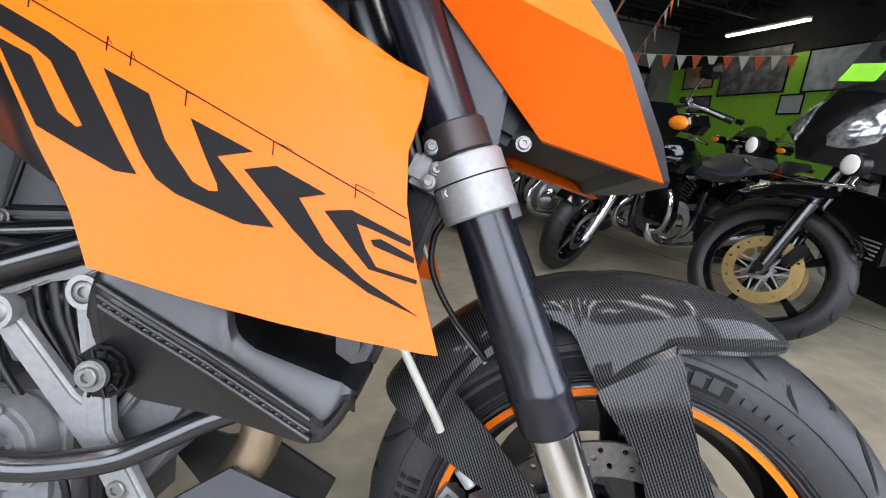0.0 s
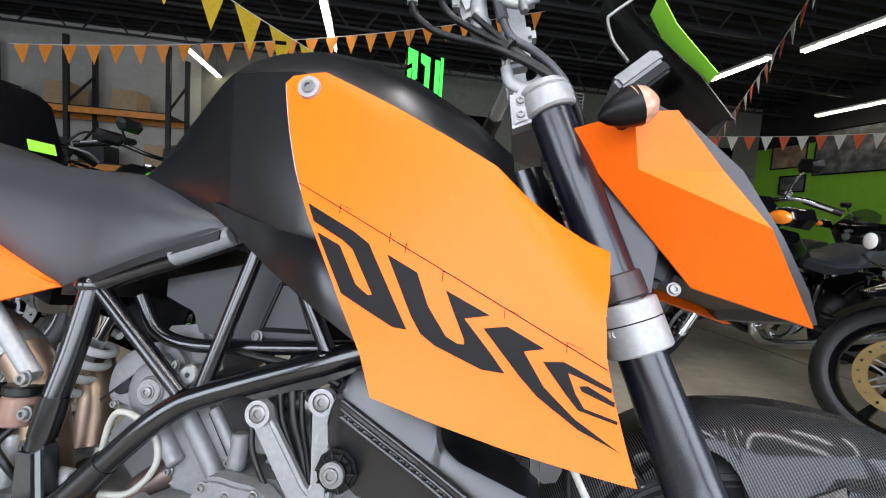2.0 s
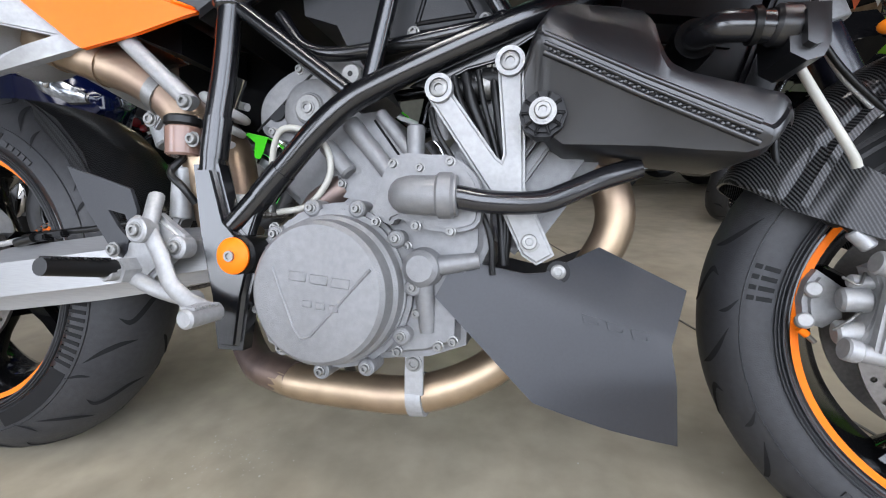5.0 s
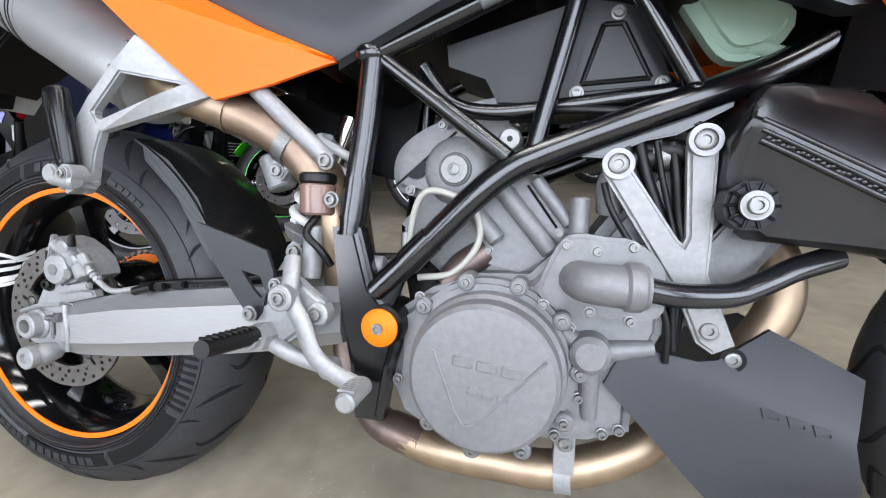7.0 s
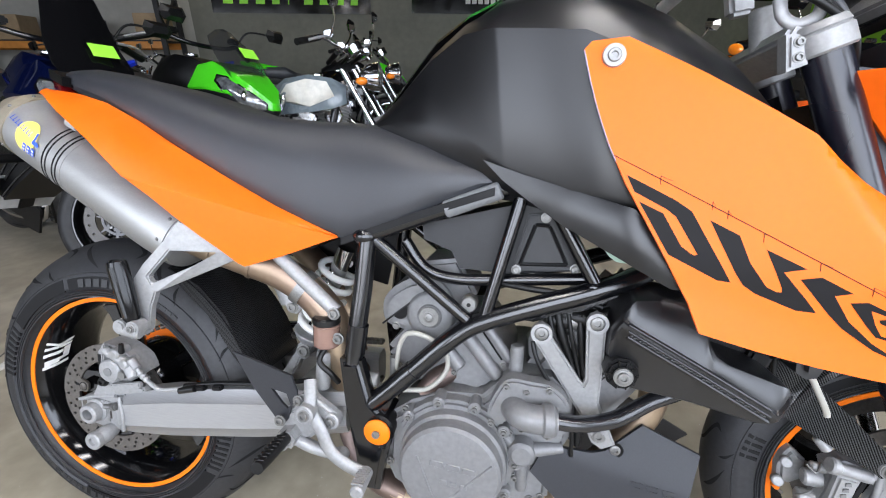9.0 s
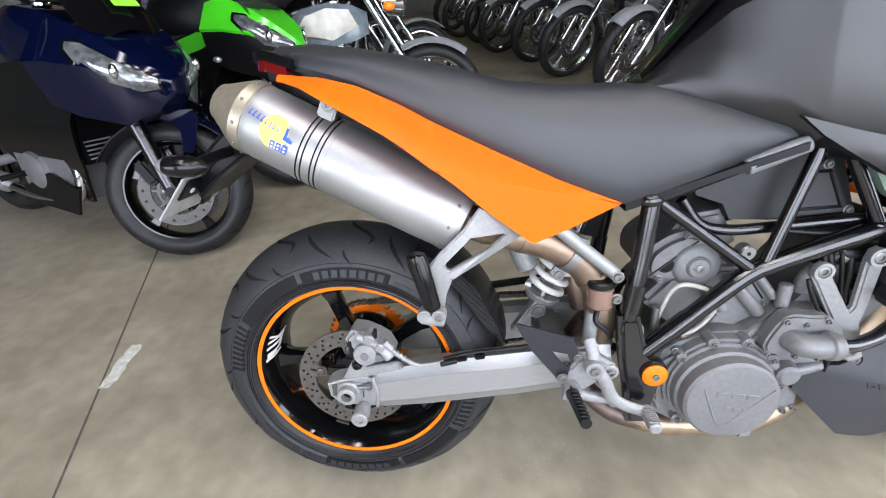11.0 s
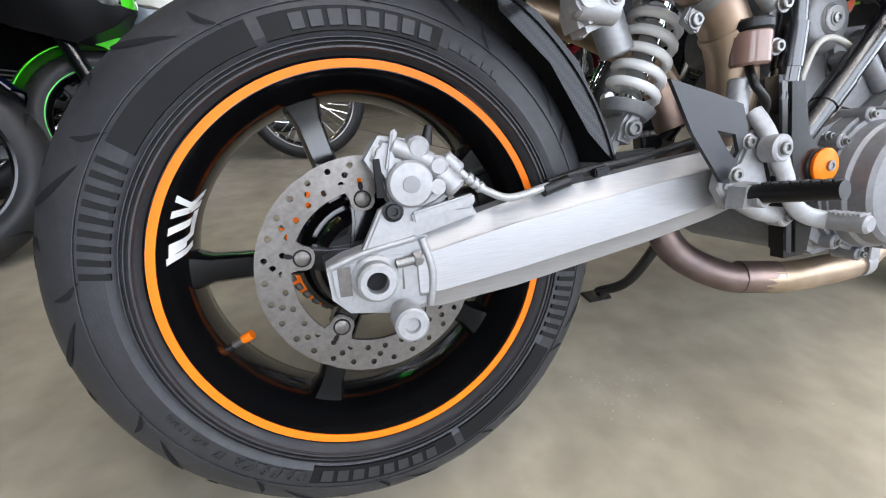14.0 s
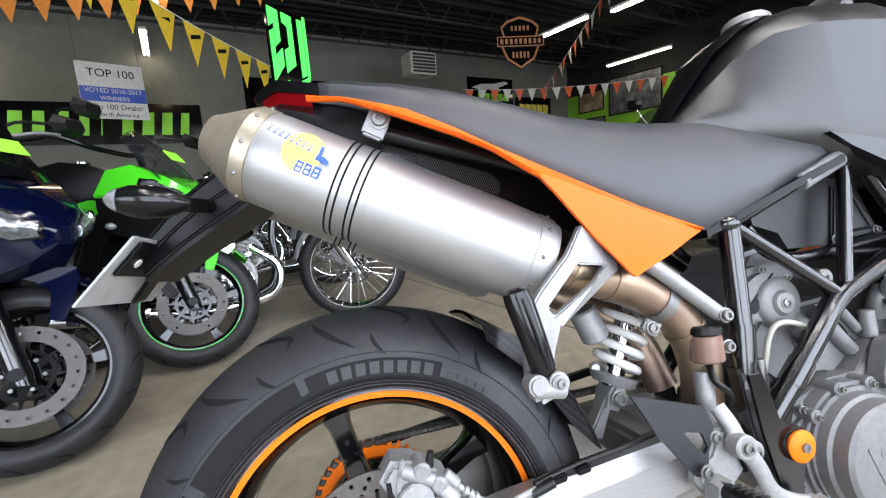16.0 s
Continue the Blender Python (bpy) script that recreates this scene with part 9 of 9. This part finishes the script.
for q in ([(-0.28, 0.48), (-0.12, 0.46), (-0.12, 0.1), (-0.2, 0.02), (-0.2, 0.3), (-0.28, 0.24)], [(-0.28, 0.18), (-0.22, 0.22), (-0.22, -0.1), (-0.1, 0.02), (-0.1, -0.2), (-0.28, -0.42)],
          [(-0.06, 0.46), (0.1, 0.44), (0.1, -0.16), (-0.06, -0.28), (-0.06, 0.0), (0.02, 0.06), (0.02, 0.3), (-0.06, 0.34)], [(0.2, 0.44), (0.28, 0.44), (0.28, -0.26), (0.2, -0.3)], [(-0.28, -0.5), (-0.04, -0.36), (-0.04, -0.42), (-0.28, -0.58)]):
    part("letter_shape", block(q, -0.036, -0.022, 0.0), LIME_LIT, gs)
part("edge_strip", block([(-0.3, -0.66), (0.34, -0.32), (0.34, -0.26), (-0.3, -0.6)], -0.03, 0.025, 0.0), LIME_LIT, gs)
part("edge_strip", block([(0.3, -0.3), (0.35, -0.28), (0.35, 0.5), (0.3, 0.5)], -0.03, 0.025, 0.0), LIME_LIT, gs)
PRINT_O = material("dark_orange_print", (0.34, 0.13, 0.04), 0.6, vary=0.15, scale=20)
shield = thing("shield_sign", ROOM @ Matrix.Translation((6.43, 6.6, 3.53)) @ Matrix.Rotation(radians(-25), 4, "Z"), "orange outlined shield sign on black board", "sign")
SH = [(-0.42, 0.30), (-0.28, 0.42), (0, 0.50), (0.28, 0.42), (0.42, 0.30), (0.36, 0.1), (0.42, -0.1), (0.3, -0.36), (0, -0.55), (-0.3, -0.36), (-0.42, -0.1), (-0.36, 0.1)]
part("board", block(SH, -0.02, 0.02, 0.0), BLACK_GLOSS, shield)
part("outline", sheet([(x * 0.98, z * 0.98) for x, z in SH], -0.028, 0.008, holes=[[(x * 0.88, z * 0.88) for x, z in SH]]), PRINT_O, shield)
part("bar_shape", box((1.0, 0.03, 0.2), (0, -0.03, 0.0), bevel=0.01), BLACK_GLOSS, shield)
part("bar_outline", sheet([(-0.5, -0.1), (0.5, -0.1), (0.5, 0.1), (-0.5, 0.1)], -0.05, 0.006, holes=[[(-0.475, -0.078), (0.475, -0.078), (0.475, 0.078), (-0.475, 0.078)]]), PRINT_O, shield)
for k in range(9):
    part("letter_bar", box((0.06, 0.006, 0.1), (-0.4 + 0.1 * k, -0.049, 0.0)), PRINT_O, shield)
for k in range(5):
    part("letter_bar", box((0.05, 0.006, 0.09), (-0.17 + 0.085 * k, -0.026, 0.26)), PRINT_O, shield)
    part("letter_bar", box((0.045, 0.006, 0.12), (-0.16 + 0.08 * k, -0.026, -0.26)), PRINT_O, shield)
cat_ = board("wall_sign", wall_n(9.3, 3.62), 1.9, 0.8, BLACK_GLOSS, "black wall sign with a white leaping shape", "sign")
part("leap_shape", block([(-0.8, 0.08), (-0.4, 0.2), (0.1, 0.22), (0.6, 0.32), (0.75, 0.26), (0.3, 0.1), (0.4, -0.02), (0.0, 0.06), (-0.5, 0.02)], -0.03, -0.016, 0.0), WHITE, cat_)
for k in range(5):
    part("letter_shape", box((0.2, 0.01, 0.24), (-0.45 + 0.27 * k, -0.02, -0.2)), LIME, cat_)
moose = board("yellow_sign", wall_n(11.2, 3.00), 1.7, 0.95, BLACK_GLOSS, "black sign with yellow letter shapes", "sign")
for k in range(5):
    part("letter_shape", box((0.24, 0.01, 0.34), (-0.56 + 0.28 * k, -0.02, 0.06), (0, 6, 0)), YELLOW, moose)
dark_ban = board("poster_banner", wall_n(3.0, 2.87), 2.6, 1.5, BLACK_GLOSS, "dark racing banner with pale lettering bars", "banner")
for k in range(7):
    part("letter_shape", box((0.12, 0.008, 0.16), (0.1 + 0.16 * k, -0.02, -0.45)), WHITE, dark_ban)
for k in range(6):
    part("printed_shape", ball(0.22, (-0.9 + 0.3 * k, -0.016, 0.2 - 0.1 * (k % 2)), (1, 0.02, 0.8), 10, 6), (MAROON, GREY_P, FLAG_O)[k % 3], dark_ban)
POSTER = (material("poster_brown", (0.25, 0.16, 0.10), 0.5, vary=0.3, scale=4, second=(0.5, 0.42, 0.3), second_scale=3), material("poster_dark", (0.06, 0.06, 0.07), 0.5, vary=0.3, scale=5, second=(0.3, 0.3, 0.32), second_scale=4), material("poster_sky", (0.35, 0.42, 0.45), 0.5, vary=0.3, scale=4, second=(0.2, 0.12, 0.08), second_scale=3))
for k, (v, z, w, h) in enumerate(((10.1, 3.18, 1.1, 0.7), (8.4, 3.16, 1.9, 1.2), (6.2, 3.02, 1.7, 1), (4.3, 2.99, 1.2, 0.9), (9.9, 2.37, 0.8, 0.5), (7.2, 2.26, 0.6, 0.5), (5.2, 2.22, 0.5, 0.4))):
    p = board("wall_poster", wall_e(v, z), w, h, POSTER[k % 3], "framed picture poster on the green wall", "poster")
    part("poster_edge", sheet([(-w / 2, -h / 2), (w / 2, -h / 2), (w / 2, h / 2), (-w / 2, h / 2)], -0.022, 0.01, holes=[[(-w / 2 + 0.04, -h / 2 + 0.04), (w / 2 - 0.04, -h / 2 + 0.04), (w / 2 - 0.04, h / 2 - 0.04), (-w / 2 + 0.04, h / 2 - 0.04)]]), BLACK_GLOSS, p)
pennants((-1.9, 3.2, 3.41), (1.7, 6.9, 2.67), 0.16, 12, [FLAG_Y], 0.46, "string of yellow printed pennant flags")
pennants((-4.6, 7, 2.98), (3.9, 7, 4.66), 0.22, 26, [FLAG_O], 0.30, "string of small orange pennant flags")
pennants((7.2, 9.8, 3.28), (12.6, 7, 3.34), 0.12, 17, [FLAG_R, FLAG_W], 0.34, "string of red and white pennant flags")
pennants((9.25, 8.74, 3.18), (6.4, 4, 4.16), 0.08, 15, [FLAG_W, FLAG_R], 0.3, "string of white and red pennant flags")
ORANGE_BEAM = material("orange_rack_beam", (0.62, 0.24, 0.04), 0.5, vary=0.15, scale=10)
rack = thing("pallet_rack", ROOM, "tall pallet rack with orange beams", "shelf")
for u in (-7.6, -5.6, -3.6):
    for v in (9.9, 10.9):
        part("rack_post", box((0.09, 0.09, 4.1), (u, v, 2.05)), STEEL_DARK, rack)
    for z in (0.7, 1.9, 3.1):
        part("rack_brace", moved(box((0.04, 1.3, 0.04)), pose(u, 10.4, z, 40, 0, 0)), STEEL_DARK, rack)
for z in (1.36, 2.56):
    for u in (-6.6, -4.6):
        for v in (9.9, 10.9):
            part("rack_beam", box((1.92, 0.05, 0.13), (u, v, z)), ORANGE_BEAM, rack, "orange load beam")
        part("rack_deck", box((1.92, 1.0, 0.03), (u, 10.4, z + 0.08)), STEEL_DARK, rack)
BOXM = (material("brown_carton", (0.38, 0.27, 0.16), 0.75, vary=0.12, scale=12), material("dark_crate", (0.03, 0.03, 0.032), 0.6, vary=0.2, scale=10))
for k in range(6):
    c = thing("carton", ROOM @ Matrix.Translation((-7.2 + 0.66 * k, 10.35, 1.46 if k % 2 else 2.66)), "cardboard carton on the rack" if k % 3 else "dark plastic crate on the rack", "box")
    part("carton_body", box((0.52, 0.6, 0.4 + 0.05 * (k % 3)), (0, 0, 0.2 + 0.025 * (k % 3)), bevel=0.006), BOXM[0 if k % 3 else 1], c)
    part("carton_tape", box((0.06, 0.602, 0.004), (0, 0, 0.403 + 0.05 * (k % 3))), TAPE, c)
hb = thing("heater_box", ROOM @ Matrix.Translation((5.3, 8.9, 3.56)), "beige unit heater hung from the roof", "heater")
part("heater_case", box((0.7, 0.5, 0.5), bevel=0.02), CREAM, hb)
for k in range(6):
    part("louvre", box((0.6, 0.02, 0.05), (0, -0.26, -0.19 + 0.075 * k), (30, 0, 0)), GREY_P, hb)
for s in (-0.3, 0.3):
    part("hanger_rod", rod((s, 0, 0.25), (s, 0, H - 3.58), 0.008, seg=6), STEEL_DARK, hb)
